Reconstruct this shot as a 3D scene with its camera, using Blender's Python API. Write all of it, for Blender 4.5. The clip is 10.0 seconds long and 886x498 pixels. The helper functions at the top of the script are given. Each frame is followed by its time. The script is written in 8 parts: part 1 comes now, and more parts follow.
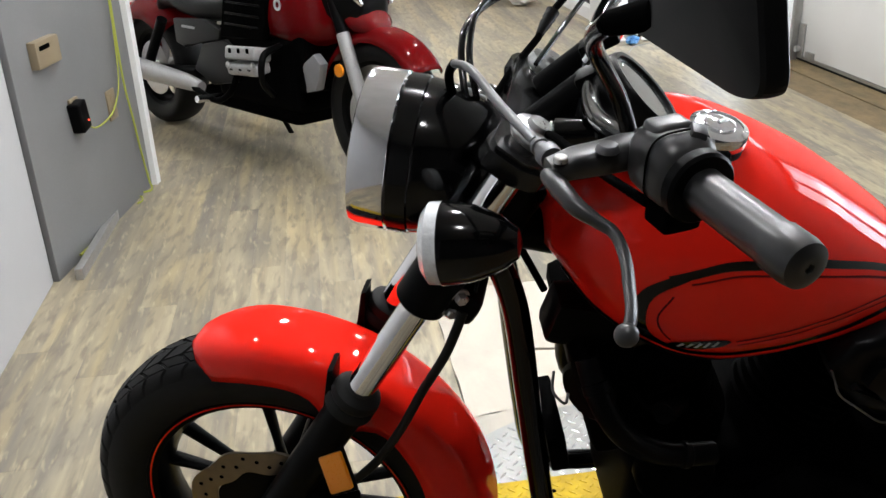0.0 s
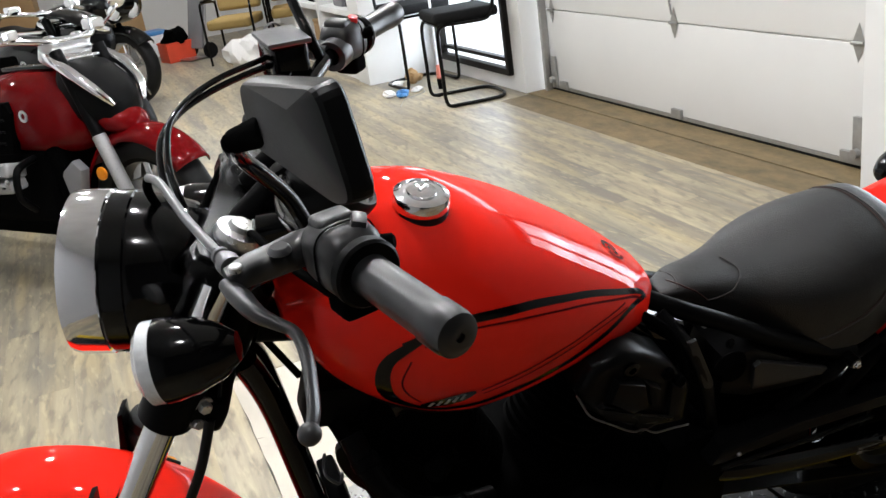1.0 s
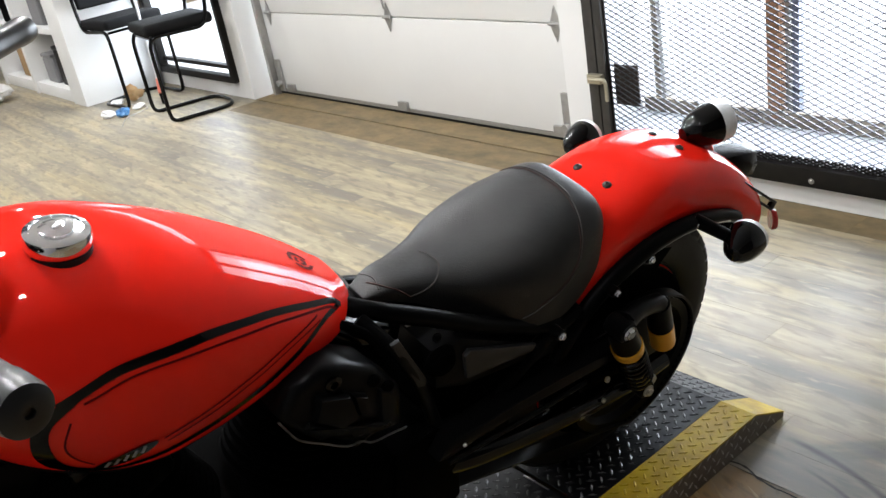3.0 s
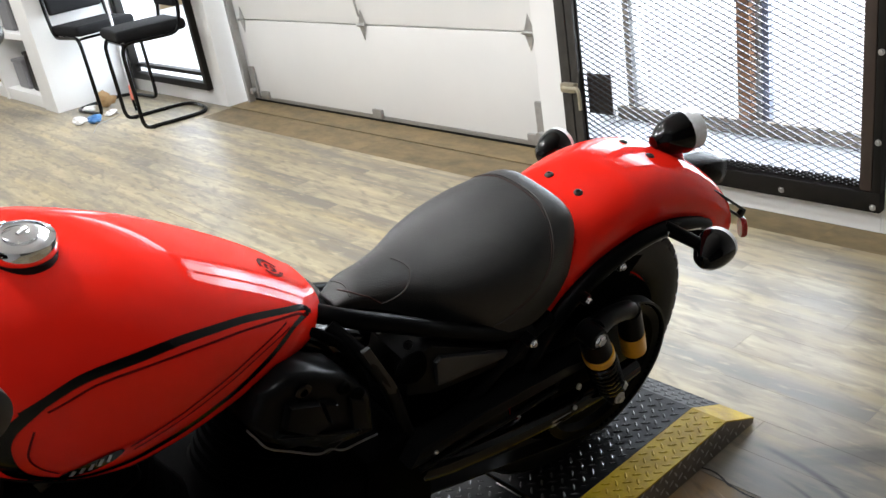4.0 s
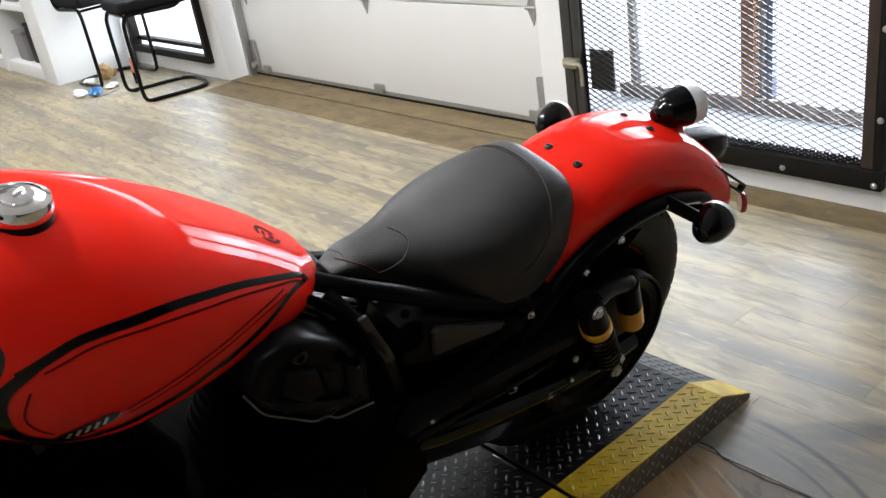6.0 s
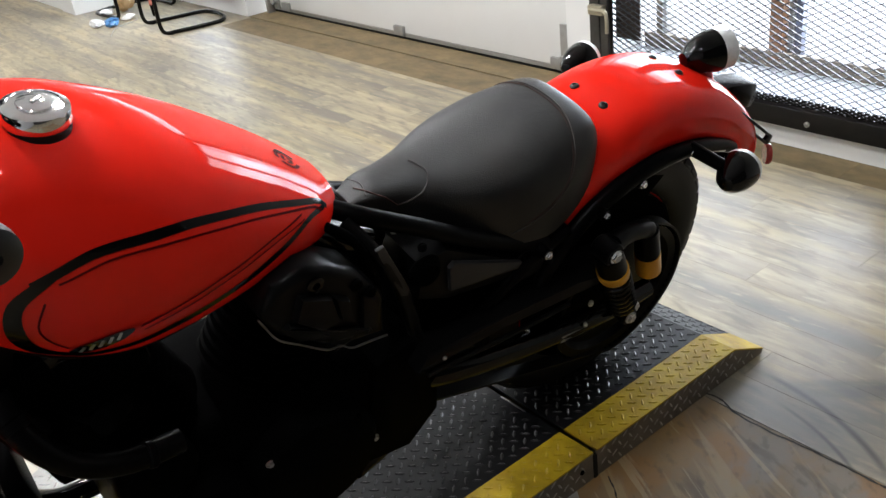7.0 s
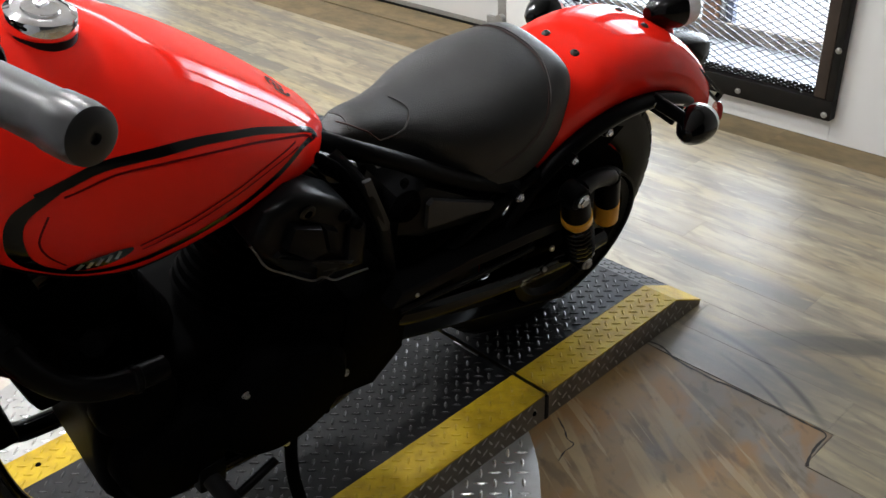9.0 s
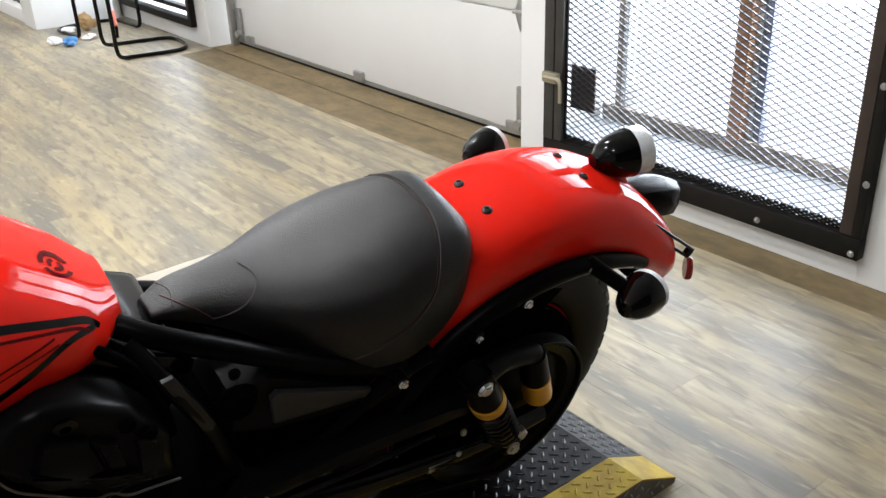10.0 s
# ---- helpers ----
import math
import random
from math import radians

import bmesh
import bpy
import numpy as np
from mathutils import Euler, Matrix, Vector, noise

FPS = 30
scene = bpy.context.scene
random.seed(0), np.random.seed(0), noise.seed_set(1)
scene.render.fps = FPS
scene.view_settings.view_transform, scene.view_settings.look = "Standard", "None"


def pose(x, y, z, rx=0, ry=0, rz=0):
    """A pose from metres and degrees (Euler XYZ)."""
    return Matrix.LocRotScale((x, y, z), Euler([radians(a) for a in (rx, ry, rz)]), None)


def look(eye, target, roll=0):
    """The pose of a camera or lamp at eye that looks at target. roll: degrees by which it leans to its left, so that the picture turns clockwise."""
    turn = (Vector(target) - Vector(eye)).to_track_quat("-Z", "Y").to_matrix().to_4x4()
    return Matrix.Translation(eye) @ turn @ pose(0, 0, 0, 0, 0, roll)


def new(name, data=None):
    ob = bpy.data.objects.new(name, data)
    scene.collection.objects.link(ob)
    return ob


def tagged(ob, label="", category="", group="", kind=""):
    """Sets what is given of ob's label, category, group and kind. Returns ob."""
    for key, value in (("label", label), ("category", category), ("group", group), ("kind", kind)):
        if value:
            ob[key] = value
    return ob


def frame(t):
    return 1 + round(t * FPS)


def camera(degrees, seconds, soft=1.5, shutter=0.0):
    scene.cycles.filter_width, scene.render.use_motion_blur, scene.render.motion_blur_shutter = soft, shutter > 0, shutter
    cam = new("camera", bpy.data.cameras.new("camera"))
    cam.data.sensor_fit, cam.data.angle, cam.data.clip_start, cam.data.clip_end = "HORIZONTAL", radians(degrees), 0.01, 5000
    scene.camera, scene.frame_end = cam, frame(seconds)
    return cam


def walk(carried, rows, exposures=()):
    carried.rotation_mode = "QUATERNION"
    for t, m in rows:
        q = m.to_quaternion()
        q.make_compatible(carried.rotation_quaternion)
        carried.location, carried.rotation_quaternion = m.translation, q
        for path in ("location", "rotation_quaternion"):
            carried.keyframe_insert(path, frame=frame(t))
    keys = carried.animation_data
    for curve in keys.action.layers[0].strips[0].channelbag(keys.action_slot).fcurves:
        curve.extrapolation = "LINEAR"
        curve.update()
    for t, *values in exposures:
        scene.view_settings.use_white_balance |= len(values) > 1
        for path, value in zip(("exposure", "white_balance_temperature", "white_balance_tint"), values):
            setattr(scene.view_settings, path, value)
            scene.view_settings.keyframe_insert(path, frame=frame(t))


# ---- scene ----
cam = camera(52.4, 10.0)
PATH = [
    (0, (0.167, -1.01, 1.382), (0.409, 0.804, 0.574), -2.5),
    (0.5, (0.225, -1.026, 1.412), (0.66, 0.787, 0.689), -6.4),
    (1, (0.28, -1.046, 1.411), (0.919, 0.704, 0.684), -8.6),
    (1.5, (0.319, -1.058, 1.399), (1.089, 0.624, 0.638), -9.5),
    (2, (0.352, -1.057, 1.387), (1.211, 0.572, 0.607), -10.3),
    (2.5, (0.394, -1.049, 1.379), (1.386, 0.488, 0.571), -10.6),
    (3, (0.416, -1.038, 1.379), (1.486, 0.448, 0.575), -10.5),
    (4.5, (0.421, -1.046, 1.373), (1.542, 0.404, 0.573), -9.6),
    (5, (0.421, -1.048, 1.37), (1.538, 0.398, 0.556), -9.4),
    (6.5, (0.418, -1.047, 1.349), (1.493, 0.393, 0.471), -8.7),
    (7, (0.411, -1.031, 1.333), (1.451, 0.401, 0.4), -7.4),
    (7.5, (0.402, -1.024, 1.332), (1.416, 0.414, 0.382), -7.2),
    (8, (0.391, -1.016, 1.319), (1.439, 0.374, 0.334), -6.3),
    (8.5, (0.35, -0.986, 1.309), (1.422, 0.378, 0.314), -5.0),
    (9, (0.304, -0.983, 1.313), (1.466, 0.288, 0.295), -2.7),
    (9.5, (0.436, -0.961, 1.295), (1.555, 0.367, 0.304), -4.6),
    (10, (0.724, -0.956, 1.323), (1.824, 0.475, 0.461), -2.1),
]
walk(cam, [(t, look(eye, target, roll)) for t, eye, target, roll in PATH], [(0, -0.16), (1, -0.16), (2, -0.08), (3, 0.0), (5.2, 0.0), (6.5, -0.10), (9.2, -0.10), (10, -0.04)])

# ---- world and light ----
world = bpy.data.worlds.new("world")
scene.world = world
world.use_nodes = True
wn = world.node_tree
sky = wn.nodes.new("ShaderNodeTexSky")
sky.sky_type = "NISHITA"
sky.sun_disc = False
sky.sun_elevation, sky.sun_rotation = radians(40), radians(60)
wn.links.new(sky.outputs[0], wn.nodes["Background"].inputs[0])
wn.nodes["Background"].inputs[1].default_value = 0.12

CEILING = 2.75


def lamp(name, kind, energy, color, m, size=0.2, size_y=None):
    d = bpy.data.lights.new(name, kind)
    d.energy, d.color = energy, color
    if kind == "AREA":
        d.shape = "RECTANGLE" if size_y else "DISK"
        d.size = size
        if size_y:
            d.size_y = size_y
    ob = new(name, d)
    ob.matrix_world = m
    return ob


DAY = (0.78, 0.88, 1.0)
WARM = (0.98, 0.985, 1.0)
# daylight in the openings of the gate and of the far window
lamp("daylight_gate", "AREA", 60, DAY, look((3.62, 0.86, 1.05), (0.0, 0.86, 0.7)), 1.25, 1.60)
lamp("daylight_window", "AREA", 30, DAY, look((3.42, 5.5, 0.95), (0.0, 5.2, 0.4)), 1.15, 1.4)
LAMPS = [(0.35, -0.9, 12), (0.6, 0.7, 30), (-0.35, 1.1, 18), (1.7, 1.5, 32), (0.2, 2.2, 24), (1.8, 2.3, 28), (0.3, 4.3, 31), (2.0, 4.4, 27), (-1.3, 5.2, 33), (0.9, 6.8, 55), (1.4, 9.4, 55)]
for lx, ly, watts in LAMPS:
    lamp("downlight", "AREA", watts, WARM, look((lx, ly, CEILING - 0.03), (lx, ly + 1e-4, 0)), 0.13)


# ---- materials ----
def mat(name, base, other=None, rough=0.5, metal=0.0, amount=0.5, scale=6.0, stretch=(1, 1, 1), fine=60.0, bump=0.1, depth=0.001,
        coat=0.0, vary=0.0, rough_amount=0.1, island=False, spec=0.5, warp=0.0):
    """A surface with cloudy variation between two colours, fine grain, relief and uneven gloss."""
    m = bpy.data.materials.new(name)
    m.use_nodes = True
    nt = m.node_tree
    b = nt.nodes["Principled BSDF"]
    n, l = nt.nodes.new, nt.links.new
    other = other or tuple(c * 0.7 for c in base)
    tc, mp = n("ShaderNodeTexCoord"), n("ShaderNodeMapping")
    mp.inputs["Scale"].default_value = stretch
    if vary and not island:
        # each piece gets its own stretch of the pattern
        oi, sc, ad = n("ShaderNodeObjectInfo"), n("ShaderNodeVectorMath"), n("ShaderNodeVectorMath")
        sc.operation, ad.operation = "SCALE", "ADD"
        sc.inputs[0].default_value = (37.0, 91.0, 13.0)
        l(oi.outputs["Random"], sc.inputs["Scale"])
        l(tc.outputs["Object"], ad.inputs[0])
        l(sc.outputs[0], ad.inputs[1])
        l(ad.outputs[0], mp.inputs["Vector"])
    else:
        l(tc.outputs["Object"], mp.inputs["Vector"])
    big, small = n("ShaderNodeTexNoise"), n("ShaderNodeTexNoise")
    big.inputs["Distortion"].default_value = warp
    big.inputs["Scale"].default_value, big.inputs["Detail"].default_value, big.inputs["Roughness"].default_value = scale, 6, 0.6
    small.inputs["Scale"].default_value, small.inputs["Detail"].default_value = fine, 4
    l(mp.outputs[0], big.inputs["Vector"])
    l(mp.outputs[0], small.inputs["Vector"])
    ramp = n("ShaderNodeMapRange")
    ramp.inputs["From Min"].default_value, ramp.inputs["From Max"].default_value = 0.35, 0.7
    ramp.inputs["To Max"].default_value = amount
    l(big.outputs["Fac"], ramp.inputs["Value"])
    mix = n("ShaderNodeMix")
    mix.data_type = "RGBA"
    mix.inputs["A"].default_value, mix.inputs["B"].default_value = (*base, 1), (*other, 1)
    l(ramp.outputs[0], mix.inputs["Factor"])
    last = mix.outputs["Result"]
    if vary:
        info = n("ShaderNodeNewGeometry") if island else n("ShaderNodeObjectInfo")
        hsv, mr = n("ShaderNodeHueSaturation"), n("ShaderNodeMapRange")
        mr.inputs["To Min"].default_value, mr.inputs["To Max"].default_value = 1 - vary, 1 + vary
        l(info.outputs["Random Per Island" if island else "Random"], mr.inputs["Value"])
        l(mr.outputs[0], hsv.inputs["Value"])
        l(last, hsv.inputs["Color"])
        last = hsv.outputs[0]
    l(last, b.inputs["Base Color"])
    rr = n("ShaderNodeMapRange")
    rr.inputs["To Min"].default_value, rr.inputs["To Max"].default_value = max(0.0, rough - rough_amount), min(1.0, rough + rough_amount)
    l(small.outputs["Fac"], rr.inputs["Value"])
    l(rr.outputs[0], b.inputs["Roughness"])
    b.inputs["Metallic"].default_value = metal
    b.inputs["Specular IOR Level"].default_value = spec
    b.inputs["Coat Weight"].default_value = coat
    b.inputs["Coat Roughness"].default_value = 0.03
    if bump:
        bp = n("ShaderNodeBump")
        bp.inputs["Strength"].default_value, bp.inputs["Distance"].default_value = bump, depth
        l(small.outputs["Fac"], bp.inputs["Height"])
        l(bp.outputs[0], b.inputs["Normal"])
    return m


def glow(name, color, strength):
    m = bpy.data.materials.new(name)
    m.use_nodes = True
    b = m.node_tree.nodes["Principled BSDF"]
    b.inputs["Base Color"].default_value = (*color, 1)
    b.inputs["Emission Color"].default_value = (*color, 1)
    b.inputs["Emission Strength"].default_value = strength
    return m


def glass(name, color, rough=0.02, alpha=1.0):
    m = bpy.data.materials.new(name)
    m.use_nodes = True
    b = m.node_tree.nodes["Principled BSDF"]
    b.inputs["Base Color"].default_value = (*color, 1)
    b.inputs["Transmission Weight"].default_value = alpha
    b.inputs["Roughness"].default_value = rough
    b.inputs["IOR"].default_value = 1.45
    return m


RED = mat("red_paint", (0.80, 0.018, 0.009), (0.72, 0.014, 0.007), rough=0.5, spec=0.0, scale=2.0, fine=900, bump=0.02, depth=0.0003, coat=0.5, rough_amount=0.05)
DARK_RED = mat("dark_red_paint", (0.105, 0.0015, 0.0025), (0.075, 0.001, 0.002), rough=0.5, spec=0.0, scale=2.0, fine=900, bump=0.02, depth=0.0003, coat=0.3)
GLOSS = mat("gloss_black", (0.0012, 0.0012, 0.0013), (0.002, 0.002, 0.0021), rough=0.12, fine=300, bump=0.015, depth=0.0003, coat=0.1, rough_amount=0.04, spec=0.22)
SATIN = mat("satin_black", (0.0018, 0.0018, 0.002), (0.003, 0.003, 0.003), rough=0.34, fine=400, bump=0.12, depth=0.0004, spec=0.045)
MATT = mat("matt_black", (0.0015, 0.0015, 0.0015), (0.0025, 0.0025, 0.0025), rough=0.7, fine=300, bump=0.2, depth=0.0005, spec=0.005)
CAST = mat("cast_black_metal", (0.0014, 0.0014, 0.0015), (0.0024, 0.0024, 0.0024), rough=0.42, fine=500, bump=0.3, depth=0.0006, spec=0.005)
GREY_METAL = mat("grey_metal", (0.16, 0.16, 0.165), (0.10, 0.10, 0.105), rough=0.38, metal=0.8, fine=400, bump=0.1, depth=0.0004)
LEVER = mat("lever_grey_paint", (0.026, 0.026, 0.027), (0.018, 0.018, 0.019), rough=0.36, fine=300, bump=0.0, rough_amount=0.05, spec=0.5)
CHROME = mat("chrome", (0.82, 0.82, 0.83), (0.70, 0.70, 0.72), rough=0.08, metal=1.0, scale=12, fine=200, bump=0.02, depth=0.0003, rough_amount=0.05)
STEEL = mat("brushed_steel", (0.60, 0.60, 0.60), (0.45, 0.45, 0.46), rough=0.3, metal=1.0, fine=300, bump=0.05, depth=0.0003)
RUBBER = mat("rubber", (0.0065, 0.0065, 0.0065), (0.011, 0.011, 0.011), rough=0.52, scale=20, fine=500, bump=0.25, depth=0.0005, spec=0.14)
GRIP = mat("grip_rubber", (0.006, 0.006, 0.0065), (0.010, 0.010, 0.0105), rough=0.34, scale=20, fine=900, bump=0.12, depth=0.0003, spec=0.55)
LEATHER = mat("black_leather", (0.004, 0.004, 0.0042), (0.013, 0.0128, 0.0125), rough=0.42, spec=0.42, scale=11, warp=0.8, amount=1.0, fine=420, bump=0.8, depth=0.0009, rough_amount=0.18)
VINYL = mat("black_vinyl", (0.005, 0.005, 0.0052), (0.008, 0.008, 0.008), rough=0.42, spec=0.16, scale=14, fine=400, bump=0.4, depth=0.0008)
COWL = mat("dark_cowl", (0.0012, 0.0012, 0.0013), (0.002, 0.002, 0.002), rough=0.55, fine=300, bump=0.02, depth=0.0003, spec=0.08)
STRUT = mat("grey_strut_paint", (0.020, 0.020, 0.021), (0.012, 0.012, 0.012), rough=0.42, fine=300, bump=0.1, depth=0.0004, spec=0.35)
BRONZE = mat("bronze_bolt", (0.03, 0.024, 0.02), rough=0.45, metal=0.5)
COVER = mat("glossy_cover_black", (0.003, 0.003, 0.0032), (0.0055, 0.0055, 0.0055), rough=0.30, fine=300, bump=0.0, rough_amount=0.05, spec=0.08)
STITCH = mat("red_thread", (0.05, 0.016, 0.012), rough=0.8, fine=900)
GREY_THREAD = mat("grey_thread", (0.035, 0.030, 0.029), rough=0.8, fine=900)
GOLD = mat("gold_anodised", (0.80, 0.40, 0.03), (0.66, 0.31, 0.02), rough=0.32, metal=0.25, fine=300, bump=0.05, depth=0.0003)
AMBER = mat("amber_plastic", (0.72, 0.23, 0.004), (0.52, 0.15, 0.003), rough=0.3, fine=300, bump=0.1, depth=0.0005, coat=0.1)
RED_LENS = mat("red_plastic", (0.35, 0.02, 0.015), (0.22, 0.01, 0.01), rough=0.25, fine=300, bump=0.3, depth=0.0006, coat=0.5)
SWITCH_RED = mat("red_switch_plastic", (0.6, 0.02, 0.02), rough=0.35, fine=300)
CLEAR = mat("clear_lens", (0.78, 0.80, 0.82), (0.55, 0.57, 0.60), rough=0.18, scale=90, fine=160, bump=0.6, depth=0.002, coat=0.6)
SMOKE = mat("smoked_lens", (0.003, 0.003, 0.0035), (0.005, 0.005, 0.005), rough=0.24, fine=200, bump=0.02, spec=0.05)
DIAL = mat("dial_glass", (0.02, 0.022, 0.022), (0.05, 0.055, 0.05), rough=0.08, scale=5, fine=60, bump=0.0, coat=0.25)
SILVER_PRINT = mat("silver_print", (0.35, 0.36, 0.37), rough=0.35, metal=0.5)
WALL = mat("white_wall_paint", (0.74, 0.74, 0.73), (0.66, 0.66, 0.65), rough=0.6, scale=1.6, fine=160, bump=0.25, depth=0.001)
GREY_WALL = mat("grey_wall_paint", (0.17, 0.17, 0.17), (0.13, 0.13, 0.13), rough=0.55, scale=2.0, fine=160, bump=0.25, depth=0.001)
DOOR_WHITE = mat("white_door_panel", (0.69, 0.69, 0.675), (0.62, 0.62, 0.605), rough=0.45, scale=1.2, fine=260, bump=0.2, depth=0.0006)
NEAR_WALL = mat("pale_grey_wall_paint", (0.42, 0.42, 0.425), (0.37, 0.37, 0.375), rough=0.6, scale=1.6, fine=160, bump=0.25, depth=0.001)
CEIL = mat("ceiling_paint", (0.70, 0.70, 0.69), rough=0.8, scale=3, fine=120, bump=0.3)
BEIGE = mat("beige_plastic", (0.24, 0.19, 0.12), (0.18, 0.14, 0.09), rough=0.45, fine=300)
CORD = mat("yellow_green_cord", (0.34, 0.37, 0.05), (0.24, 0.26, 0.03), rough=0.5, fine=300)
FRAME_STEEL = mat("dark_painted_steel", (0.006, 0.0055, 0.005), (0.016, 0.012, 0.009), rough=0.55, metal=0.0, spec=0.18, scale=14, fine=200, bump=0.25)
RUST = mat("rusty_channel", (0.045, 0.030, 0.022), (0.020, 0.015, 0.012), rough=0.6, metal=0.2, scale=18, fine=220, bump=0.3)
MESH_STEEL = mat("mesh_steel", (0.055, 0.06, 0.07), (0.04, 0.043, 0.05), rough=0.45, metal=0.3, fine=300)
WORN_STEEL = mat("worn_grey_steel", (0.055, 0.053, 0.050), (0.022, 0.020, 0.018), rough=0.5, metal=0.4, scale=16, fine=200, bump=0.2)
OLD_FRAME = mat("weathered_frame", (0.30, 0.25, 0.19), (0.12, 0.095, 0.075), rough=0.8, scale=22, fine=160, bump=0.5, depth=0.002, amount=0.9)
BROWN_WOOD = mat("brown_wood", (0.28, 0.13, 0.06), (0.18, 0.08, 0.035), rough=0.5, stretch=(12, 12, 0.8), scale=4, fine=60)
CONCRETE = mat("concrete", (0.55, 0.545, 0.54), (0.36, 0.355, 0.345), rough=0.85, scale=5, fine=90, bump=0.5, depth=0.002)
SILL = mat("chalky_sill", (0.56, 0.58, 0.62), (0.36, 0.36, 0.36), rough=0.85, scale=7, fine=90, bump=0.5, depth=0.002, amount=0.8)
BLUE_GREY = mat("blue_grey_paint", (0.16, 0.18, 0.26), (0.10, 0.11, 0.16), rough=0.5, scale=14, fine=200, bump=0.2)
GALV = mat("galvanised", (0.42, 0.42, 0.41), (0.30, 0.29, 0.27), rough=0.4, metal=0.7, scale=30, fine=200)
PLATE_BLACK = mat("black_tread_plate", (0.005, 0.005, 0.006), (0.013, 0.013, 0.014), rough=0.46, metal=0.1, spec=0.2, scale=9, fine=150, bump=0.25, depth=0.0008)
PLATE_YELLOW = mat("yellow_tread_paint", (0.55, 0.375, 0.012), (0.27, 0.17, 0.010), rough=0.5, spec=0.22, scale=20, fine=150, bump=0.3, depth=0.001, amount=0.8)
PLATE_STEEL = mat("steel_tread_plate", (0.40, 0.40, 0.385), (0.24, 0.235, 0.22), rough=0.42, metal=0.6, scale=10, fine=150, bump=0.25, depth=0.0008)
BLACK_FABRIC = mat("black_fabric", (0.007, 0.007, 0.0075), (0.012, 0.012, 0.013), spec=0.15, rough=0.9, fine=700, bump=0.5, depth=0.001)
YELLOW_FABRIC = mat("mustard_fabric", (0.36, 0.25, 0.09), (0.27, 0.18, 0.06), rough=0.9, fine=500, bump=0.5, depth=0.001)
CARD = mat("cardboard", (0.36, 0.23, 0.11), (0.28, 0.17, 0.08), rough=0.85, fine=200)
ORANGE_PLASTIC = mat("orange_red_plastic", (0.70, 0.07, 0.03), rough=0.4, fine=200)
WHITE_PLASTIC = mat("white_plastic", (0.75, 0.76, 0.78), rough=0.4, fine=200)
BLUE_PLASTIC = mat("blue_plastic", (0.08, 0.25, 0.55), rough=0.4, fine=200)
CLOTH = mat("white_cloth", (0.75, 0.74, 0.72), (0.6, 0.6, 0.6), rough=0.9, fine=60, bump=0.6, depth=0.01)
GREY_PLASTIC = mat("grey_plastic", (0.20, 0.20, 0.21), rough=0.5, fine=200)
MIRROR = mat("mirror_glass", (0.85, 0.86, 0.87), rough=0.02, metal=1.0, bump=0.0, rough_amount=0.0)
OUTSIDE = glow("daylight_backdrop", (0.88, 0.94, 1.0), 9.0)
LUG_STEEL = mat("polished_lug_steel", (0.72, 0.72, 0.71), (0.5, 0.5, 0.49), rough=0.24, metal=0.9, scale=20, fine=200)
SKIRT = mat("dirty_steel_skirt", (0.17, 0.145, 0.115), (0.09, 0.075, 0.058), rough=0.5, metal=0.35, scale=12, fine=150, bump=0.25, depth=0.0008, amount=0.9)
SKIRT_LUG = mat("dull_lug_steel", (0.42, 0.40, 0.37), (0.26, 0.24, 0.21), rough=0.34, metal=0.6, scale=20, fine=200)
LUG_BLACK = mat("worn_black_lug", (0.030, 0.030, 0.032), (0.008, 0.008, 0.009), rough=0.32, metal=0.3, scale=12, fine=150)
SILVER = mat("silver_paint", (0.38, 0.38, 0.38), (0.26, 0.26, 0.26), rough=0.3, metal=0.3, fine=200)
DARK_PANEL = mat("dark_grey_panel", (0.006, 0.006, 0.0063), (0.004, 0.004, 0.004), rough=0.35, fine=200, spec=0.2)
MIRROR_BACK = mat("mirror_shell_plastic", (0.004, 0.004, 0.0042), (0.006, 0.006, 0.006), rough=0.34, fine=300, bump=0.0, rough_amount=0.04, spec=0.14)
CLAMP = mat("dark_polished_clamp", (0.004, 0.004, 0.0043), (0.009, 0.009, 0.009), rough=0.2, metal=0.0, scale=16, fine=200, bump=0.1, spec=0.35)
LAMP_GLOW = glow("lamp_diffuser", (1.0, 0.94, 0.84), 9.0)


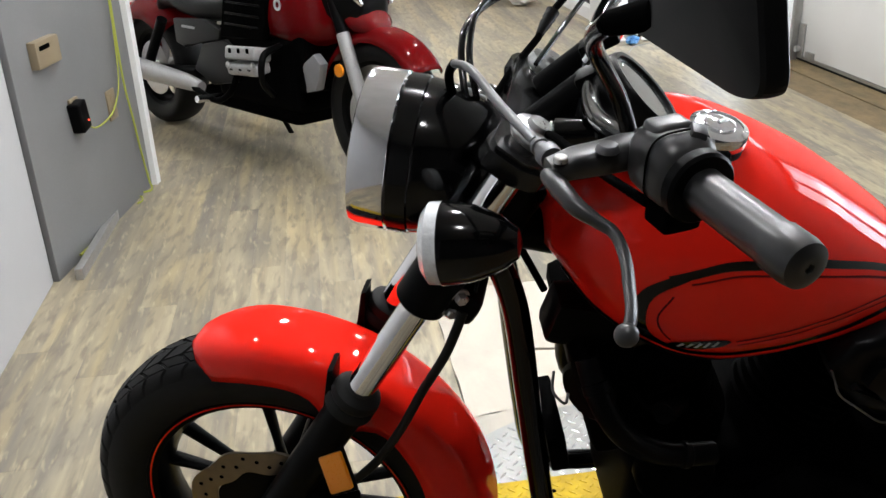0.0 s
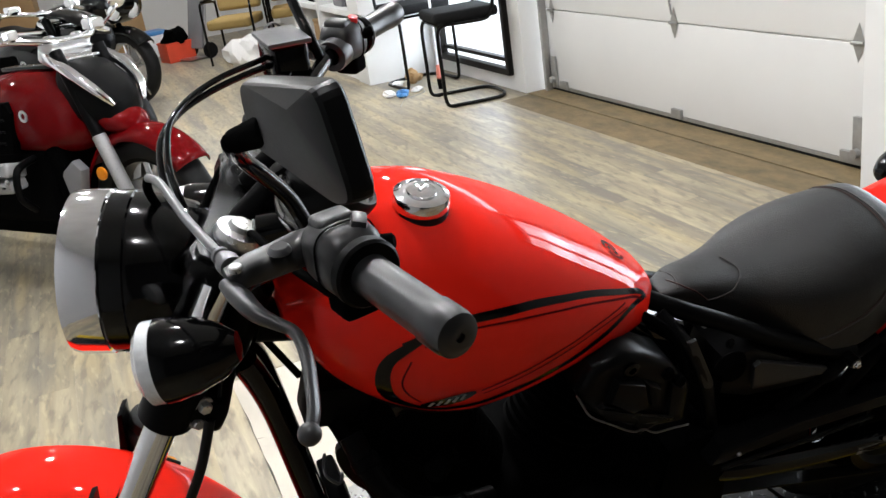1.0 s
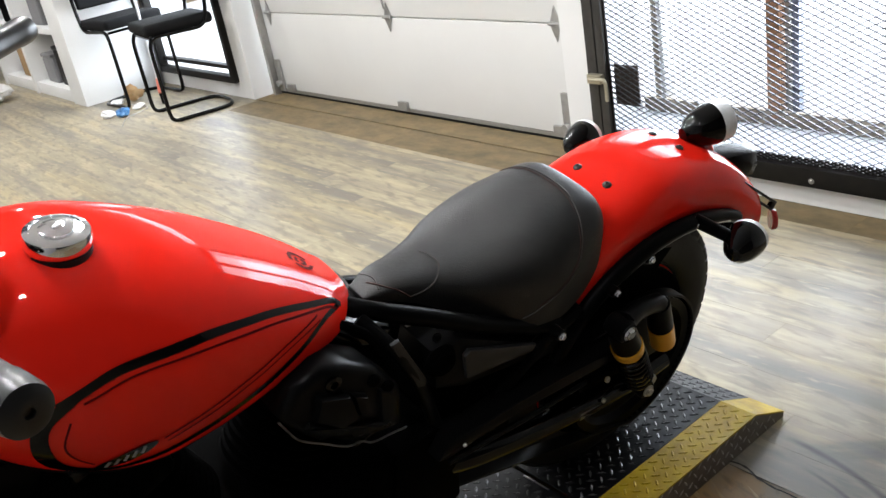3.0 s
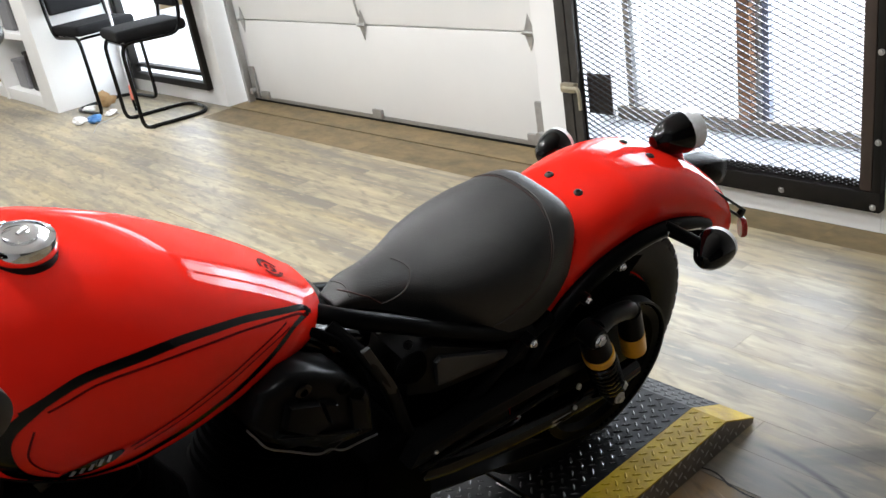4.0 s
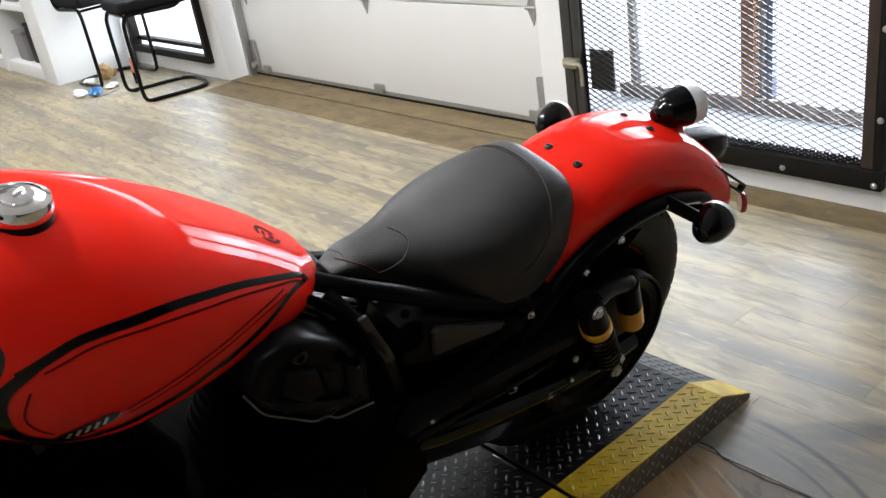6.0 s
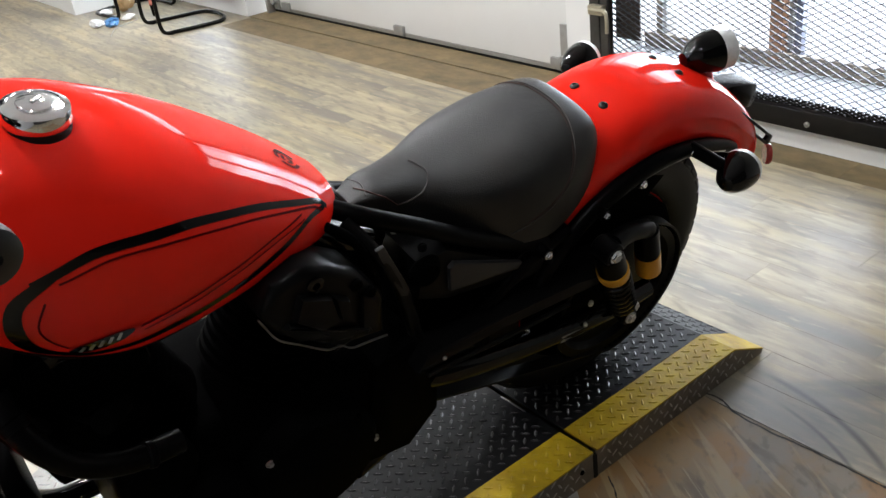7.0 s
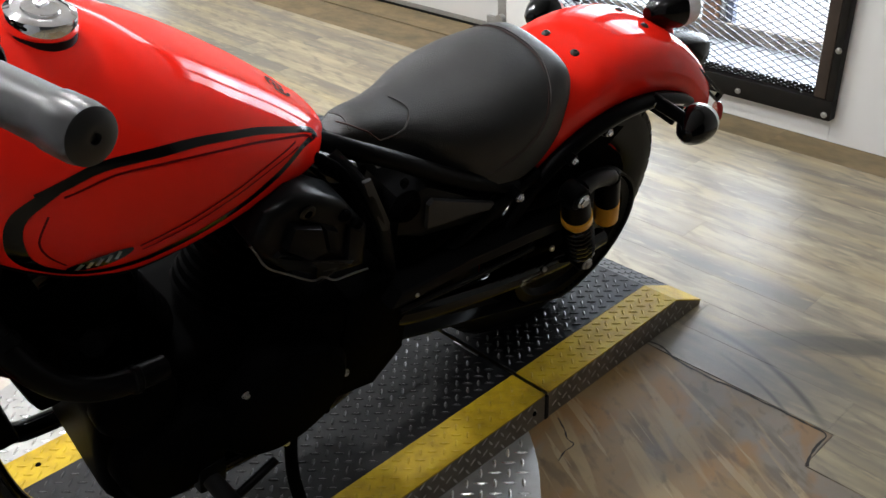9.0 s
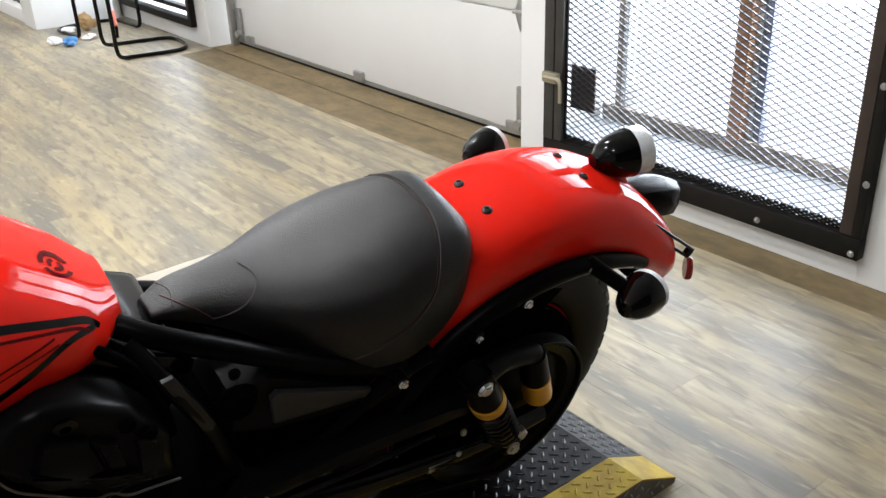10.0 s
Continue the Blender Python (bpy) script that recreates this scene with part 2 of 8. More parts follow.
def plank_mat(island=False):
    """Weathered laminate: grey-beige boards, streaks along the grain, dark stains and yellowish wear."""
    m = mat("laminate_far" if island else "laminate", (0.40, 0.34, 0.228), (0.225, 0.193, 0.138), rough=0.40, spec=0.38, stretch=(7, 0.7, 1), scale=2.6, fine=26, bump=0.25, depth=0.0008, vary=0.14, amount=0.9, rough_amount=0.08, island=island)
    nt = m.node_tree
    b = nt.nodes["Principled BSDF"]
    n, l = nt.nodes.new, nt.links.new
    src = b.inputs["Base Color"].links[0].from_socket
    tc, mp, ns, info, add = n("ShaderNodeTexCoord"), n("ShaderNodeMapping"), n("ShaderNodeTexNoise"), n("ShaderNodeObjectInfo"), n("ShaderNodeVectorMath")
    mp.inputs["Scale"].default_value = (4.5, 0.40, 1)
    ns.inputs["Scale"].default_value, ns.inputs["Detail"].default_value, ns.inputs["Roughness"].default_value = 1.7, 4, 0.5
    sc = n("ShaderNodeVectorMath")
    sc.operation = "SCALE"
    sc.inputs[0].default_value = (17.0, 53.0, 29.0)
    l(info.outputs["Random"], sc.inputs["Scale"])
    l(tc.outputs["Object"], add.inputs[0])
    l(sc.outputs[0], add.inputs[1])
    l(add.outputs[0], mp.inputs["Vector"])
    l(mp.outputs[0], ns.inputs["Vector"])
    mr = n("ShaderNodeMapRange")
    mr.inputs["From Min"].default_value, mr.inputs["From Max"].default_value, mr.inputs["To Max"].default_value = 0.47, 0.66, 0.85
    l(ns.outputs["Fac"], mr.inputs["Value"])
    mx = n("ShaderNodeMix")
    mx.data_type = "RGBA"
    mx.inputs["B"].default_value = (0.155, 0.145, 0.13, 1)
    l(mr.outputs[0], mx.inputs["Factor"])
    l(src, mx.inputs["A"])
    l(mx.outputs["Result"], b.inputs["Base Color"])
    return m


PLANK, FAR_PLANK = plank_mat(), plank_mat(True)
DARK_WALL = mat("dark_fill_cut", (0.035, 0.035, 0.036), (0.025, 0.025, 0.026), rough=0.6, scale=1.6, fine=160)
# brown of the worn boards at the door and of the kerb's painted shade
DARK_PLANK = mat("worn_shaded_laminate", (0.215, 0.155, 0.075), (0.10, 0.075, 0.040), rough=0.6, stretch=(2.6, 1.2, 1), scale=6, fine=40, bump=0.2, vary=0.08, amount=0.9)


def streaked(m, turn, stretch, scale, lo, hi, color, amount):
    """Lays streaks of another colour, along one direction of the floor, over a surface."""
    nt = m.node_tree
    b = nt.nodes["Principled BSDF"]
    n, l = nt.nodes.new, nt.links.new
    src = b.inputs["Base Color"].links[0].from_socket
    geo, mp, ns, mr, mx = n("ShaderNodeNewGeometry"), n("ShaderNodeMapping"), n("ShaderNodeTexNoise"), n("ShaderNodeMapRange"), n("ShaderNodeMix")
    mp.vector_type = "TEXTURE"
    mp.inputs["Rotation"].default_value = (0, 0, radians(turn))
    mp.inputs["Scale"].default_value = stretch
    ns.inputs["Scale"].default_value, ns.inputs["Detail"].default_value, ns.inputs["Distortion"].default_value = scale, 5, 0.12
    mr.interpolation_type = "SMOOTHSTEP"
    mr.inputs["From Min"].default_value, mr.inputs["From Max"].default_value, mr.inputs["To Max"].default_value = lo, hi, amount
    l(geo.outputs["Position"], mp.inputs["Vector"])
    l(mp.outputs[0], ns.inputs["Vector"])
    l(ns.outputs["Fac"], mr.inputs["Value"])
    mx.data_type = "RGBA"
    mx.inputs["B"].default_value = (*color, 1)
    l(mr.outputs[0], mx.inputs["Factor"])
    l(src, mx.inputs["A"])
    l(mx.outputs["Result"], b.inputs["Base Color"])
    return m


def scuffed(m, cx, cy, r, y0, y1, width, color):
    """A dark rubber mark along an arc of the floor."""
    nt = m.node_tree
    b = nt.nodes["Principled BSDF"]
    n, l = nt.nodes.new, nt.links.new
    src = b.inputs["Base Color"].links[0].from_socket
    geo, sub, ln, xyz, mx = n("ShaderNodeNewGeometry"), n("ShaderNodeVectorMath"), n("ShaderNodeVectorMath"), n("ShaderNodeSeparateXYZ"), n("ShaderNodeMix")
    sub.operation, ln.operation = "SUBTRACT", "LENGTH"
    sub.inputs[1].default_value = (cx, cy, 0)
    l(geo.outputs["Position"], sub.inputs[0])
    l(sub.outputs[0], ln.inputs[0])
    l(geo.outputs["Position"], xyz.inputs[0])

    def ramp(sock, a, c, lo, hi):
        q = n("ShaderNodeMapRange")
        q.interpolation_type = "SMOOTHSTEP"
        q.inputs["From Min"].default_value, q.inputs["From Max"].default_value = a, c
        q.inputs["To Min"].default_value, q.inputs["To Max"].default_value = lo, hi
        l(sock, q.inputs["Value"])
        return q.outputs[0]

    def mul(p, q):
        k = n("ShaderNodeMath")
        k.operation = "MULTIPLY"
        l(p, k.inputs[0])
        l(q, k.inputs[1])
        return k.outputs[0]

    f = mul(ramp(ln.outputs["Value"], r - width, r, 0, 1), ramp(ln.outputs["Value"], r, r + width, 1, 0))
    f = mul(f, mul(ramp(xyz.outputs["Y"], y0, y0 + 0.12, 0, 1), ramp(xyz.outputs["Y"], y1 - 0.08, y1, 0.8, 0)))
    mx.data_type = "RGBA"
    mx.inputs["B"].default_value = (*color, 1)
    l(f, mx.inputs["Factor"])
    l(src, mx.inputs["A"])
    l(mx.outputs["Result"], b.inputs["Base Color"])
    return m


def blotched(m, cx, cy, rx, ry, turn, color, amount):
    """A patch of the floor in another colour, with a ragged edge."""
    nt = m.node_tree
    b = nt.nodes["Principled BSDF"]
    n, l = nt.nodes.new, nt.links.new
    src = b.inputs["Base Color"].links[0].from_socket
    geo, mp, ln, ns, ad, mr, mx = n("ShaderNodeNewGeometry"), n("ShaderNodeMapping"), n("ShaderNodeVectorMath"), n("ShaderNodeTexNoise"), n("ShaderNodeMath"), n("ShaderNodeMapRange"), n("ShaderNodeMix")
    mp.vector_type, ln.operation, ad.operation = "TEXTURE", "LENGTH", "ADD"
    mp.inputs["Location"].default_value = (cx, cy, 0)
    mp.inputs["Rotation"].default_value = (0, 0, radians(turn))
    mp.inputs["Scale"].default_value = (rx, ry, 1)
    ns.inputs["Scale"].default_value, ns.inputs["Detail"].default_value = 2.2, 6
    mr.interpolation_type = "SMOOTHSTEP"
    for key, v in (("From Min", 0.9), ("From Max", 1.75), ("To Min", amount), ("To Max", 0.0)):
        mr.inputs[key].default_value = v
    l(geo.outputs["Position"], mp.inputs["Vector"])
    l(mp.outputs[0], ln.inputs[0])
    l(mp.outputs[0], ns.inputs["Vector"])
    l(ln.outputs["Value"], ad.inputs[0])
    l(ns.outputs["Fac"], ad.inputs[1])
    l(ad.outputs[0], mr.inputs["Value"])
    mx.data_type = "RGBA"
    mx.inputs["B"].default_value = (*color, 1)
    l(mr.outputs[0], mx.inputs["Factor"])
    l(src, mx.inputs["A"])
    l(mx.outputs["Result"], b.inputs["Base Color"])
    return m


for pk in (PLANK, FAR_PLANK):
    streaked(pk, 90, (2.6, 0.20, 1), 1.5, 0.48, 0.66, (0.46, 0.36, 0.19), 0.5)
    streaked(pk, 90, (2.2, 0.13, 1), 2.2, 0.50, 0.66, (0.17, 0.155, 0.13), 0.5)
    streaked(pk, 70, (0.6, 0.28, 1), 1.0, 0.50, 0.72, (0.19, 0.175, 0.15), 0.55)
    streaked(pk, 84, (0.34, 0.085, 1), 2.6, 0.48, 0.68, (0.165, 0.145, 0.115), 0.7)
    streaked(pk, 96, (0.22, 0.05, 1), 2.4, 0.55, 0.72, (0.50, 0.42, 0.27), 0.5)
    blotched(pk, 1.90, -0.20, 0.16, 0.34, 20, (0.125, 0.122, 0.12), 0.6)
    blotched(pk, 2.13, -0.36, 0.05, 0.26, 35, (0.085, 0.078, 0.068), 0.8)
    scuffed(pk, 1.36, -0.06, 0.625, -0.50, -0.05, 0.014, (0.028, 0.026, 0.024))
    scuffed(pk, 1.33, -0.06, 0.590, -0.46, -0.14, 0.009, (0.05, 0.046, 0.041))
STONE = mat("marbled_stone", (0.28, 0.18, 0.080), (0.20, 0.155, 0.105), rough=0.50, spec=0.22, stretch=(1.3, 0.8, 1), scale=2.2, warp=1.4, fine=40, bump=0.12, depth=0.001, vary=0.06, amount=1.0)
STONE_B = mat("ochre_stone", (0.27, 0.16, 0.068), (0.19, 0.15, 0.10), rough=0.50, spec=0.22, stretch=(1.4, 0.7, 1), scale=2.0, warp=1.6, fine=40, bump=0.12, depth=0.001, vary=0.06, amount=1.0)
# pale far slabs; the stronger lamp light there is put into their colour
STONE_PALE_LIT = mat("pale_lit_stone", (0.50, 0.455, 0.375), (0.40, 0.365, 0.31), rough=0.5, stretch=(1.6, 0.8, 1), scale=3.0, warp=1.0, fine=40, bump=0.12, depth=0.001, vary=0.08, amount=1.0)
for pk in (STONE, STONE_B):
    streaked(pk, 35, (0.45, 0.28, 1), 1.3, 0.48, 0.60, (0.22, 0.20, 0.175), 0.75)
    streaked(pk, 25, (0.30, 0.16, 1), 1.7, 0.50, 0.64, (0.29, 0.15, 0.050), 0.65)
    streaked(pk, 72, (0.30, 0.09, 1), 1.7, 0.53, 0.64, (0.095, 0.070, 0.048), 0.5)
    streaked(pk, 61, (0.75, 0.075, 1), 1.0, 0.57, 0.62, (0.40, 0.31, 0.17), 0.5)
    streaked(pk, 66, (0.42, 0.030, 1), 1.2, 0.60, 0.64, (0.46, 0.37, 0.23), 0.45)
    streaked(pk, 40, (0.06, 0.035, 1), 1.4, 0.55, 0.72, (0.10, 0.075, 0.052), 0.45)
JOINT = mat("dark_joint", (0.022, 0.019, 0.016), rough=0.8, fine=100)


# ---- mesh helpers ----
def part(name, bm, material, parent=None, label="", smooth=True, angle=38, m=None):
    """Links a bmesh as one mesh object under a thing or a part."""
    me = bpy.data.meshes.new(name)
    bmesh.ops.recalc_face_normals(bm, faces=bm.faces)
    bm.to_mesh(me)
    bm.free()
    me.materials.append(material)
    if smooth:
        me.polygons.foreach_set("use_smooth", [True] * len(me.polygons))
        me.set_sharp_from_angle(angle=radians(angle))
    ob = new(name, me)
    if parent:
        ob.parent = parent
    if m is not None:
        ob.matrix_basis = m
    if label:
        ob["label"] = label
    return ob


def empty(name, m, label, category, group=""):
    ob = new(name)
    ob.empty_display_size = 0.1
    ob.matrix_basis = m
    return tagged(ob, label, category, group)


def I4():
    return Matrix.Identity(4)


def rbox(bm, size, m=None, bev=0.004, seg=2):
    """A box of that size round the pose m, with rounded edges."""
    m = m or I4()
    vs = bmesh.ops.create_cube(bm, size=1.0, matrix=m @ Matrix.Diagonal((*size, 1)))["verts"]
    if bev:
        es = list({e for v in vs for e in v.link_edges})
        bmesh.ops.bevel(bm, geom=es, offset=min(bev, 0.45 * min(size)), segments=seg, profile=0.6, affect="EDGES")
    return bm


def box(size, at, bev=0.004, rot=(0, 0, 0), seg=2):
    return rbox(bmesh.new(), size, pose(*at, *rot), bev, seg)


def lathe(bm, prof, m=None, seg=28, cap=True):
    """Turns a profile of (radius, height) round the z axis of m."""
    m = m or I4()
    rings = []
    for r, h in prof:
        if r < 1e-5:
            rings.append([bm.verts.new(m @ Vector((0, 0, h)))])
        else:
            rings.append([bm.verts.new(m @ Vector((r * math.cos(2 * math.pi * i / seg), r * math.sin(2 * math.pi * i / seg), h))) for i in range(seg)])
    for a, b in zip(rings, rings[1:]):
        for i in range(seg):
            j = (i + 1) % seg
            if len(a) == 1 and len(b) > 1:
                bm.faces.new((a[0], b[j], b[i]))
            elif len(b) == 1 and len(a) > 1:
                bm.faces.new((a[i], a[j], b[0]))
            elif len(a) > 1:
                bm.faces.new((a[i], a[j], b[j], b[i]))
    if cap:
        for ring in (rings[0], rings[-1]):
            if len(ring) > 2:
                bm.faces.new(ring)
    return bm


def aim(a, b):
    """A pose at a whose z axis points to b."""
    d = Vector(b) - Vector(a)
    return Matrix.Translation(a) @ d.to_track_quat("Z", "Y").to_matrix().to_4x4()


def rod(bm, a, b, r, r2=None, seg=16, bev=0.0):
    """A round bar from a to b."""
    h, r2 = (Vector(b) - Vector(a)).length, r if r2 is None else r2
    if bev:
        prof = [(0, 0), (r - bev, 0), (r, bev), (r2, h - bev), (r2 - bev, h), (0, h)]
    else:
        prof = [(0, 0), (r, 0), (r2, h), (0, h)]
    return lathe(bm, prof, aim(a, b), seg, cap=False)


def spline(pts, steps=6, closed=False):
    """A smooth line through points."""
    p = [Vector(q) for q in pts]
    n = len(p)
    out = []
    for i in range(n if closed else n - 1):
        if closed:
            a, b, c, d = p[i - 1], p[i], p[(i + 1) % n], p[(i + 2) % n]
        else:
            a, b, c, d = p[max(i - 1, 0)], p[i], p[i + 1], p[min(i + 2, n - 1)]
        for k in range(steps):
            t = k / steps
            out.append(0.5 * ((2 * b) + (c - a) * t + (2 * a - 5 * b + 4 * c - d) * t * t + (3 * b - a - 3 * c + d) * t ** 3))
    if not closed:
        out.append(p[-1])
    return out


def tube(bm, pts, r, seg=10, steps=6, closed=False, flat=1.0):
    """A pipe along a smooth line; r is one radius or one for each given point."""
    line = spline(pts, steps, closed)
    n = len(line)
    rs = [r] * n if isinstance(r, (int, float)) else [float(np.interp(i / (n - 1) * (len(r) - 1), range(len(r)), r)) for i in range(n)]
    rings, up = [], None
    for i, q in enumerate(line):
        t = (line[(i + 1) % n] - line[i - 1]) if closed else (line[min(i + 1, n - 1)] - line[max(i - 1, 0)])
        t.normalize()
        if up is None:
            up = t.orthogonal().normalized()
        up = (up - t * up.dot(t)).normalized()
        side = t.cross(up)
        rings.append([bm.verts.new(q + (up * math.cos(2 * math.pi * k / seg) * flat + side * math.sin(2 * math.pi * k / seg)) * rs[i]) for k in range(seg)])
    for a, b in zip(rings, rings[1:] + (rings[:1] if closed else [])):
        for k in range(seg):
            j = (k + 1) % seg
            bm.faces.new((a[k], a[j], b[j], b[k]))
    if not closed:
        bm.faces.new(rings[0]), bm.faces.new(rings[-1])
    return bm


def loft(bm, rings, caps=True, closed=True):
    """A skin over rings of points, each with as many points."""
    vs = [[bm.verts.new(p) for p in ring] for ring in rings]
    for a, b in zip(vs, vs[1:]):
        n = len(a)
        for k in range(n if closed else n - 1):
            j = (k + 1) % n
            bm.faces.new((a[k], a[j], b[j], b[k]))
    if caps and closed:
        bm.faces.new(vs[0]), bm.faces.new(vs[-1])
    return bm


def prism(bm, poly, y0, y1, bev=0.003, seg=2):
    """A plate with the outline poly of (x, z), from y0 to y1."""
    a = [bm.verts.new((x, y0, z)) for x, z in poly]
    b = [bm.verts.new((x, y1, z)) for x, z in poly]
    fs = [bm.faces.new(a), bm.faces.new(b[::-1])]
    n = len(poly)
    for i in range(n):
        fs.append(bm.faces.new((a[i], b[i], b[(i + 1) % n], a[(i + 1) % n])))
    if bev:
        bmesh.ops.bevel(bm, geom=[e for f in fs[:2] for e in f.edges], offset=bev, segments=seg, profile=0.6, affect="EDGES")
    return bm


def solidify(ob, thick):
    md = ob.modifiers.new("thickness", "SOLIDIFY")
    md.thickness, md.offset = thick, 0
    return ob


def bolt(parent, at, axis, r=0.008, h=0.006, material=None, name="bolt", m=None):
    """A hex bolt with a washer."""
    bm = bmesh.new()
    mm = aim(at, Vector(at) + Vector(axis))
    lathe(bm, [(0, 0), (r * 1.35, 0), (r * 1.35, h * 0.3), (0, h * 0.3)], mm, 14, cap=False)
    lathe(bm, [(0, h * 0.3), (r, h * 0.3), (r, h * 0.8), (r * 0.8, h), (0, h)], mm, 6, cap=False)
    return part(name, bm, material or STEEL, parent, m=m)


# ---- floor, walls, ceiling ----
rnd = random.Random(5)
floor_base = tagged(part("floor", box((9.5, 16.0, 0.10), (-0.6, 4.6, -0.0625), 0), JOINT, smooth=False), "grey-beige weathered laminate plank floor", "floor", kind="structure")
WX = 3.20    # face of the wall with the doors


def wall(name, size, at, material=WALL, label="white painted wall", rot=(0, 0, 0)):
    return tagged(part(name, box(size, at, 0.003, rot), material, smooth=False), label, "wall", kind="structure")


# wall with gate, roller door and window: piers and lintels round real openings
wall("wall_east_pier_1", (0.30, 3.2, CEILING), (WX + 0.15, -1.40, CEILING / 2))
wall("wall_east_kerb", (0.30, 1.33, 0.08), (WX + 0.15, 0.865, 0.04))
wall("wall_east_lintel", (0.30, 1.33, CEILING - 2.15), (WX + 0.15, 0.865, (CEILING + 2.15) / 2))
wall("wall_east_pier_2", (0.30, 0.17, CEILING), (WX + 0.15, 1.615, CEILING / 2))
wall("wall_east_door_lintel", (0.30, 3.02, CEILING - 2.35), (WX + 0.15, 3.21, (CEILING + 2.35) / 2))
wall("wall_east_pier_3", (0.30, 0.17, CEILING), (WX + 0.15, 4.805, CEILING / 2))
wall("wall_east_sill", (0.30, 1.30, 0.11), (WX + 0.15, 5.54, 0.055))
wall("wall_east_window_lintel", (0.30, 1.30, CEILING - 1.75), (WX + 0.15, 5.54, (CEILING + 1.75) / 2))
wall("wall_east_pier_4", (0.30, 6.3, CEILING), (WX + 0.15, 9.34, CEILING / 2))
wall("wall_north", (9.5, 0.2, CEILING), (-0.6, 12.45, CEILING / 2))
# the south wall is out of view, darkened so it bounces little light
wall("wall_south", (9.5, 0.2, CEILING), (-0.6, -3.0, CEILING / 2), DARK_WALL, "unseen wall, kept dark to cut fill light")
wall("wall_west_far", (0.2, 9.3, CEILING), (-2.2, 7.8, CEILING / 2))
wall("wall_west_near", (0.16, 5.1, CEILING), (-0.93, -0.42, CEILING / 2), NEAR_WALL, "pale grey painted wall")
WROT = 10.3
wall("wall_partition", (1.45, 0.12, CEILING), (-1.40, 7.10, CEILING / 2))
wall("wall_west_grey", (0.10, 1.04, CEILING), (-0.785, 2.655, CEILING / 2), GREY_WALL, "grey painted wall with outlets", (0, 0, -WROT))
wall("wall_west_end_trim", (0.085, 0.05, CEILING), (-0.655, 3.185, CEILING / 2), WALL, "white corner trim of the grey wall", (0, 0, -WROT))
wall("wall_west_back", (3.5, 0.12, CEILING), (-2.47, 3.15, CEILING / 2))
tagged(part("baseboard", box((0.03, 0.80, 0.045), (-0.742, 2.53, 0.0225), 0.004, (0, 0, -2)), GALV, smooth=False), "thin grey base strip along the grey wall", "baseboard", kind="structure")
tagged(part("ceiling", box((9.5, 16.0, 0.12), (-0.6, 4.6, CEILING + 0.06), 0), CEIL, smooth=False), "white painted ceiling", "ceiling", kind="structure")
tagged(part("threshold", box((0.20, 3.00, 0.006), (WX + 0.105, 3.21, 0.001), 0.002), DARK_PLANK, smooth=False), "worn brown boards under the garage door", "threshold", kind="structure")

for lx, ly, watts in LAMPS:
    cl = empty("ceiling_light", pose(lx, ly, CEILING), "round recessed white ceiling downlight", "ceiling light", "ceiling downlights")
    part("trim_ring", lathe(bmesh.new(), [(0.072, 0), (0.095, -0.004), (0.092, -0.010), (0.070, -0.008), (0.072, 0)], None, 24, cap=False), WHITE_PLASTIC, cl)
    part("diffuser", lathe(bmesh.new(), [(0, -0.004), (0.071, -0.004), (0.071, -0.001), (0, -0.001)], None, 24, cap=False), LAMP_GLOW, cl)


# ---- sectional door ----
door = tagged(new("door_1"), "white sectional overhead garage door, closed", "garage door", kind="structure")
door.matrix_basis = pose(3.385, 3.235, 0)
SEC = 0.535
for k in range(4):
    bm = box((0.045, 2.95, SEC - 0.008), (0.0225, -0.045, 0.035 + SEC * (k + 0.5)), 0.006)
    part("door_panel", bm, DOOR_WHITE, door, angle=50)
part("bottom_rail", box((0.046, 2.95, 0.020), (0.0225, -0.045, 0.0275), 0.003), GALV, door, "grey metal bottom rail")
for k in (1, 2, 3):
    part("panel_tongue", box((0.020, 2.95, 0.03), (0.0255, -0.045, 0.035 + SEC * k), 0.002), DOOR_WHITE, door)
part("bottom_seal", box((0.04, 2.95, 0.013), (0.02, -0.045, 0.0105), 0.003), RUBBER, door, "black rubber bottom seal")
for yy in (-1.49, 1.418):
    part("door_track", box((0.05, 0.035, 2.4), (-0.035, yy, 1.2), 0.004), GALV, door, "galvanised door track")


def hinge(y, z, turn=0):
    bm = bmesh.new()
    prism(bm, [(-0.035, 0), (0, 0.085), (0.035, 0), (0, -0.085)], -0.004, 0.0, 0.0015)
    rod(bm, (-0.035, -0.010, 0), (0.035, -0.010, 0), 0.009, seg=10)
    ob = part("hinge", bm, GALV, door, "galvanised hinge")
    ob.matrix_basis = pose(-0.002, y, z, 0, 0, -90)
    return ob


for k in (1, 2, 3):
    for yy in (-1.335, -0.04, 1.335):
        hinge(yy, 0.035 + SEC * k)
for yy in (-1.30, -0.04, 1.24):
    part("bracket", box((0.022, 0.085, 0.055), (-0.012, yy, 0.055), 0.004), GALV, door, "galvanised bottom bracket")
for yy in (-1.36, 1.36):
    bm = box((0.018, 0.06, 0.22), (-0.014, yy, 0.14), 0.004)
    rod(bm, (-0.05, yy, 0.085), (0.0, yy, 0.085), 0.022, seg=14)
    part("corner_bracket", bm, GALV, door, "galvanised corner bracket with roller")
part("pull_rope", tube(bmesh.new(), [(-0.02, -0.04, 0.62), (-0.028, -0.035, 0.72), (-0.03, -0.07, 0.83), (-0.02, -0.02, 0.95)], 0.006), GALV, door, "grey pull cord")


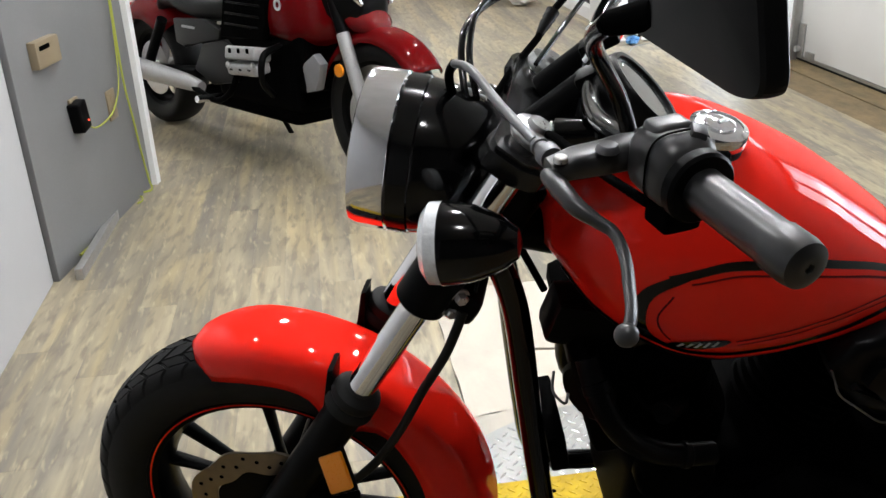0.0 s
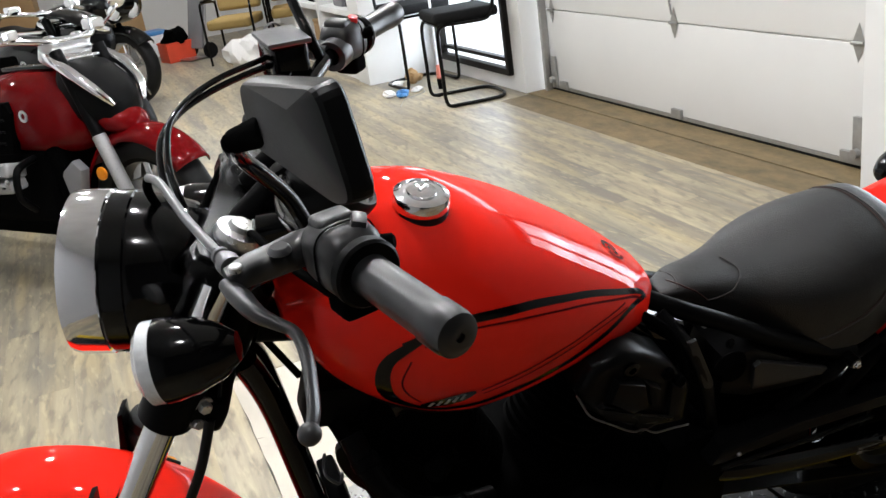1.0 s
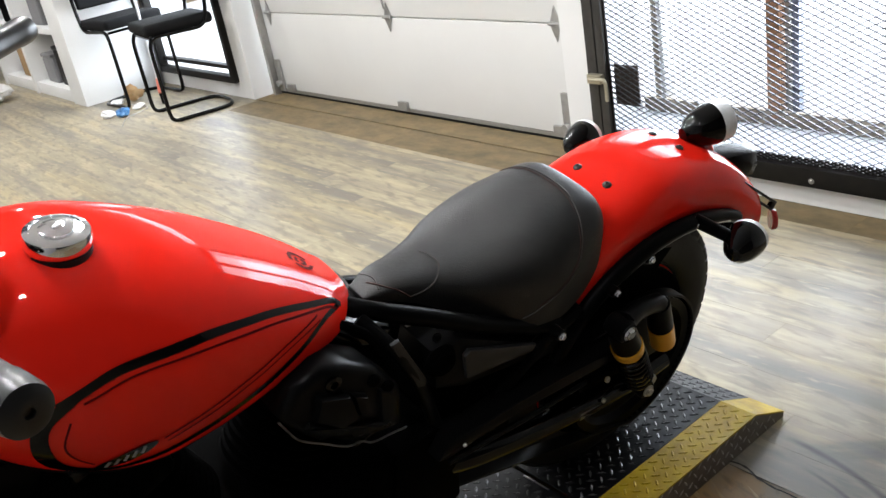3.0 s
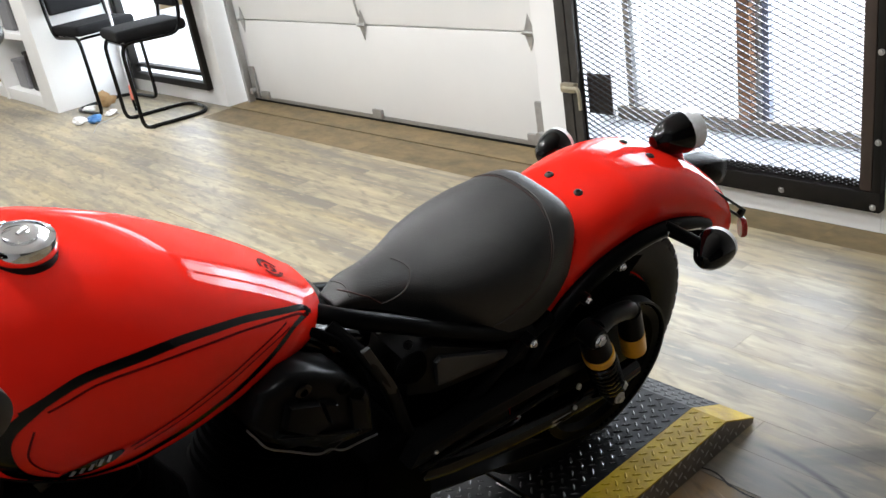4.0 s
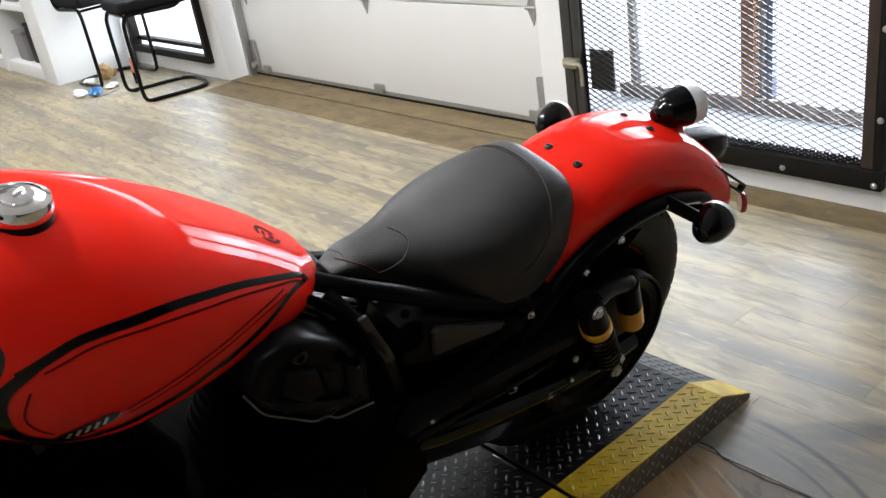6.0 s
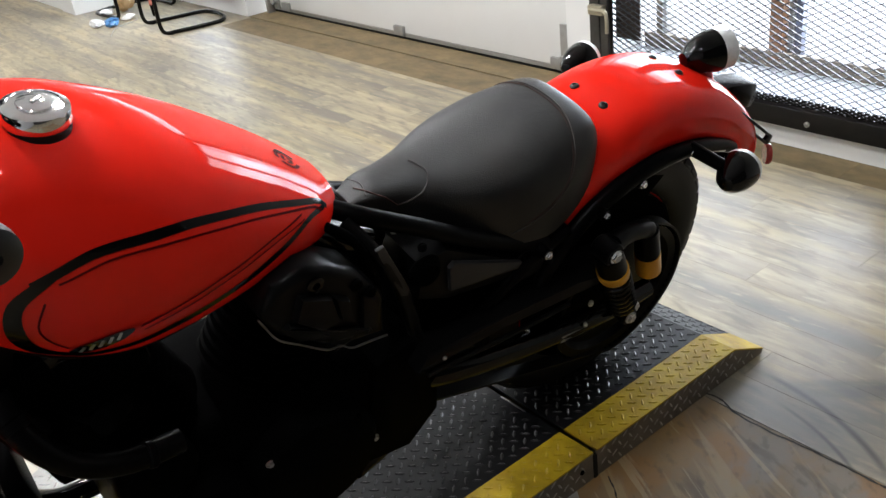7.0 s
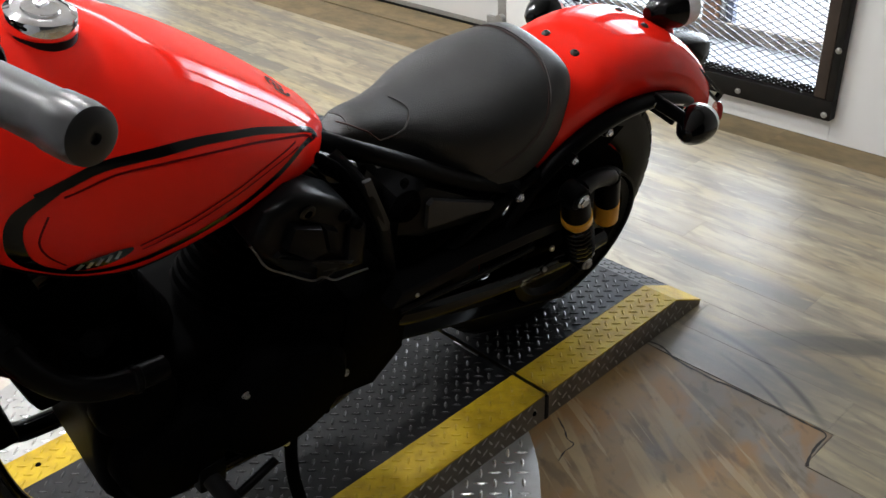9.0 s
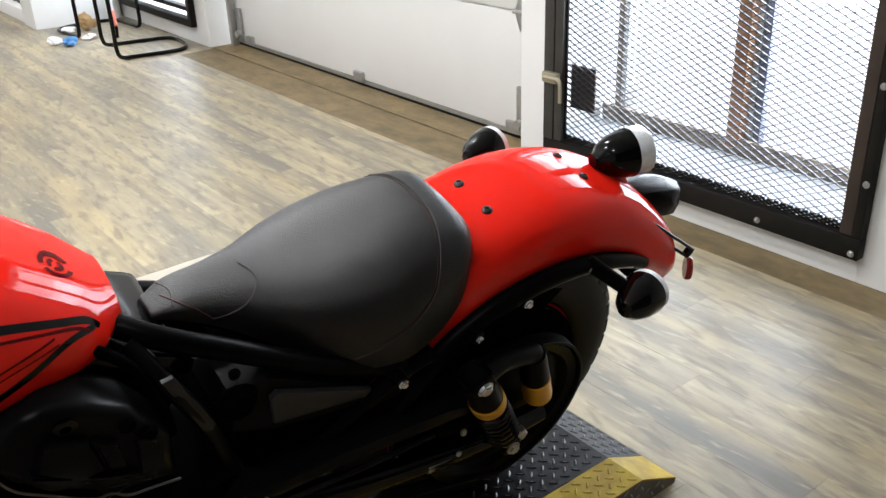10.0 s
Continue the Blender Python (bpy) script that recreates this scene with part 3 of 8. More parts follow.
# ---- mesh gate ----
GY0, GY1, GZ0, GZ1 = 0.19, 1.530, 0.086, 2.15
gate = empty("security_gate", pose(WX, 0, 0), "dark steel security gate with expanded metal mesh, closed", "gate")
GX = -0.018
part("gate_frame_bottom", box((0.04, GY1 - GY0, 0.070), (GX, (GY0 + GY1) / 2, GZ0 + 0.035), 0.004), FRAME_STEEL, gate)
part("gate_frame_top", box((0.04, GY1 - GY0, 0.07), (GX, (GY0 + GY1) / 2, GZ1 - 0.035), 0.004), FRAME_STEEL, gate)
part("gate_stile", box((0.04, 0.052, GZ1 - GZ0 - 0.140), (GX, GY1 - 0.026, (GZ0 + GZ1) / 2), 0.004), WORN_STEEL, gate)
part("gate_stile", box((0.04, 0.027, GZ1 - GZ0 - 0.140), (GX, GY0 + 0.0135, (GZ0 + GZ1) / 2), 0.004), FRAME_STEEL, gate)
part("gate_channel", box((0.030, 0.040, GZ1 - GZ0 - 0.145), (GX - 0.002, GY0 + 0.050, (GZ0 + GZ1) / 2), 0.004), RUST, gate, "brown rusty steel channel")
part("gate_channel", box((0.030, 0.042, GZ1 - GZ0 - 0.145), (GX - 0.002, GY1 - 0.075, (GZ0 + GZ1) / 2), 0.004), WORN_STEEL, gate, "worn grey steel channel")
for yy in (GY0 + 0.072, GY1 - 0.098):
    part("mesh_edge", box((0.010, 0.010, GZ1 - GZ0 - 0.16), (GX + 0.004, yy, (GZ0 + GZ1) / 2), 0.002), FRAME_STEEL, gate)
part("lock_plate", box((0.006, 0.125, 0.17), (GX + 0.032, 1.368, 0.374), 0.002), RUST, gate, "brown steel lock plate")
bm = box((0.03, 0.075, 0.04), (GX - 0.035, GY1 - 0.055, 0.412), 0.006)
tube(bm, [(GX - 0.05, GY1 - 0.03, 0.412), (GX - 0.06, GY1 - 0.09, 0.415), (GX - 0.06, GY1 - 0.125, 0.41), (GX - 0.058, GY1 - 0.128, 0.33)], 0.008)
part("latch_handle", bm, mat("brass_grey", (0.42, 0.38, 0.28), rough=0.4, metal=0.6), gate, "dull brass latch handle")
for yy, zz in [(0.535, 0.112), (1.05, 0.112), (GY0 + 0.022, 0.105), (GY0 + 0.012, 0.33), (GY0 + 0.012, 0.62), (1.40, 0.112)]:
    bolt(gate, (GX - 0.02, yy, zz), (-1, 0, 0), 0.008, 0.006, GALV)


def expanded_mesh(y0, y1, z0, z1, dy, dz, x, w=0.0032):
    """Diamond mesh of crossing strands, as one joined lattice."""
    bm = bmesh.new()

    def strand(a, b):
        d = Vector((0, b[0] - a[0], b[1] - a[1])).normalized()
        s = Vector((0, -d.z, d.y)) * w
        o = Vector((0.0035, 0, 0))
        A, B = Vector((x, *a)), Vector((x, *b))
        q = [A + s, A - s, B - s, B + s]
        v0 = [bm.verts.new(p - o) for p in q]
        v1 = [bm.verts.new(p + o) for p in q]
        bm.faces.new(v0), bm.faces.new(v1[::-1])
        for i in (0, 2):
            bm.faces.new((v0[i - 1], v0[i], v1[i], v1[i - 1]))
        bm.faces.new((v0[0], v0[1], v1[1], v1[0])), bm.faces.new((v0[2], v0[3], v1[3], v1[2]))

    slope = dz / dy
    span = (y1 - y0) * slope
    for sgn in (1, -1):
        c = z0 - span if sgn > 0 else z0
        top = z1 if sgn > 0 else z1 + span
        while c < top:
            ya, yb = y0, y1
            za, zb = (c, c + span) if sgn > 0 else (c, c - span)
            lo, hi = 0.0, 1.0
            for bound, keep_over in ((z0, True), (z1, False)):
                f0, f1 = za - bound, zb - bound
                if not keep_over:
                    f0, f1 = -f0, -f1
                if f0 < 0 and f1 < 0:
                    lo, hi = 1, 0
                elif f0 < 0:
                    lo = max(lo, f0 / (f0 - f1))
                elif f1 < 0:
                    hi = min(hi, f0 / (f0 - f1))
            if hi - lo > 1e-3:
                strand((ya + (yb - ya) * lo, za + (zb - za) * lo), (ya + (yb - ya) * hi, za + (zb - za) * hi))
            c += dz
    return bm


part("mesh_screen", expanded_mesh(GY0 + 0.06, GY1 - 0.08, GZ0 + 0.05, 1.45, 0.0508, 0.0234, 0.004, 0.0014), MESH_STEEL, gate, "grey expanded metal mesh", smooth=False)

part("mesh_fold", expanded_mesh(GY0 + 0.07, GY1 - 0.09, GZ0 + 0.06, GZ0 + 0.096, 0.0254, 0.0117, -0.006, 0.0026), FRAME_STEEL, gate, "dark doubled mesh along the bottom", smooth=False)

# recess behind the gate: sill, window posts, bright outside
tagged(part("window_sill_recess", box((0.37, GY1 - GY0 + 0.02, 0.085), (WX + 0.205, 0.86, 0.1235), 0.006), SILL), "dusty pale concrete sill behind the gate", "sill", kind="structure")
win1 = tagged(new("window_1"), "wood and metal framed shop window behind mesh gate", "window", kind="structure")
win1.matrix_basis = pose(3.53, 0, 0)
part("window_post", box((0.07, 0.056, 1.95), (0, 0.882, 1.170), 0.004), BROWN_WOOD, win1, "brown wooden post")
part("window_post", box((0.045, 0.020, 1.95), (0.018, 0.838, 1.170), 0.003), GALV, win1, "grey metal post")
part("window_post", box((0.035, 0.028, 1.95), (0.024, 0.812, 1.170), 0.003), BLUE_GREY, win1, "blue-grey metal post")
for yy, ww, ma in ((1.445, 0.030, OLD_FRAME), (1.416, 0.022, GALV), (0.225, 0.050, GALV)):
    part("window_post", box((0.06, ww, 1.95), (0.004, yy, 1.170), 0.003), ma, win1)
part("window_frame", box((0.075, GY1 - GY0 - 0.02, 0.045), (0.004, 0.86, 0.1885), 0.005), OLD_FRAME, win1, "weathered grey-brown lower frame")
part("window_bead", box((0.020, GY1 - GY0 - 0.02, 0.018), (-0.026, 0.86, 0.2205), 0.004), OLD_FRAME, win1)

# far window with mesh
win2 = tagged(new("window_2"), "dark framed window with bright daylight outside", "window", kind="structure")
win2.matrix_basis = pose(WX, 0, 0)
for nm, sz, at in [("window_frame", (0.06, 1.30, 0.05), (-0.01, 5.54, 0.137)), ("window_frame", (0.06, 0.05, 1.6), (-0.01, 4.915, 0.96)),
                   ("window_frame", (0.06, 0.05, 1.6), (-0.01, 6.165, 0.96)), ("window_frame", (0.05, 1.2, 0.03), (0.02, 5.54, 0.215)), ("window_frame", (0.05, 0.03, 1.5), (0.02, 4.985, 0.95))]:
    part(nm, box(sz, at, 0.004), FRAME_STEEL, win2)
tagged(part("rubble_stone", lathe(bmesh.new(), [(0, 0), (0.14, 0.02), (0.16, 0.3), (0.1, 0.55), (0, 0.6)], pose(WX + 0.65, 5.25, 0.0), 9, cap=False), CONCRETE), "pale broken stone outside the window", "stone")
tagged(part("backdrop", box((0.02, 16, 5), (7.2, 3.5, 2.0), 0), OUTSIDE, smooth=False), "bright overcast daylight outside", "backdrop", kind="structure")
tagged(part("ground", box((4.6, 16, 0.04), (5.80, 3.5, -0.03), 0), CONCRETE, smooth=False), "pale pavement outside", "pavement", kind="structure")


# ---- the motorcycle: x to its rear, y to its right, z up, from the ground under it ----
BIKE = pose(0, 0.337, 0.073, 17, 0, -2.9)
moto = empty("motorcycle", BIKE, "red and black cruiser motorcycle leaning on its side stand", "motorcycle")
AX, RAKE = Vector((0.35, 0, 0.83)), radians(29)
AXIS = Vector((math.sin(RAKE), 0, math.cos(RAKE)))
STEER = Matrix.Translation(AX) @ Matrix.Rotation(radians(-18), 4, AXIS) @ Matrix.Translation(-AX)


def sp(name, bm, material, label="", parent=None, **k):
    """A part that turns with the handlebar."""
    return part(name, bm, material, parent or moto, label, m=None if parent else STEER, **k)


def fork_at(z, side):
    return Vector((0.027 + 0.554 * (z - 0.33), side * 0.105, z))


def wheel_axis(c):
    return pose(c[0], c[1], c[2], 90, 0, 0)


def tyre_profile(R, w, rim):
    """Half-round tyre section as (radius, side)."""
    pr = [(rim, -w * 0.36), (rim + 0.012, -w * 0.44), (R - 0.055, -w * 0.5), (R - 0.032, -w * 0.485), (R - 0.014, -w * 0.40), (R - 0.004, -w * 0.22), (R, 0)]
    return pr + [(r, -h) for r, h in pr[-2::-1]]


def tread(R, w, n, lug=0.0045):
    """Slanted tread blocks with grooves between them."""
    bm = bmesh.new()
    prof = tyre_profile(R, w, R - 0.085)
    ss = [p[1] for p in prof if p[0] > R - 0.034]
    rr = [p[0] for p in prof if p[0] > R - 0.034]

    def on(a, s, up):
        r = float(np.interp(s, ss, rr)) + up
        return (r * math.cos(a), r * math.sin(a), s)

    da = 2 * math.pi / n
    for i in range(n):
        for sgn in (-1, 1):
            for s0, s1, sk0, sk1 in ((0.006, 0.19, 0.0, 0.55), (0.215, 0.33, 0.62, 0.25), (0.35, 0.46, 0.2, 0.62)):
                a0 = i * da + (0.5 * da if sgn > 0 else 0)
                g = 0.40 * da
                K = 3
                top = [[bm.verts.new(on(a0 + (sk0 + (sk1 - sk0) * k / K) * da + e * g, sgn * w * (s0 + (s1 - s0) * k / K), lug)) for k in range(K + 1)] for e in (-1, 1)]
                low = [[bm.verts.new(on(a0 + (sk0 + (sk1 - sk0) * k / K) * da + e * g * 1.12, sgn * w * (s0 + (s1 - s0) * k / K), -0.001)) for k in range(K + 1)] for e in (-1, 1)]
                for k in range(K):
                    bm.faces.new((top[0][k], top[0][k + 1], top[1][k + 1], top[1][k]))
                    for e in (0, 1):
                        bm.faces.new((top[e][k], top[e][k + 1], low[e][k + 1], low[e][k]))
                for k in (0, K):
                    bm.faces.new((top[0][k], top[1][k], low[1][k], low[0][k]))
    return bm


def wheel(parent, c, R, w, rim, spokes, m, name, tread_n=40, hub_w=0.10, stripe=False):
    wh = empty_part(name, parent, m)
    W = wheel_axis(c)
    bm = lathe(bmesh.new(), tyre_profile(R, w, rim), W, 72, cap=False)
    part("tyre", bm, RUBBER, wh)
    bm = tread(R, w, tread_n)
    bm.transform(W)
    part("tread", bm, RUBBER, wh, angle=30)
    part("rim", lathe(bmesh.new(), [(rim + 0.004, -w * 0.40), (rim + 0.006, -w * 0.36), (rim - 0.012, -w * 0.33), (rim - 0.022, -w * 0.16), (rim - 0.026, 0), (rim - 0.022, w * 0.16), (rim - 0.012, w * 0.33), (rim + 0.006, w * 0.36), (rim + 0.004, w * 0.40)], W, 64, cap=False), SATIN, wh)
    if stripe:
        for sg in (-1, 1):
            part("rim_stripe", lathe(bmesh.new(), [(rim - 0.0035, sg * (w * 0.375)), (rim - 0.0005, sg * (w * 0.381))], W, 64, cap=False), RED, wh, "thin red rim stripe")
    part("hub", lathe(bmesh.new(), [(0, -hub_w * 0.55), (0.028, -hub_w * 0.55), (0.04, -hub_w * 0.4), (0.035, 0), (0.04, hub_w * 0.4), (0.028, hub_w * 0.55), (0, hub_w * 0.55)], W, 24, cap=False), SATIN, wh)
    for k in range(spokes):
        a = 2 * math.pi * k / spokes + 0.2
        for da in (-0.13, 0.13):
            u0, u1 = Vector((math.cos(a + da * 0.3), math.sin(a + da * 0.3), 0)), Vector((math.cos(a + da * 1.6), math.sin(a + da * 1.6), 0))
            p0, p1 = u0 * 0.032, u1 * (rim - 0.018)
            d = (p1 - p0).normalized()
            s = Vector((-d.y, d.x, 0))
            z = Vector((0, 0, 1))
            rings = []
            for t, ww, hh in ((0, 0.020, 0.026), (0.5, 0.014, 0.020), (1, 0.018, 0.030)):
                q = p0.lerp(p1, t)
                rings.append([q + s * ww * 0.5 * math.cos(b) + z * hh * 0.5 * math.sin(b) for b in [2 * math.pi * j / 10 for j in range(10)]])
            bm = loft(bmesh.new(), rings)
            bm.transform(W)
            part("spoke", bm, SATIN, wh)
    return wh


def empty_part(name, parent, m=None):
    ob = new(name)
    ob.parent = parent
    if m is not None:
        ob.matrix_basis = m
    return ob


FC, RC, RWC = Vector((0.060, 0, 0.354)), Vector((1.663, 0, 0.323)), Vector((1.634, 0, 0.318))
fw = wheel(moto, FC, 0.320, 0.112, 0.226, 5, STEER, "front_wheel", 46, stripe=True)
rw = wheel(moto, RWC, 0.318, 0.140, 0.210, 5, None, "rear_wheel", 40, stripe=True)
# brake disc with a wavy edge and holes as dark studs
bm = bmesh.new()
N = 90
W = wheel_axis(FC)
outer = [0.146 + 0.0035 * math.sin(10 * 2 * math.pi * i / N) for i in range(N)]
vv = [[bm.verts.new(W @ Vector((r * math.cos(2 * math.pi * i / N), r * math.sin(2 * math.pi * i / N), h))) for i in range(N) for r in [rr[i]]]
      for rr, h in (([0.103 + 0.004 * math.sin(10 * 2 * math.pi * i / N + 1) for i in range(N)], 0.058), (outer, 0.058), (outer, 0.063), ([0.103 + 0.004 * math.sin(10 * 2 * math.pi * i / N + 1) for i in range(N)], 0.063))]
for a, b in zip(vv, vv[1:] + vv[:1]):
    for i in range(N):
        bm.faces.new((a[i], a[(i + 1) % N], b[(i + 1) % N], b[i]))
part("brake_disc", bm, mat("worn_disc_steel", (0.20, 0.16, 0.12), (0.12, 0.10, 0.08), rough=0.35, metal=0.8, scale=30), fw, "brown-tinged steel wave brake disc")
bm = bmesh.new()
for i in range(40):
    a = 2 * math.pi * i / 40
    r = 0.117 + 0.018 * ((i * 2) % 5) / 4
    p = W @ Vector((r * math.cos(a), r * math.sin(a), 0.0625))
    rod(bm, p, p + W.to_3x3() @ Vector((0, 0, 0.0012)), 0.0035, seg=8)
part("disc_holes", bm, MATT, fw)
part("disc_carrier", lathe(bmesh.new(), [(0.045, 0.050), (0.060, 0.056), (0.106, 0.058), (0.106, 0.061), (0.055, 0.064), (0.040, 0.064)], W, 30, cap=False), SATIN, fw)
for k in range(5):
    a = 2 * math.pi * k / 5
    p = W @ Vector((0.052 * math.cos(a), 0.052 * math.sin(a), 0.064))
    bolt(fw, p, W.to_3x3() @ Vector((0, 0, 1)), 0.007, 0.007)

# front fender
rings = []
for i in range(41):
    th = radians(-21.5 + (104 + 21.5) * i / 40)
    deg = math.degrees(th)
    skirt = 0.030 + 0.045 * math.exp(-((deg - 27) / 8) ** 2) + 0.024 * (deg > 40) * min(1, (deg - 40) / 30)
    end = math.sqrt(1 - (1 - min(1, (i / 40) / 0.17)) ** 2) * min(1, (1 - i / 40) / 0.03) ** 0.5
    ring = []
    for k in range(21):
        u = -1 + 2 * k / 20
        y = 0.068 * math.copysign(min(1, abs(u) * 1.35) ** 0.9, u) * (0.22 + 0.78 * end)
        r = 0.347 - 0.012 * abs(u) ** 2 - skirt * max(0, (abs(u) - 0.60) / 0.40) ** 1.1 - 0.030 * max(0, abs(u) - 0.35) ** 1.5 - (1 - end) * 0.022
        ring.append((FC.x + r * math.sin(th), y, FC.z + r * math.cos(th)))
    rings.append(ring)
ff = sp("front_fender", loft(bmesh.new(), rings, caps=False, closed=False), RED, "glossy red front fender", angle=60)
solidify(ff, 0.004)

# fork
for side in (-1, 1):
    s = "fork_leg"
    leg = sp(s, rod(bmesh.new(), fork_at(0.30, side), fork_at(0.675, side), 0.030, 0.0285, 24, 0.003), SATIN, "black fork slider")
    part("dust_seal", lathe(bmesh.new(), [(0.030, 0), (0.036, 0.004), (0.036, 0.016), (0.033, 0.020), (0.036, 0.026), (0.034, 0.036), (0.026, 0.042)], aim(fork_at(0.655, side), fork_at(0.9, side)), 28), RUBBER, leg)
    part("fork_tube", rod(bmesh.new(), fork_at(0.68, side), fork_at(1.09, side), 0.0205, seg=24), CHROME, leg, "chrome fork tube")
    part("fork_cover", rod(bmesh.new(), fork_at(0.850, side), fork_at(0.905, side), 0.030, 0.032, 24, 0.004), SATIN, leg, "black fork cover")
    part("fork_cap", lathe(bmesh.new(), [(0.026, 0), (0.029, 0.006), (0.027, 0.016), (0.016, 0.018), (0.014, 0.024), (0, 0.024)], aim(fork_at(1.075, side), fork_at(1.2, side)), 20), STEEL, leg, "bright fork cap")
    q = fork_at(0.665, side)
    part("fork_guard", prism(bmesh.new(), [(q.x - 0.045, q.z - 0.05), (q.x - 0.028, q.z + 0.055), (q.x - 0.020, q.z + 0.058), (q.x - 0.030, q.z - 0.05)], side * 0.072, side * 0.112, 0.002), SATIN, leg)
    q = fork_at(0.545, side)
    part("reflector_plate", box((0.045, 0.006, 0.066), (q.x + 0.050, side * 0.140, q.z + 0.02), 0.003, (side * 28, -29, 0)), SATIN, leg)
    part("reflector", box((0.037, 0.010, 0.055), (q.x + 0.050, side * 0.145, q.z + 0.022), 0.004, (side * 28, -29, 0)), AMBER, leg, "amber side reflector")
# lower clamp, upper clamp
bm = bmesh.new()
for z, h in ((0.86, 0.042),):
    a = fork_at(z, 0)
    rbox(bm, (0.085, 0.25, h), pose(a.x + 0.028, 0, a.z, 0, 29, 0), 0.014, 3)
for side in (-1, 1):
    rod(bm, fork_at(0.842, side), fork_at(0.925, side), 0.0345, seg=24, bev=0.006)
lc = sp("lower_clamp", bm, SATIN, "black lower fork clamp")
for side in (-1, 1):
    for k in (0, 1):
        a = fork_at(0.856 + 0.022 * k, side)
        bolt(lc, a + Vector((0.034, -0.012, -0.010)), (0.5, -1, -0.2), 0.0085, 0.012)
bm = bmesh.new()
a = fork_at(1.055, 0)
outl = [(-0.045, -0.13), (-0.038, -0.15), (0.0, -0.158), (0.03, -0.145), (0.05, -0.09), (0.085, -0.05), (0.085, 0.05), (0.05, 0.09), (0.03, 0.145), (0.0, 0.158), (-0.038, 0.15), (-0.045, 0.13), (-0.030, 0.05), (-0.030, -0.05)]
vs = [[bm.verts.new((x, y, h)) for x, y in outl] for h in (-0.016, 0.016)]
fs = [bm.faces.new(vs[0][::-1]), bm.faces.new(vs[1])]
for i in range(len(outl)):
    j = (i + 1) % len(outl)
    bm.faces.new((vs[0][i], vs[0][j], vs[1][j], vs[1][i]))
bmesh.ops.bevel(bm, geom=list(fs[0].edges) + list(fs[1].edges), offset=0.006, segments=2, affect="EDGES")
bm.transform(pose(a.x, 0, a.z, 0, 29, 0))
uc = sp("upper_clamp", bm, CLAMP, "dark polished upper fork clamp")
part("stem_nut", lathe(bmesh.new(), [(0.024, 0), (0.024, 0.014), (0.017, 0.022), (0, 0.022)], pose(a.x + 0.045, 0, a.z - 0.005, 0, 29, 0), 6), CHROME, uc)

# headlight
HL = Vector((0.384, 0, 0.986))
HM = pose(HL.x, HL.y, HL.z, 0, -84, 0)
hl = empty_part("headlight", moto, STEER)
part("shell", lathe(bmesh.new(), [(0, -0.032), (0.022, -0.031), (0.045, -0.024), (0.068, -0.007), (0.085, 0.018), (0.093, 0.045), (0.0965, 0.070), (0.0985, 0.082), (0.0985, 0.086), (0.1005, 0.088), (0.1005, 0.112), (0.097, 0.116)], HM, 56, cap=False), GLOSS, hl, "gloss black round headlight shell")
part("rim_ring", lathe(bmesh.new(), [(0.098, 0.113), (0.1015, 0.116), (0.1015, 0.150), (0.099, 0.160), (0.090, 0.163), (0.089, 0.150)], HM, 56, cap=False), CHROME, hl, "chrome headlight rim")
part("lens", lathe(bmesh.new(), [(0, 0.172), (0.05, 0.169), (0.080, 0.160), (0.090, 0.152)], HM, 48, cap=False), CLEAR, hl, "clear headlight lens")
for sy in (-1, 1):
    bolt(hl, HM @ Vector((-0.075, sy * 0.062, 0.10)), HM.to_3x3() @ Vector((-0.77, sy * 0.64, 0)), 0.004, 0.004)
part("headlight_bracket", box((0.03, 0.10, 0.05), (0.375, 0, 0.955), 0.008, (0, 29, 0)), SATIN, hl)


def signal(parent, c, toward, m, stem_to, size=1.0):
    """A bullet turn signal with a clear lens."""
    sg = empty_part("turn_signal", parent, m)
    mm = aim(c, Vector(c) + Vector(toward)) @ Matrix.Scale(size, 4)
    part("signal_shell", lathe(bmesh.new(), [(0, -0.062), (0.016, -0.058), (0.030, -0.040), (0.041, -0.012), (0.045, 0.012), (0.0455, 0.022), (0.043, 0.024)], mm, 36, cap=False), GLOSS, sg)
    part("signal_lens", lathe(bmesh.new(), [(0.0445, 0.023), (0.0445, 0.036), (0.036, 0.043), (0.018, 0.048), (0, 0.049)], mm, 36, cap=False), CLEAR, sg, "clear turn signal lens")
    part("signal_stem", rod(bmesh.new(), c, stem_to, 0.0125, 0.014, 16), SATIN, sg)
    return sg


for side in (-1, 1):
    q = fork_at(0.93, side)
    signal(moto, (0.382, -0.205, 0.998) if side < 0 else (0.352, 0.190, 0.975), (-1, 0, -0.10), STEER, (q.x + 0.012, side * 0.12, 0.955))

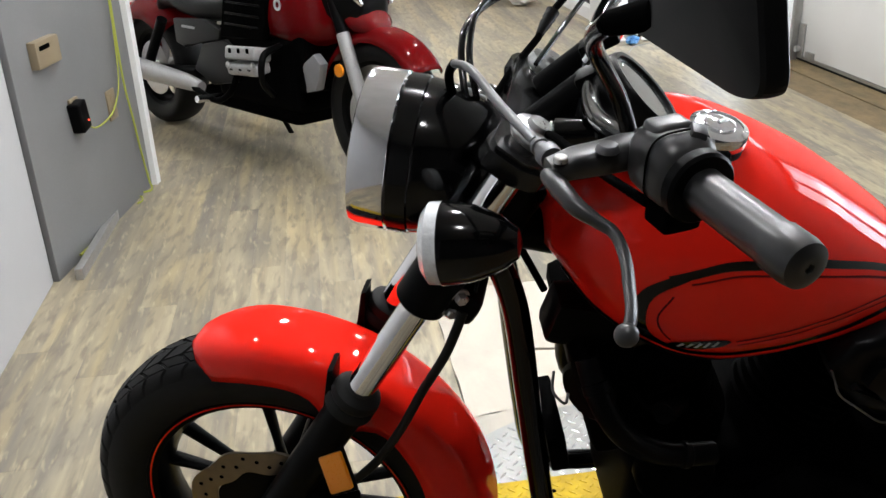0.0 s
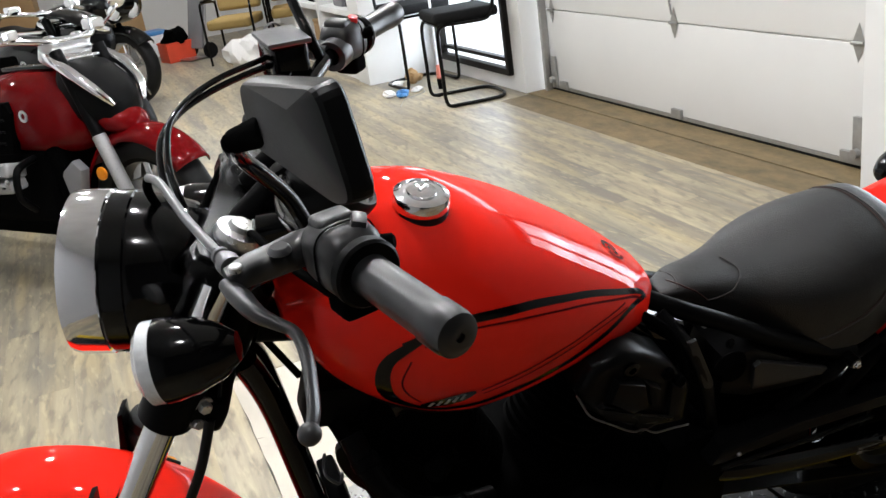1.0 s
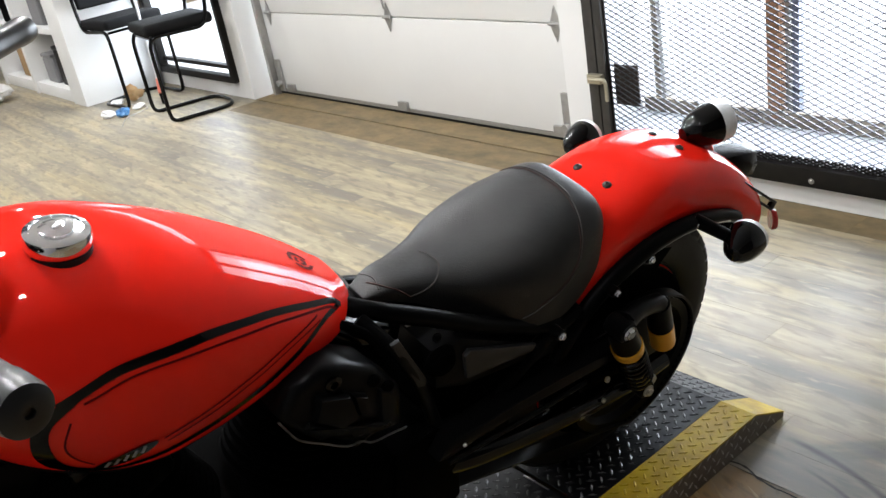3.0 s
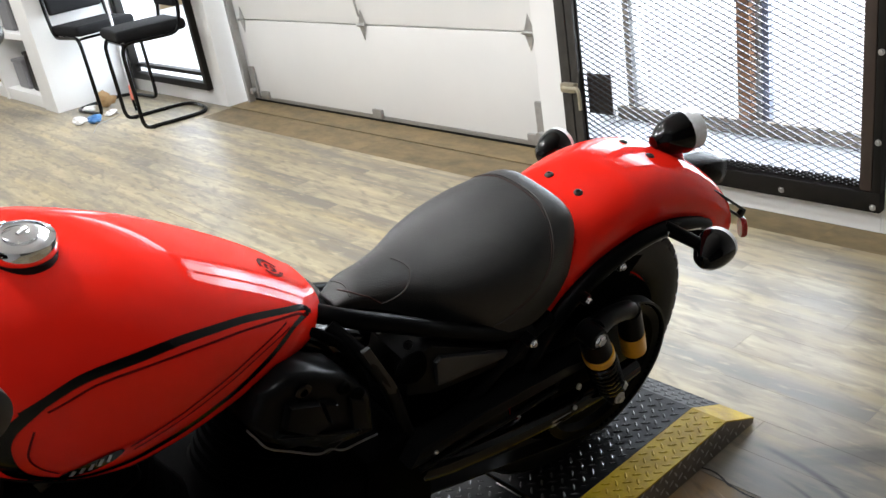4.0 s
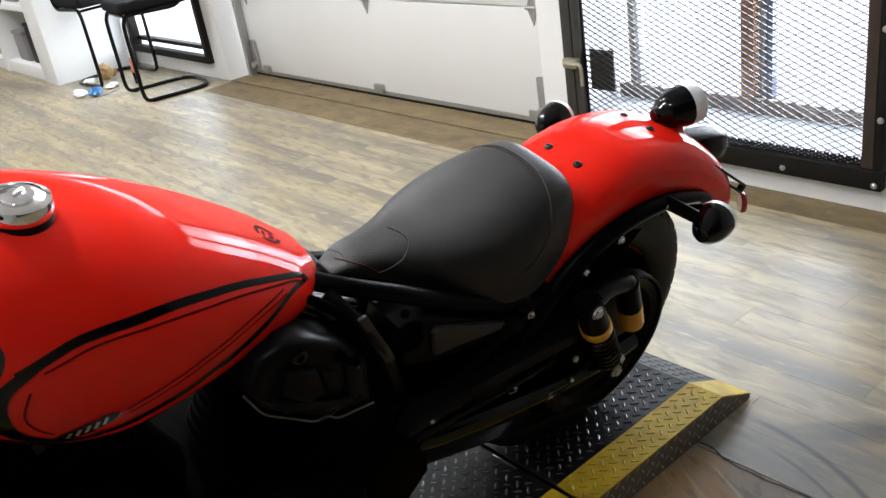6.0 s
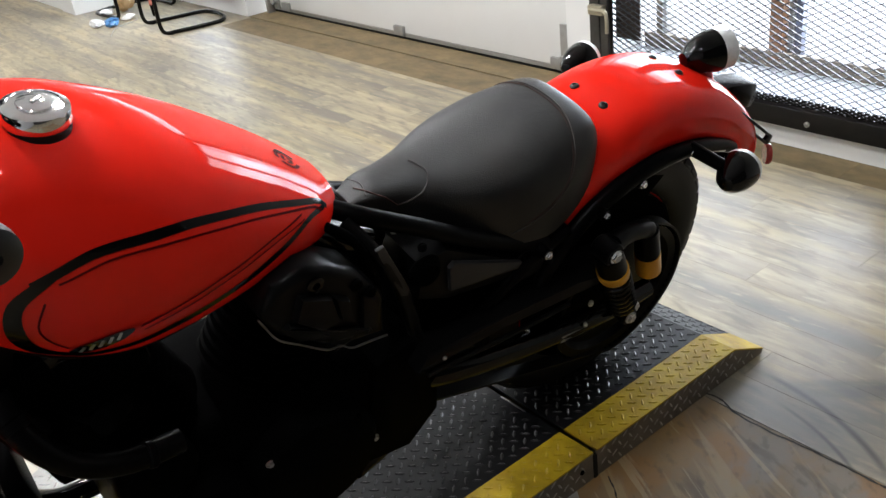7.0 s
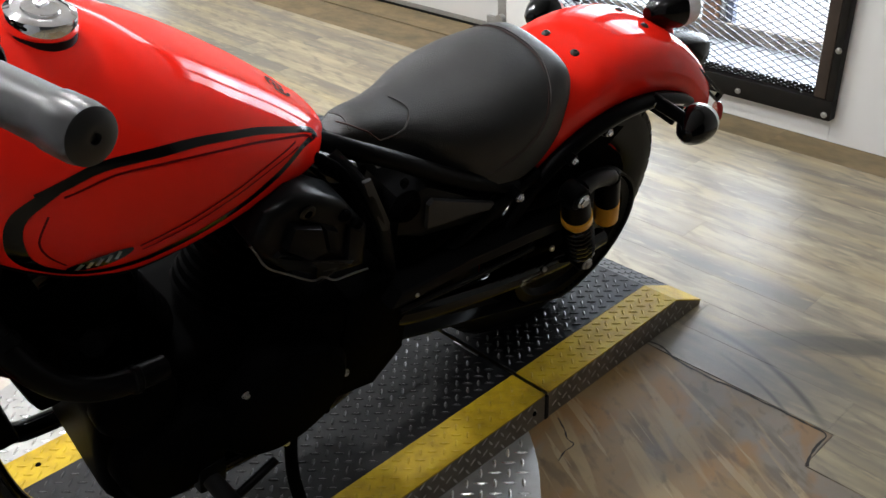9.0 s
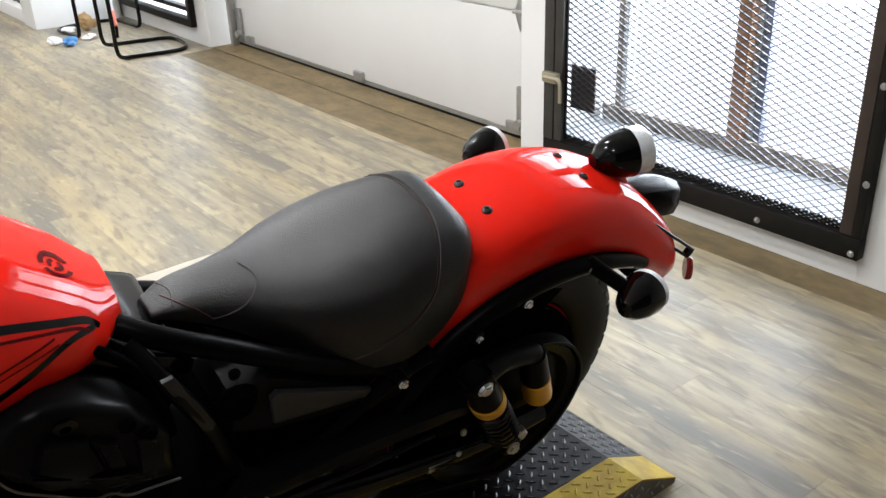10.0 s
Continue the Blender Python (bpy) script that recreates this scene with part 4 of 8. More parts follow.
# handlebar
hb = [(0.658, -0.478, 1.166), (0.592, -0.367, 1.165), (0.542, -0.272, 1.156), (0.508, -0.17, 1.135), (0.498, -0.06, 1.125), (0.498, 0.06, 1.125), (0.508, 0.17, 1.135), (0.542, 0.272, 1.156), (0.592, 0.367, 1.165), (0.658, 0.478, 1.166)]
ends = [tuple(Vector(hb[i]).lerp(Vector(hb[j]), 0.14)) for i, j in ((0, 1), (-1, -2))]
bar = sp("handlebar", tube(bmesh.new(), [ends[0]] + hb[1:-1] + [ends[1]], 0.0111, 14, 6), GLOSS, "black handlebar")
for side in (-1, 1):
    bm = rod(bmesh.new(), (0.438, side * 0.052, 1.070), (0.494, side * 0.052, 1.122), 0.0185, 0.0175, 20, 0.003)
    rbox(bm, (0.050, 0.036, 0.020), pose(0.490, side * 0.052, 1.110, 0, -44, 0), 0.006, 2)
    rbox(bm, (0.050, 0.036, 0.018), pose(0.505, side * 0.052, 1.136, 0, -30, 0), 0.006, 2)
    rs_ = part("riser", bm, SATIN, bar, "black handlebar riser")
    for dx, dz in ((-0.016, 0.008), (0.016, 0.001)):
        part("riser_bolt", rod(bmesh.new(), (0.507 + dx, side * 0.052, 1.139 + dz), (0.513 + dx, side * 0.052, 1.148 + dz), 0.0055, seg=12, bev=0.001), CHROME, rs_)
    a, b = Vector(hb[1 if side < 0 else 8]), Vector(hb[0 if side < 0 else 9])
    d = (b - a).normalized()
    gm = aim(a - d * 0.012, b)
    L = (b - a).length + 0.003
    prof = [(0.011, 0), (0.0225, 0.001), (0.0225, 0.007), (0.0186, 0.010)]
    prof += [(0.0182, 0.015), (0.0182, L - 0.036), (0.0195, L - 0.032), (0.0195, L - 0.012), (0.0180, L - 0.004), (0.010, L), (0.004, L - 0.0005), (0.003, L - 0.004), (0, L - 0.004)]
    part("grip", lathe(bmesh.new(), prof, gm, 30), GRIP, bar, "black rubber grip")
    # switch housing: a rounded shell along the bar with a top ridge, a button face and a lower block
    hm = aim(a - d * 0.078, b)
    rings = []
    for zz, hx, hy, up in ((0.0, 0.017, 0.017, 0.0), (0.003, 0.023, 0.023, 0.001), (0.012, 0.027, 0.028, 0.003), (0.034, 0.029, 0.030, 0.004), (0.052, 0.028, 0.029, 0.003), (0.060, 0.024, 0.025, 0.001), (0.063, 0.019, 0.020, 0.0)):
        rings.append([hm @ Vector((hx * math.copysign(abs(math.cos(q)) ** 0.62, math.cos(q)), up + hy * math.copysign(abs(math.sin(q)) ** 0.62, math.sin(q)), zz)) for q in [2 * math.pi * k / 32 for k in range(32)]])
    bm = loft(bmesh.new(), rings)
    rbox(bm, (0.036, 0.016, 0.026), hm @ pose(0.0, 0.029, 0.022), 0.007, 3)
    sw = part("switch_housing", bm, LEVER, bar, "grey-black switch housing", angle=50)
    part("housing_seam", tube(bmesh.new(), [hm @ Vector((0.0298 * math.copysign(abs(math.cos(q)) ** 0.62, math.cos(q)), 0.004 + 0.0308 * math.copysign(abs(math.sin(q)) ** 0.62, math.sin(q)), 0.040)) for q in [2 * math.pi * k / 24 for k in range(24)]], 0.0009, 6, 2, closed=True), MATT, sw)
    part("collar", lathe(bmesh.new(), [(0.012, 0), (0.027, 0.0), (0.0305, 0.003), (0.0305, 0.012), (0.028, 0.015), (0.012, 0.015)], aim(a - d * 0.016, b), 30, cap=False), SATIN, sw)
    c = a - d * 0.044
    part("switch_button", box((0.014, 0.022, 0.012), (c.x + 0.016, c.y, c.z + 0.031), 0.004, (0, 15, 0)), SWITCH_RED if side > 0 else LEVER, sw, "red stop switch" if side > 0 else "")
    part("switch_knob", rod(bmesh.new(), c + Vector((0.024, 0, 0.008)), c + Vector((0.044, 0.004 * side, 0.012)), 0.0085, 0.0075, 14, 0.002), MATT, sw)
    part("switch_block", rbox(bmesh.new(), (0.038, 0.026, 0.034), hm @ pose(0.0, -0.036, 0.044), 0.008, 3), MATT, sw)
    # lever: a forged blade with a double bend and a ball end
    blade = [(0.472, 0.336, 1.151), (0.481, 0.350, 1.149), (0.496, 0.374, 1.146), (0.513, 0.384, 1.140), (0.527, 0.392, 1.135), (0.536, 0.416, 1.128), (0.540, 0.447, 1.120), (0.5415, 0.470, 1.115), (0.539, 0.486, 1.111)]
    lv = part("lever", tube(bmesh.new(), [(x, side * y, z) for x, y, z in blade], [0.012, 0.0145, 0.0125, 0.0090, 0.0080, 0.0074, 0.0070, 0.0064, 0.0056], 14, 6, flat=0.62), LEVER, bar, "grey painted lever")
    bm = bmesh.new()
    bmesh.ops.create_uvsphere(bm, u_segments=18, v_segments=12, radius=0.0090, matrix=pose(0.5385, side * 0.4885, 1.1105))
    part("lever_ball", bm, LEVER, lv)
    # perch: a tapered arm from a clamp round the bar to the lever's pivot
    line = [Vector((0.550, side * 0.288, 1.159)), Vector((0.532, side * 0.303, 1.163)), Vector((0.512, side * 0.318, 1.163)), Vector((0.490, side * 0.325, 1.160)), Vector((0.470, side * 0.333, 1.155))]
    rings = []
    for k, (q, w_, h_) in enumerate(zip(line, (0.013, 0.015, 0.016, 0.016, 0.012), (0.016, 0.014, 0.012, 0.011, 0.009))):
        t_ = (line[min(k + 1, 4)] - line[max(k - 1, 0)]).normalized()
        sd = t_.cross(Vector((0, 0, 1))).normalized()
        rings.append([q + sd * w_ * math.copysign(abs(math.cos(e)) ** 0.6, math.cos(e)) + Vector((0, 0, 1)) * h_ * math.copysign(abs(math.sin(e)) ** 0.6, math.sin(e)) for e in [2 * math.pi * j / 20 for j in range(20)]])
    bm = loft(bmesh.new(), rings)
    lathe(bm, [(0.013, -0.014), (0.0225, -0.014), (0.0235, -0.010), (0.0235, 0.010), (0.0225, 0.014), (0.013, 0.014)], aim(Vector((0.556, side * 0.296, 1.158)), Vector((0.592, side * 0.367, 1.165))), 24, cap=False)
    pc = part("lever_perch", bm, LEVER, bar, "grey painted lever perch", angle=45)
    part("pivot_bolt", rod(bmesh.new(), (0.517, side * 0.328, 1.174), (0.517, side * 0.328, 1.181), 0.0105, 0.009, 18, 0.0015), GREY_METAL, pc)
    part("perch_screw", rod(bmesh.new(), (0.480, side * 0.338, 1.166), (0.480, side * 0.338, 1.172), 0.006, seg=12, bev=0.001), STEEL, pc)
    if side < 0:
        part("cable_adjuster", lathe(bmesh.new(), [(0, 0), (0.010, 0), (0.011, 0.004), (0.011, 0.012), (0.0075, 0.014), (0.007, 0.024), (0.0085, 0.025), (0.0085, 0.030), (0.005, 0.036), (0, 0.036)], aim((0.472, -0.312, 1.156), (0.418, -0.205, 1.152)), 18, cap=False), GREY_METAL, pc, "knurled cable adjuster")
    # mirror on its stalk
    mr = empty_part("mirror", bar)
    top = Vector((0.545, side * 0.395, 1.292))
    part("mirror_stalk", tube(bmesh.new(), [(0.535, side * 0.262, 1.165), (0.522, side * 0.268, 1.20), (0.498, side * 0.320, 1.26), (0.506, side * 0.392, 1.300)], 0.0075, 10), GLOSS, mr)
    co = {k: Vector((x, -side * y, z)) for k, (x, y, z) in dict(tl=(0.524, -0.363, 1.338), tr=(0.590, -0.508, 1.376), br=(0.604, -0.520, 1.306), b=(0.594, -0.503, 1.297), l=(0.530, -0.388, 1.300)).items()}
    rim = ["tl", "tr", "br", "b", "l"]
    mid = sum(co.values(), Vector()) / 5
    nrm = (co["tr"] - co["tl"]).cross(co["br"] - co["tl"]).normalized()
    nrm = nrm if nrm.x < 0 else -nrm
    corners = [co[k] for k in rim]
    outer = []
    for k, p in enumerate(corners):
        a_, b_ = corners[k - 1], corners[(k + 1) % 5]
        e0, e1 = p + (a_ - p).normalized() * min(0.015, (a_ - p).length * 0.42), p + (b_ - p).normalized() * min(0.015, (b_ - p).length * 0.42)
        outer += [e0.lerp(p, t_).lerp(p.lerp(e1, t_), t_) for t_ in (0, 0.2, 0.4, 0.6, 0.8, 1.0)]
    apex = mid + (co["tr"] * 0.90 + co["tl"] * 0.10 - mid) * 0.70 + nrm * 0.022
    bm = bmesh.new()
    prev = None
    for scale_, h_ in ((0.975, -0.0045), (0.995, -0.003), (1.0, 0.0), (0.995, 0.005), (0.975, 0.010), (0.945, 0.0125)):
        row = [bm.verts.new(mid + (p - mid) * scale_ + nrm * h_) for p in outer]
        if prev:
            for k in range(len(row)):
                bm.faces.new((prev[k], prev[(k + 1) % len(row)], row[(k + 1) % len(row)], row[k]))
        else:
            bm.faces.new(row)
        prev = row
    top_ = bm.verts.new(apex)
    for k in range(len(prev)):
        bm.faces.new((prev[k], prev[(k + 1) % len(prev)], top_))
    part("mirror_housing", bm, MIRROR_BACK, mr, "satin black mirror housing", angle=14)
    part("mirror_glass", loft(bmesh.new(), [[mid + (p - mid) * 0.94 - nrm * 0.0045 for p in outer], [mid + (p - mid) * 0.93 - nrm * 0.0062 for p in outer]]), MIRROR, mr)
    part("ball_joint", rod(bmesh.new(), (0.506, side * 0.385, 1.298), (0.540, side * 0.418, 1.318), 0.009, 0.012, 18, 0.003), MATT, mr)
# brake reservoir on the right
bm = rbox(bmesh.new(), (0.054, 0.078, 0.058), pose(0.486, 0.255, 1.168, 0, 0, 20), 0.010, 3)
rs = part("brake_reservoir", bm, GLOSS, bar, "black brake fluid reservoir")
part("reservoir_lid", box((0.062, 0.088, 0.007), (0.486, 0.255, 1.2005), 0.002, (0, 0, 20)), GREY_METAL, rs, "grey metal lid")
# instrument
MM = pose(0.549, -0.064, 1.1136, 0, 43.6, 0) @ Matrix.Scale(0.90, 4)
mt = sp("speedometer", lathe(bmesh.new(), [(0, -0.070), (0.034, -0.068), (0.048, -0.050), (0.056, -0.020), (0.060, 0.004), (0.060, 0.015), (0.057, 0.019), (0.052, 0.018), (0.050, 0.012)], MM, 48, cap=False), MIRROR_BACK, "round black speedometer")
part("dial", lathe(bmesh.new(), [(0, 0.0145), (0.0505, 0.0135), (0.0505, 0.010), (0, 0.010)], MM, 48, cap=False), DIAL, mt, "dark dial glass")
part("meter_bracket", box((0.06, 0.10, 0.026), (0.515, -0.025, 1.078), 0.007, (0, 29, 0)), SATIN, mt)
# ignition lock with keyring tubes
bm = rod(bmesh.new(), (0.512, -0.100, 1.088), (0.464, -0.098, 1.081), 0.017, 0.0185, 20, 0.003)
ig = sp("ignition_lock", bm, GLOSS)
part("lock_face", rod(bmesh.new(), (0.465, -0.098, 1.081), (0.460, -0.098, 1.0805), 0.0155, seg=20, bev=0.001), CHROME, ig, "chrome lock face")

# cables and hoses on the bars
CABLES = [
    ("clutch_cable", [(0.455, -0.278, 1.155), (0.415, -0.20, 1.154), (0.372, -0.10, 1.150), (0.345, -0.045, 1.135)], 0.0048, GREY_METAL),
    ("clutch_cable_lower", [(0.345, -0.045, 1.135), (0.335, -0.015, 1.10), (0.355, 0.01, 1.02), (0.40, 0.03, 0.90), (0.46, 0.04, 0.78)], 0.0055, MATT),
    ("throttle_cable", [(0.575, 0.31, 1.150), (0.50, 0.27, 1.178), (0.444, 0.221, 1.176), (0.402, 0.180, 1.172), (0.370, 0.134, 1.164), (0.352, 0.088, 1.152), (0.350, 0.052, 1.134), (0.354, 0.022, 1.110), (0.366, 0.00, 1.074), (0.38, 0.02, 0.96)], 0.0042, GLOSS),
    ("brake_hose", [(0.478, 0.235, 1.170), (0.438, 0.210, 1.166), (0.394, 0.170, 1.160), (0.360, 0.124, 1.152), (0.342, 0.080, 1.140), (0.340, 0.046, 1.124), (0.346, 0.014, 1.100), (0.360, -0.02, 1.05), (0.385, -0.07, 0.92), (0.375, -0.115, 0.84)], 0.0046, GLOSS),
    ("clutch_switch_lead", [(0.455, 0.222, 1.138), (0.439, 0.200, 1.121), (0.425, 0.165, 1.099), (0.400, 0.110, 1.077), (0.380, 0.060, 1.051), (0.371, 0.020, 1.030), (0.375, 0.0, 0.98)], 0.0050, MATT),
    ("brake_hose_lower", [(0.370, -0.125, 0.85), (0.350, -0.135, 0.79), (0.318, -0.130, 0.72), (0.285, -0.122, 0.64), (0.245, -0.108, 0.56), (0.205, -0.095, 0.50)], 0.0065, RUBBER),
    ("switch_wire", [(0.555, -0.33, 1.130), (0.50, -0.22, 1.11), (0.46, -0.12, 1.09), (0.44, -0.06, 1.04), (0.45, -0.03, 0.96)], 0.0045, MATT),
    ("brake_sensor_wire", [(0.495, 0.22, 1.16), (0.465, 0.14, 1.135), (0.43, 0.06, 1.10)], 0.0035, GLOSS),
]
for nm, pts, r, ma in CABLES:
    sp("cable", tube(bmesh.new(), pts, r, 10, 7), ma)
part("cable_boot", lathe(bmesh.new(), [(0, 0), (0.010, 0.002), (0.0085, 0.010), (0.0095, 0.014), (0.0075, 0.020), (0.0085, 0.024), (0.0065, 0.034), (0.005, 0.044), (0, 0.044)], aim((0.441, 0.203, 1.124), (0.422, 0.160, 1.096)), 16, cap=False), RUBBER, bar, "ribbed rubber cable boot")
# brake caliper
q = fork_at(0.42, -1)
bm = rbox(bmesh.new(), (0.085, 0.055, 0.11), pose(q.x + 0.075, -0.098, q.z + 0.01, 0, 25, 0), 0.015, 3)
cal = sp("brake_caliper", bm, CAST, "black brake caliper")
for dz in (-0.03, 0.03):
    bolt(cal, (q.x + 0.055, -0.126, q.z + dz), (0, -1, 0), 0.008, 0.008)

# ---- tank ----
TX = np.array([0.452, 0.468, 0.50, 0.55, 0.61, 0.67, 0.74, 0.81, 0.87, 0.92, 0.96, 0.988, 1.002])
TT = np.array([0.960, 0.996, 1.027, 1.047, 1.054, 1.040, 1.006, 0.966, 0.923, 0.885, 0.851, 0.827, 0.806])
TB = np.array([0.900, 0.865, 0.815, 0.768, 0.729, 0.710, 0.715, 0.727, 0.739, 0.745, 0.752, 0.764, 0.784])
TW = np.array([0.050, 0.085, 0.122, 0.150, 0.168, 0.172, 0.167, 0.154, 0.137, 0.120, 0.102, 0.078, 0.038])
TN = 2.35


def tank_dims(x):
    t, b, w = np.interp(x, TX, TT), np.interp(x, TX, TB), np.interp(x, TX, TW)
    return t, b, b + (t - b) * 0.40, w


def smooth_dims(x):
    xs = [x + k * 0.013 for k in (-2, -1, 0, 1, 2)]
    ds = np.array([tank_dims(min(max(q, TX[0]), TX[-1])) for q in xs])
    return np.array([1, 2, 3, 2, 1]) @ ds / 9


def tank_point(x, ang, off=0.0):
    """A point of the tank's skin; ang from 0 (right) over 90 (top) to 180 (left), 270 below."""
    t, b, m, w = smooth_dims(x)
    c, s = math.cos(ang), math.sin(ang)
    y = math.copysign(abs(c) ** (2 / TN), c) * (w + off)
    h = (t - m) if s > 0 else (m - b)
    z = m + math.copysign(abs(s) ** (2 / (TN if s > 0 else 2.0)), s) * (h + off)
    return Vector((x, y, z))


def tank_skin(x, z, off=0.0008, side=-1):
    """The skin at a height z, on one side."""
    t, b, m, w = smooth_dims(x)
    h, n = ((t - m), TN) if z > m else ((m - b), 2.0)
    k = min(1.0, abs(z - m) / h)
    return Vector((x, side * (w * (1 - k ** n) ** (1 / TN) + off), z))


tank_xs = [TX[0] + (TX[-1] - TX[0]) * (0.5 - 0.5 * math.cos(math.pi * i / 48)) for i in range(49)]
bm = loft(bmesh.new(), [[tank_point(x, 2 * math.pi * k / 56) for k in range(56)] for x in tank_xs])
tank = part("fuel_tank", bm, RED, moto, "glossy red teardrop fuel tank with black pinstripes", angle=70)


def ribbon(bm, pts, width, side, off):
    """A painted band that follows the tank's side through (x, z) points; width may be a list."""
    line = spline([Vector((x, 0, z)) for x, z in pts], 10)
    n = len(line)
    prev = None
    for i, q in enumerate(line):
        d = (line[min(i + 1, n - 1)] - line[max(i - 1, 0)]).normalized()
        nrm = Vector((-d.z, 0, d.x))
        w = width if isinstance(width, float) else float(np.interp(i / (n - 1) * (len(width) - 1), range(len(width)), width))
        row = [bm.verts.new(tank_skin(q.x + nrm.x * w * e, q.z + nrm.z * w * e, off, side)) for e in (-0.5, -0.17, 0.17, 0.5)]
        if prev:
            for k in range(3):
                bm.faces.new((prev[k], prev[k + 1], row[k + 1], row[k]))
        prev = row
    return bm


UP = [(0.968, 0.817), (0.945, 0.839), (0.855, 0.888), (0.775, 0.918), (0.715, 0.932), (0.64, 0.942), (0.575, 0.925)]
LOW = [(0.962, 0.822), (0.925, 0.831), (0.87, 0.821), (0.80, 0.809), (0.725, 0.800), (0.66, 0.794), (0.61, 0.796), (0.565, 0.820), (0.547, 0.862), (0.556, 0.905), (0.60, 0.934)]
INNER = [(0.915, 0.844), (0.86, 0.846), (0.80, 0.841), (0.735, 0.834), (0.67, 0.827)]
for side in (-1, 1):
    bm = ribbon(bmesh.new(), UP, [0.004, 0.005, 0.007, 0.009, 0.011, 0.011, 0.011], side, 0.0007)
    ribbon(bm, LOW, [0.005, 0.007, 0.009, 0.010, 0.011, 0.011, 0.012, 0.016, 0.018, 0.016, 0.010], side, 0.0008)
    part("pinstripe", bm, GLOSS, tank, "black tank stripe")
    bm = ribbon(bmesh.new(), [(0.955, 0.823), (0.93, 0.842), (0.845, 0.881), (0.775, 0.904), (0.715, 0.919), (0.655, 0.929), (0.60, 0.921)], 0.0026, side, 0.0009)
    ribbon(bm, INNER, 0.0024, side, 0.0009)
    ribbon(bm, [(x + 0.003, z - 0.008) for x, z in INNER], 0.0018, side, 0.0009)
    ribbon(bm, [(0.592, 0.822), (0.575, 0.845), (0.569, 0.87), (0.582, 0.902)], 0.0024, side, 0.0009)
    part("pinstripe", bm, DARK_RED, tank, "thin dark inner lines")
    bm = ribbon(bmesh.new(), [(0.592, 0.812), (0.604, 0.815), (0.626, 0.819), (0.648, 0.824), (0.662, 0.828)], [0.004, 0.017, 0.022, 0.017, 0.004], side, 0.0016)
    bg = part("side_badge", bm, GLOSS, tank, "black oval badge with silver print")
    bm = bmesh.new()
    for k in range(5):
        ribbon(bm, [(0.602 + 0.010 * k, 0.809 + 0.0022 * k), (0.607 + 0.010 * k, 0.821 + 0.0022 * k)], 0.0042, side, 0.0022)
    part("badge_print", bm, SILVER_PRINT, bg)
for side in (-1, 1):
    bm = bmesh.new()
    prev = None
    for i in range(25):
        x = 0.47 + (0.985 - 0.47) * i / 24
        row = [bm.verts.new(tank_point(x, math.pi * 1.5 + side * a, 0.0015)) for a in (0.70, 0.76)]
        if prev:
            bm.faces.new((prev[0], prev[1], row[1], row[0]))
        prev = row
    solidify(part("tank_seam", bm, SATIN, tank, "black seam under the tank"), 0.004)
# tank crest badge
bm = bmesh.new()
for r0, r1, t0, t1 in ((0.70, 1.0, 20, 150), (0.70, 1.0, 175, 330), (0.20, 0.48, -60, 120), (0.25, 0.50, 150, 260)):
    q = []
    for i in range(9):
        th = radians(t0 + (t1 - t0) * i / 8)
        q.append([bm.verts.new(tank_point(0.946 + 0.017 * r * math.cos(th), 1.72 + 0.17 * r * math.sin(th), 0.0012)) for r in (r0, (r0 + r1) / 2, r1)])
    for i in range(8):
        for j in range(2):
            bm.faces.new((q[i][j], q[i + 1][j], q[i + 1][j + 1], q[i][j + 1]))
part("crest_badge", bm, DARK_RED, tank, "dark crest shape near the tank tail")
# filler cap
CM = pose(0.645, -0.040, 1.041, 0, 8, 0) @ Matrix.Scale(1.06, 4)
cap = part("filler_cap", lathe(bmesh.new(), [(0, 0.0), (0.0325, 0.0), (0.0345, 0.004), (0.0345, 0.013), (0.033, 0.018), (0.027, 0.0205), (0.0265, 0.019), (0.018, 0.0195), (0.0175, 0.022), (0.010, 0.024), (0, 0.0245)], CM, 48, cap=False), CHROME, moto, "chrome fuel filler cap")
part("cap_lock", rbox(bmesh.new(), (0.016, 0.005, 0.003), CM @ pose(0.002, 0, 0.0245, 0, 0, 35), 0.001), STEEL, cap)
# black ring standing in for the shade beneath the cap
part("cap_gasket", lathe(bmesh.new(), [(0.030, -0.010), (0.0335, -0.008), (0.0335, 0.000), (0.030, 0.001)], CM, 40, cap=False), RUBBER, cap)

# ---- seat ----
SX = [1.046, 1.061, 1.09, 1.133, 1.191, 1.249, 1.307, 1.367, 1.414, 1.453, 1.483, 1.500, 1.509, 1.513]
ST = [0.739, 0.751, 0.756, 0.753, 0.749, 0.755, 0.765, 0.776, 0.783, 0.787, 0.788, 0.781, 0.767, 0.750]
SW = [0.018, 0.030, 0.040, 0.053, 0.083, 0.118, 0.138, 0.143, 0.135, 0.125, 0.113, 0.093, 0.078, 0.045]
SB = [0.732, 0.735, 0.728, 0.708, 0.676, 0.648, 0.624, 0.618, 0.628, 0.65, 0.678, 0.701, 0.735, 0.742]


def seat_dims(x):
    xs = [min(max(x + k * 0.012, SX[0]), SX[-1]) for k in (-1, 0, 1)]
    return [sum(np.interp(q, SX, a) for q in xs) / 3 for a in (ST, SW, SB)]


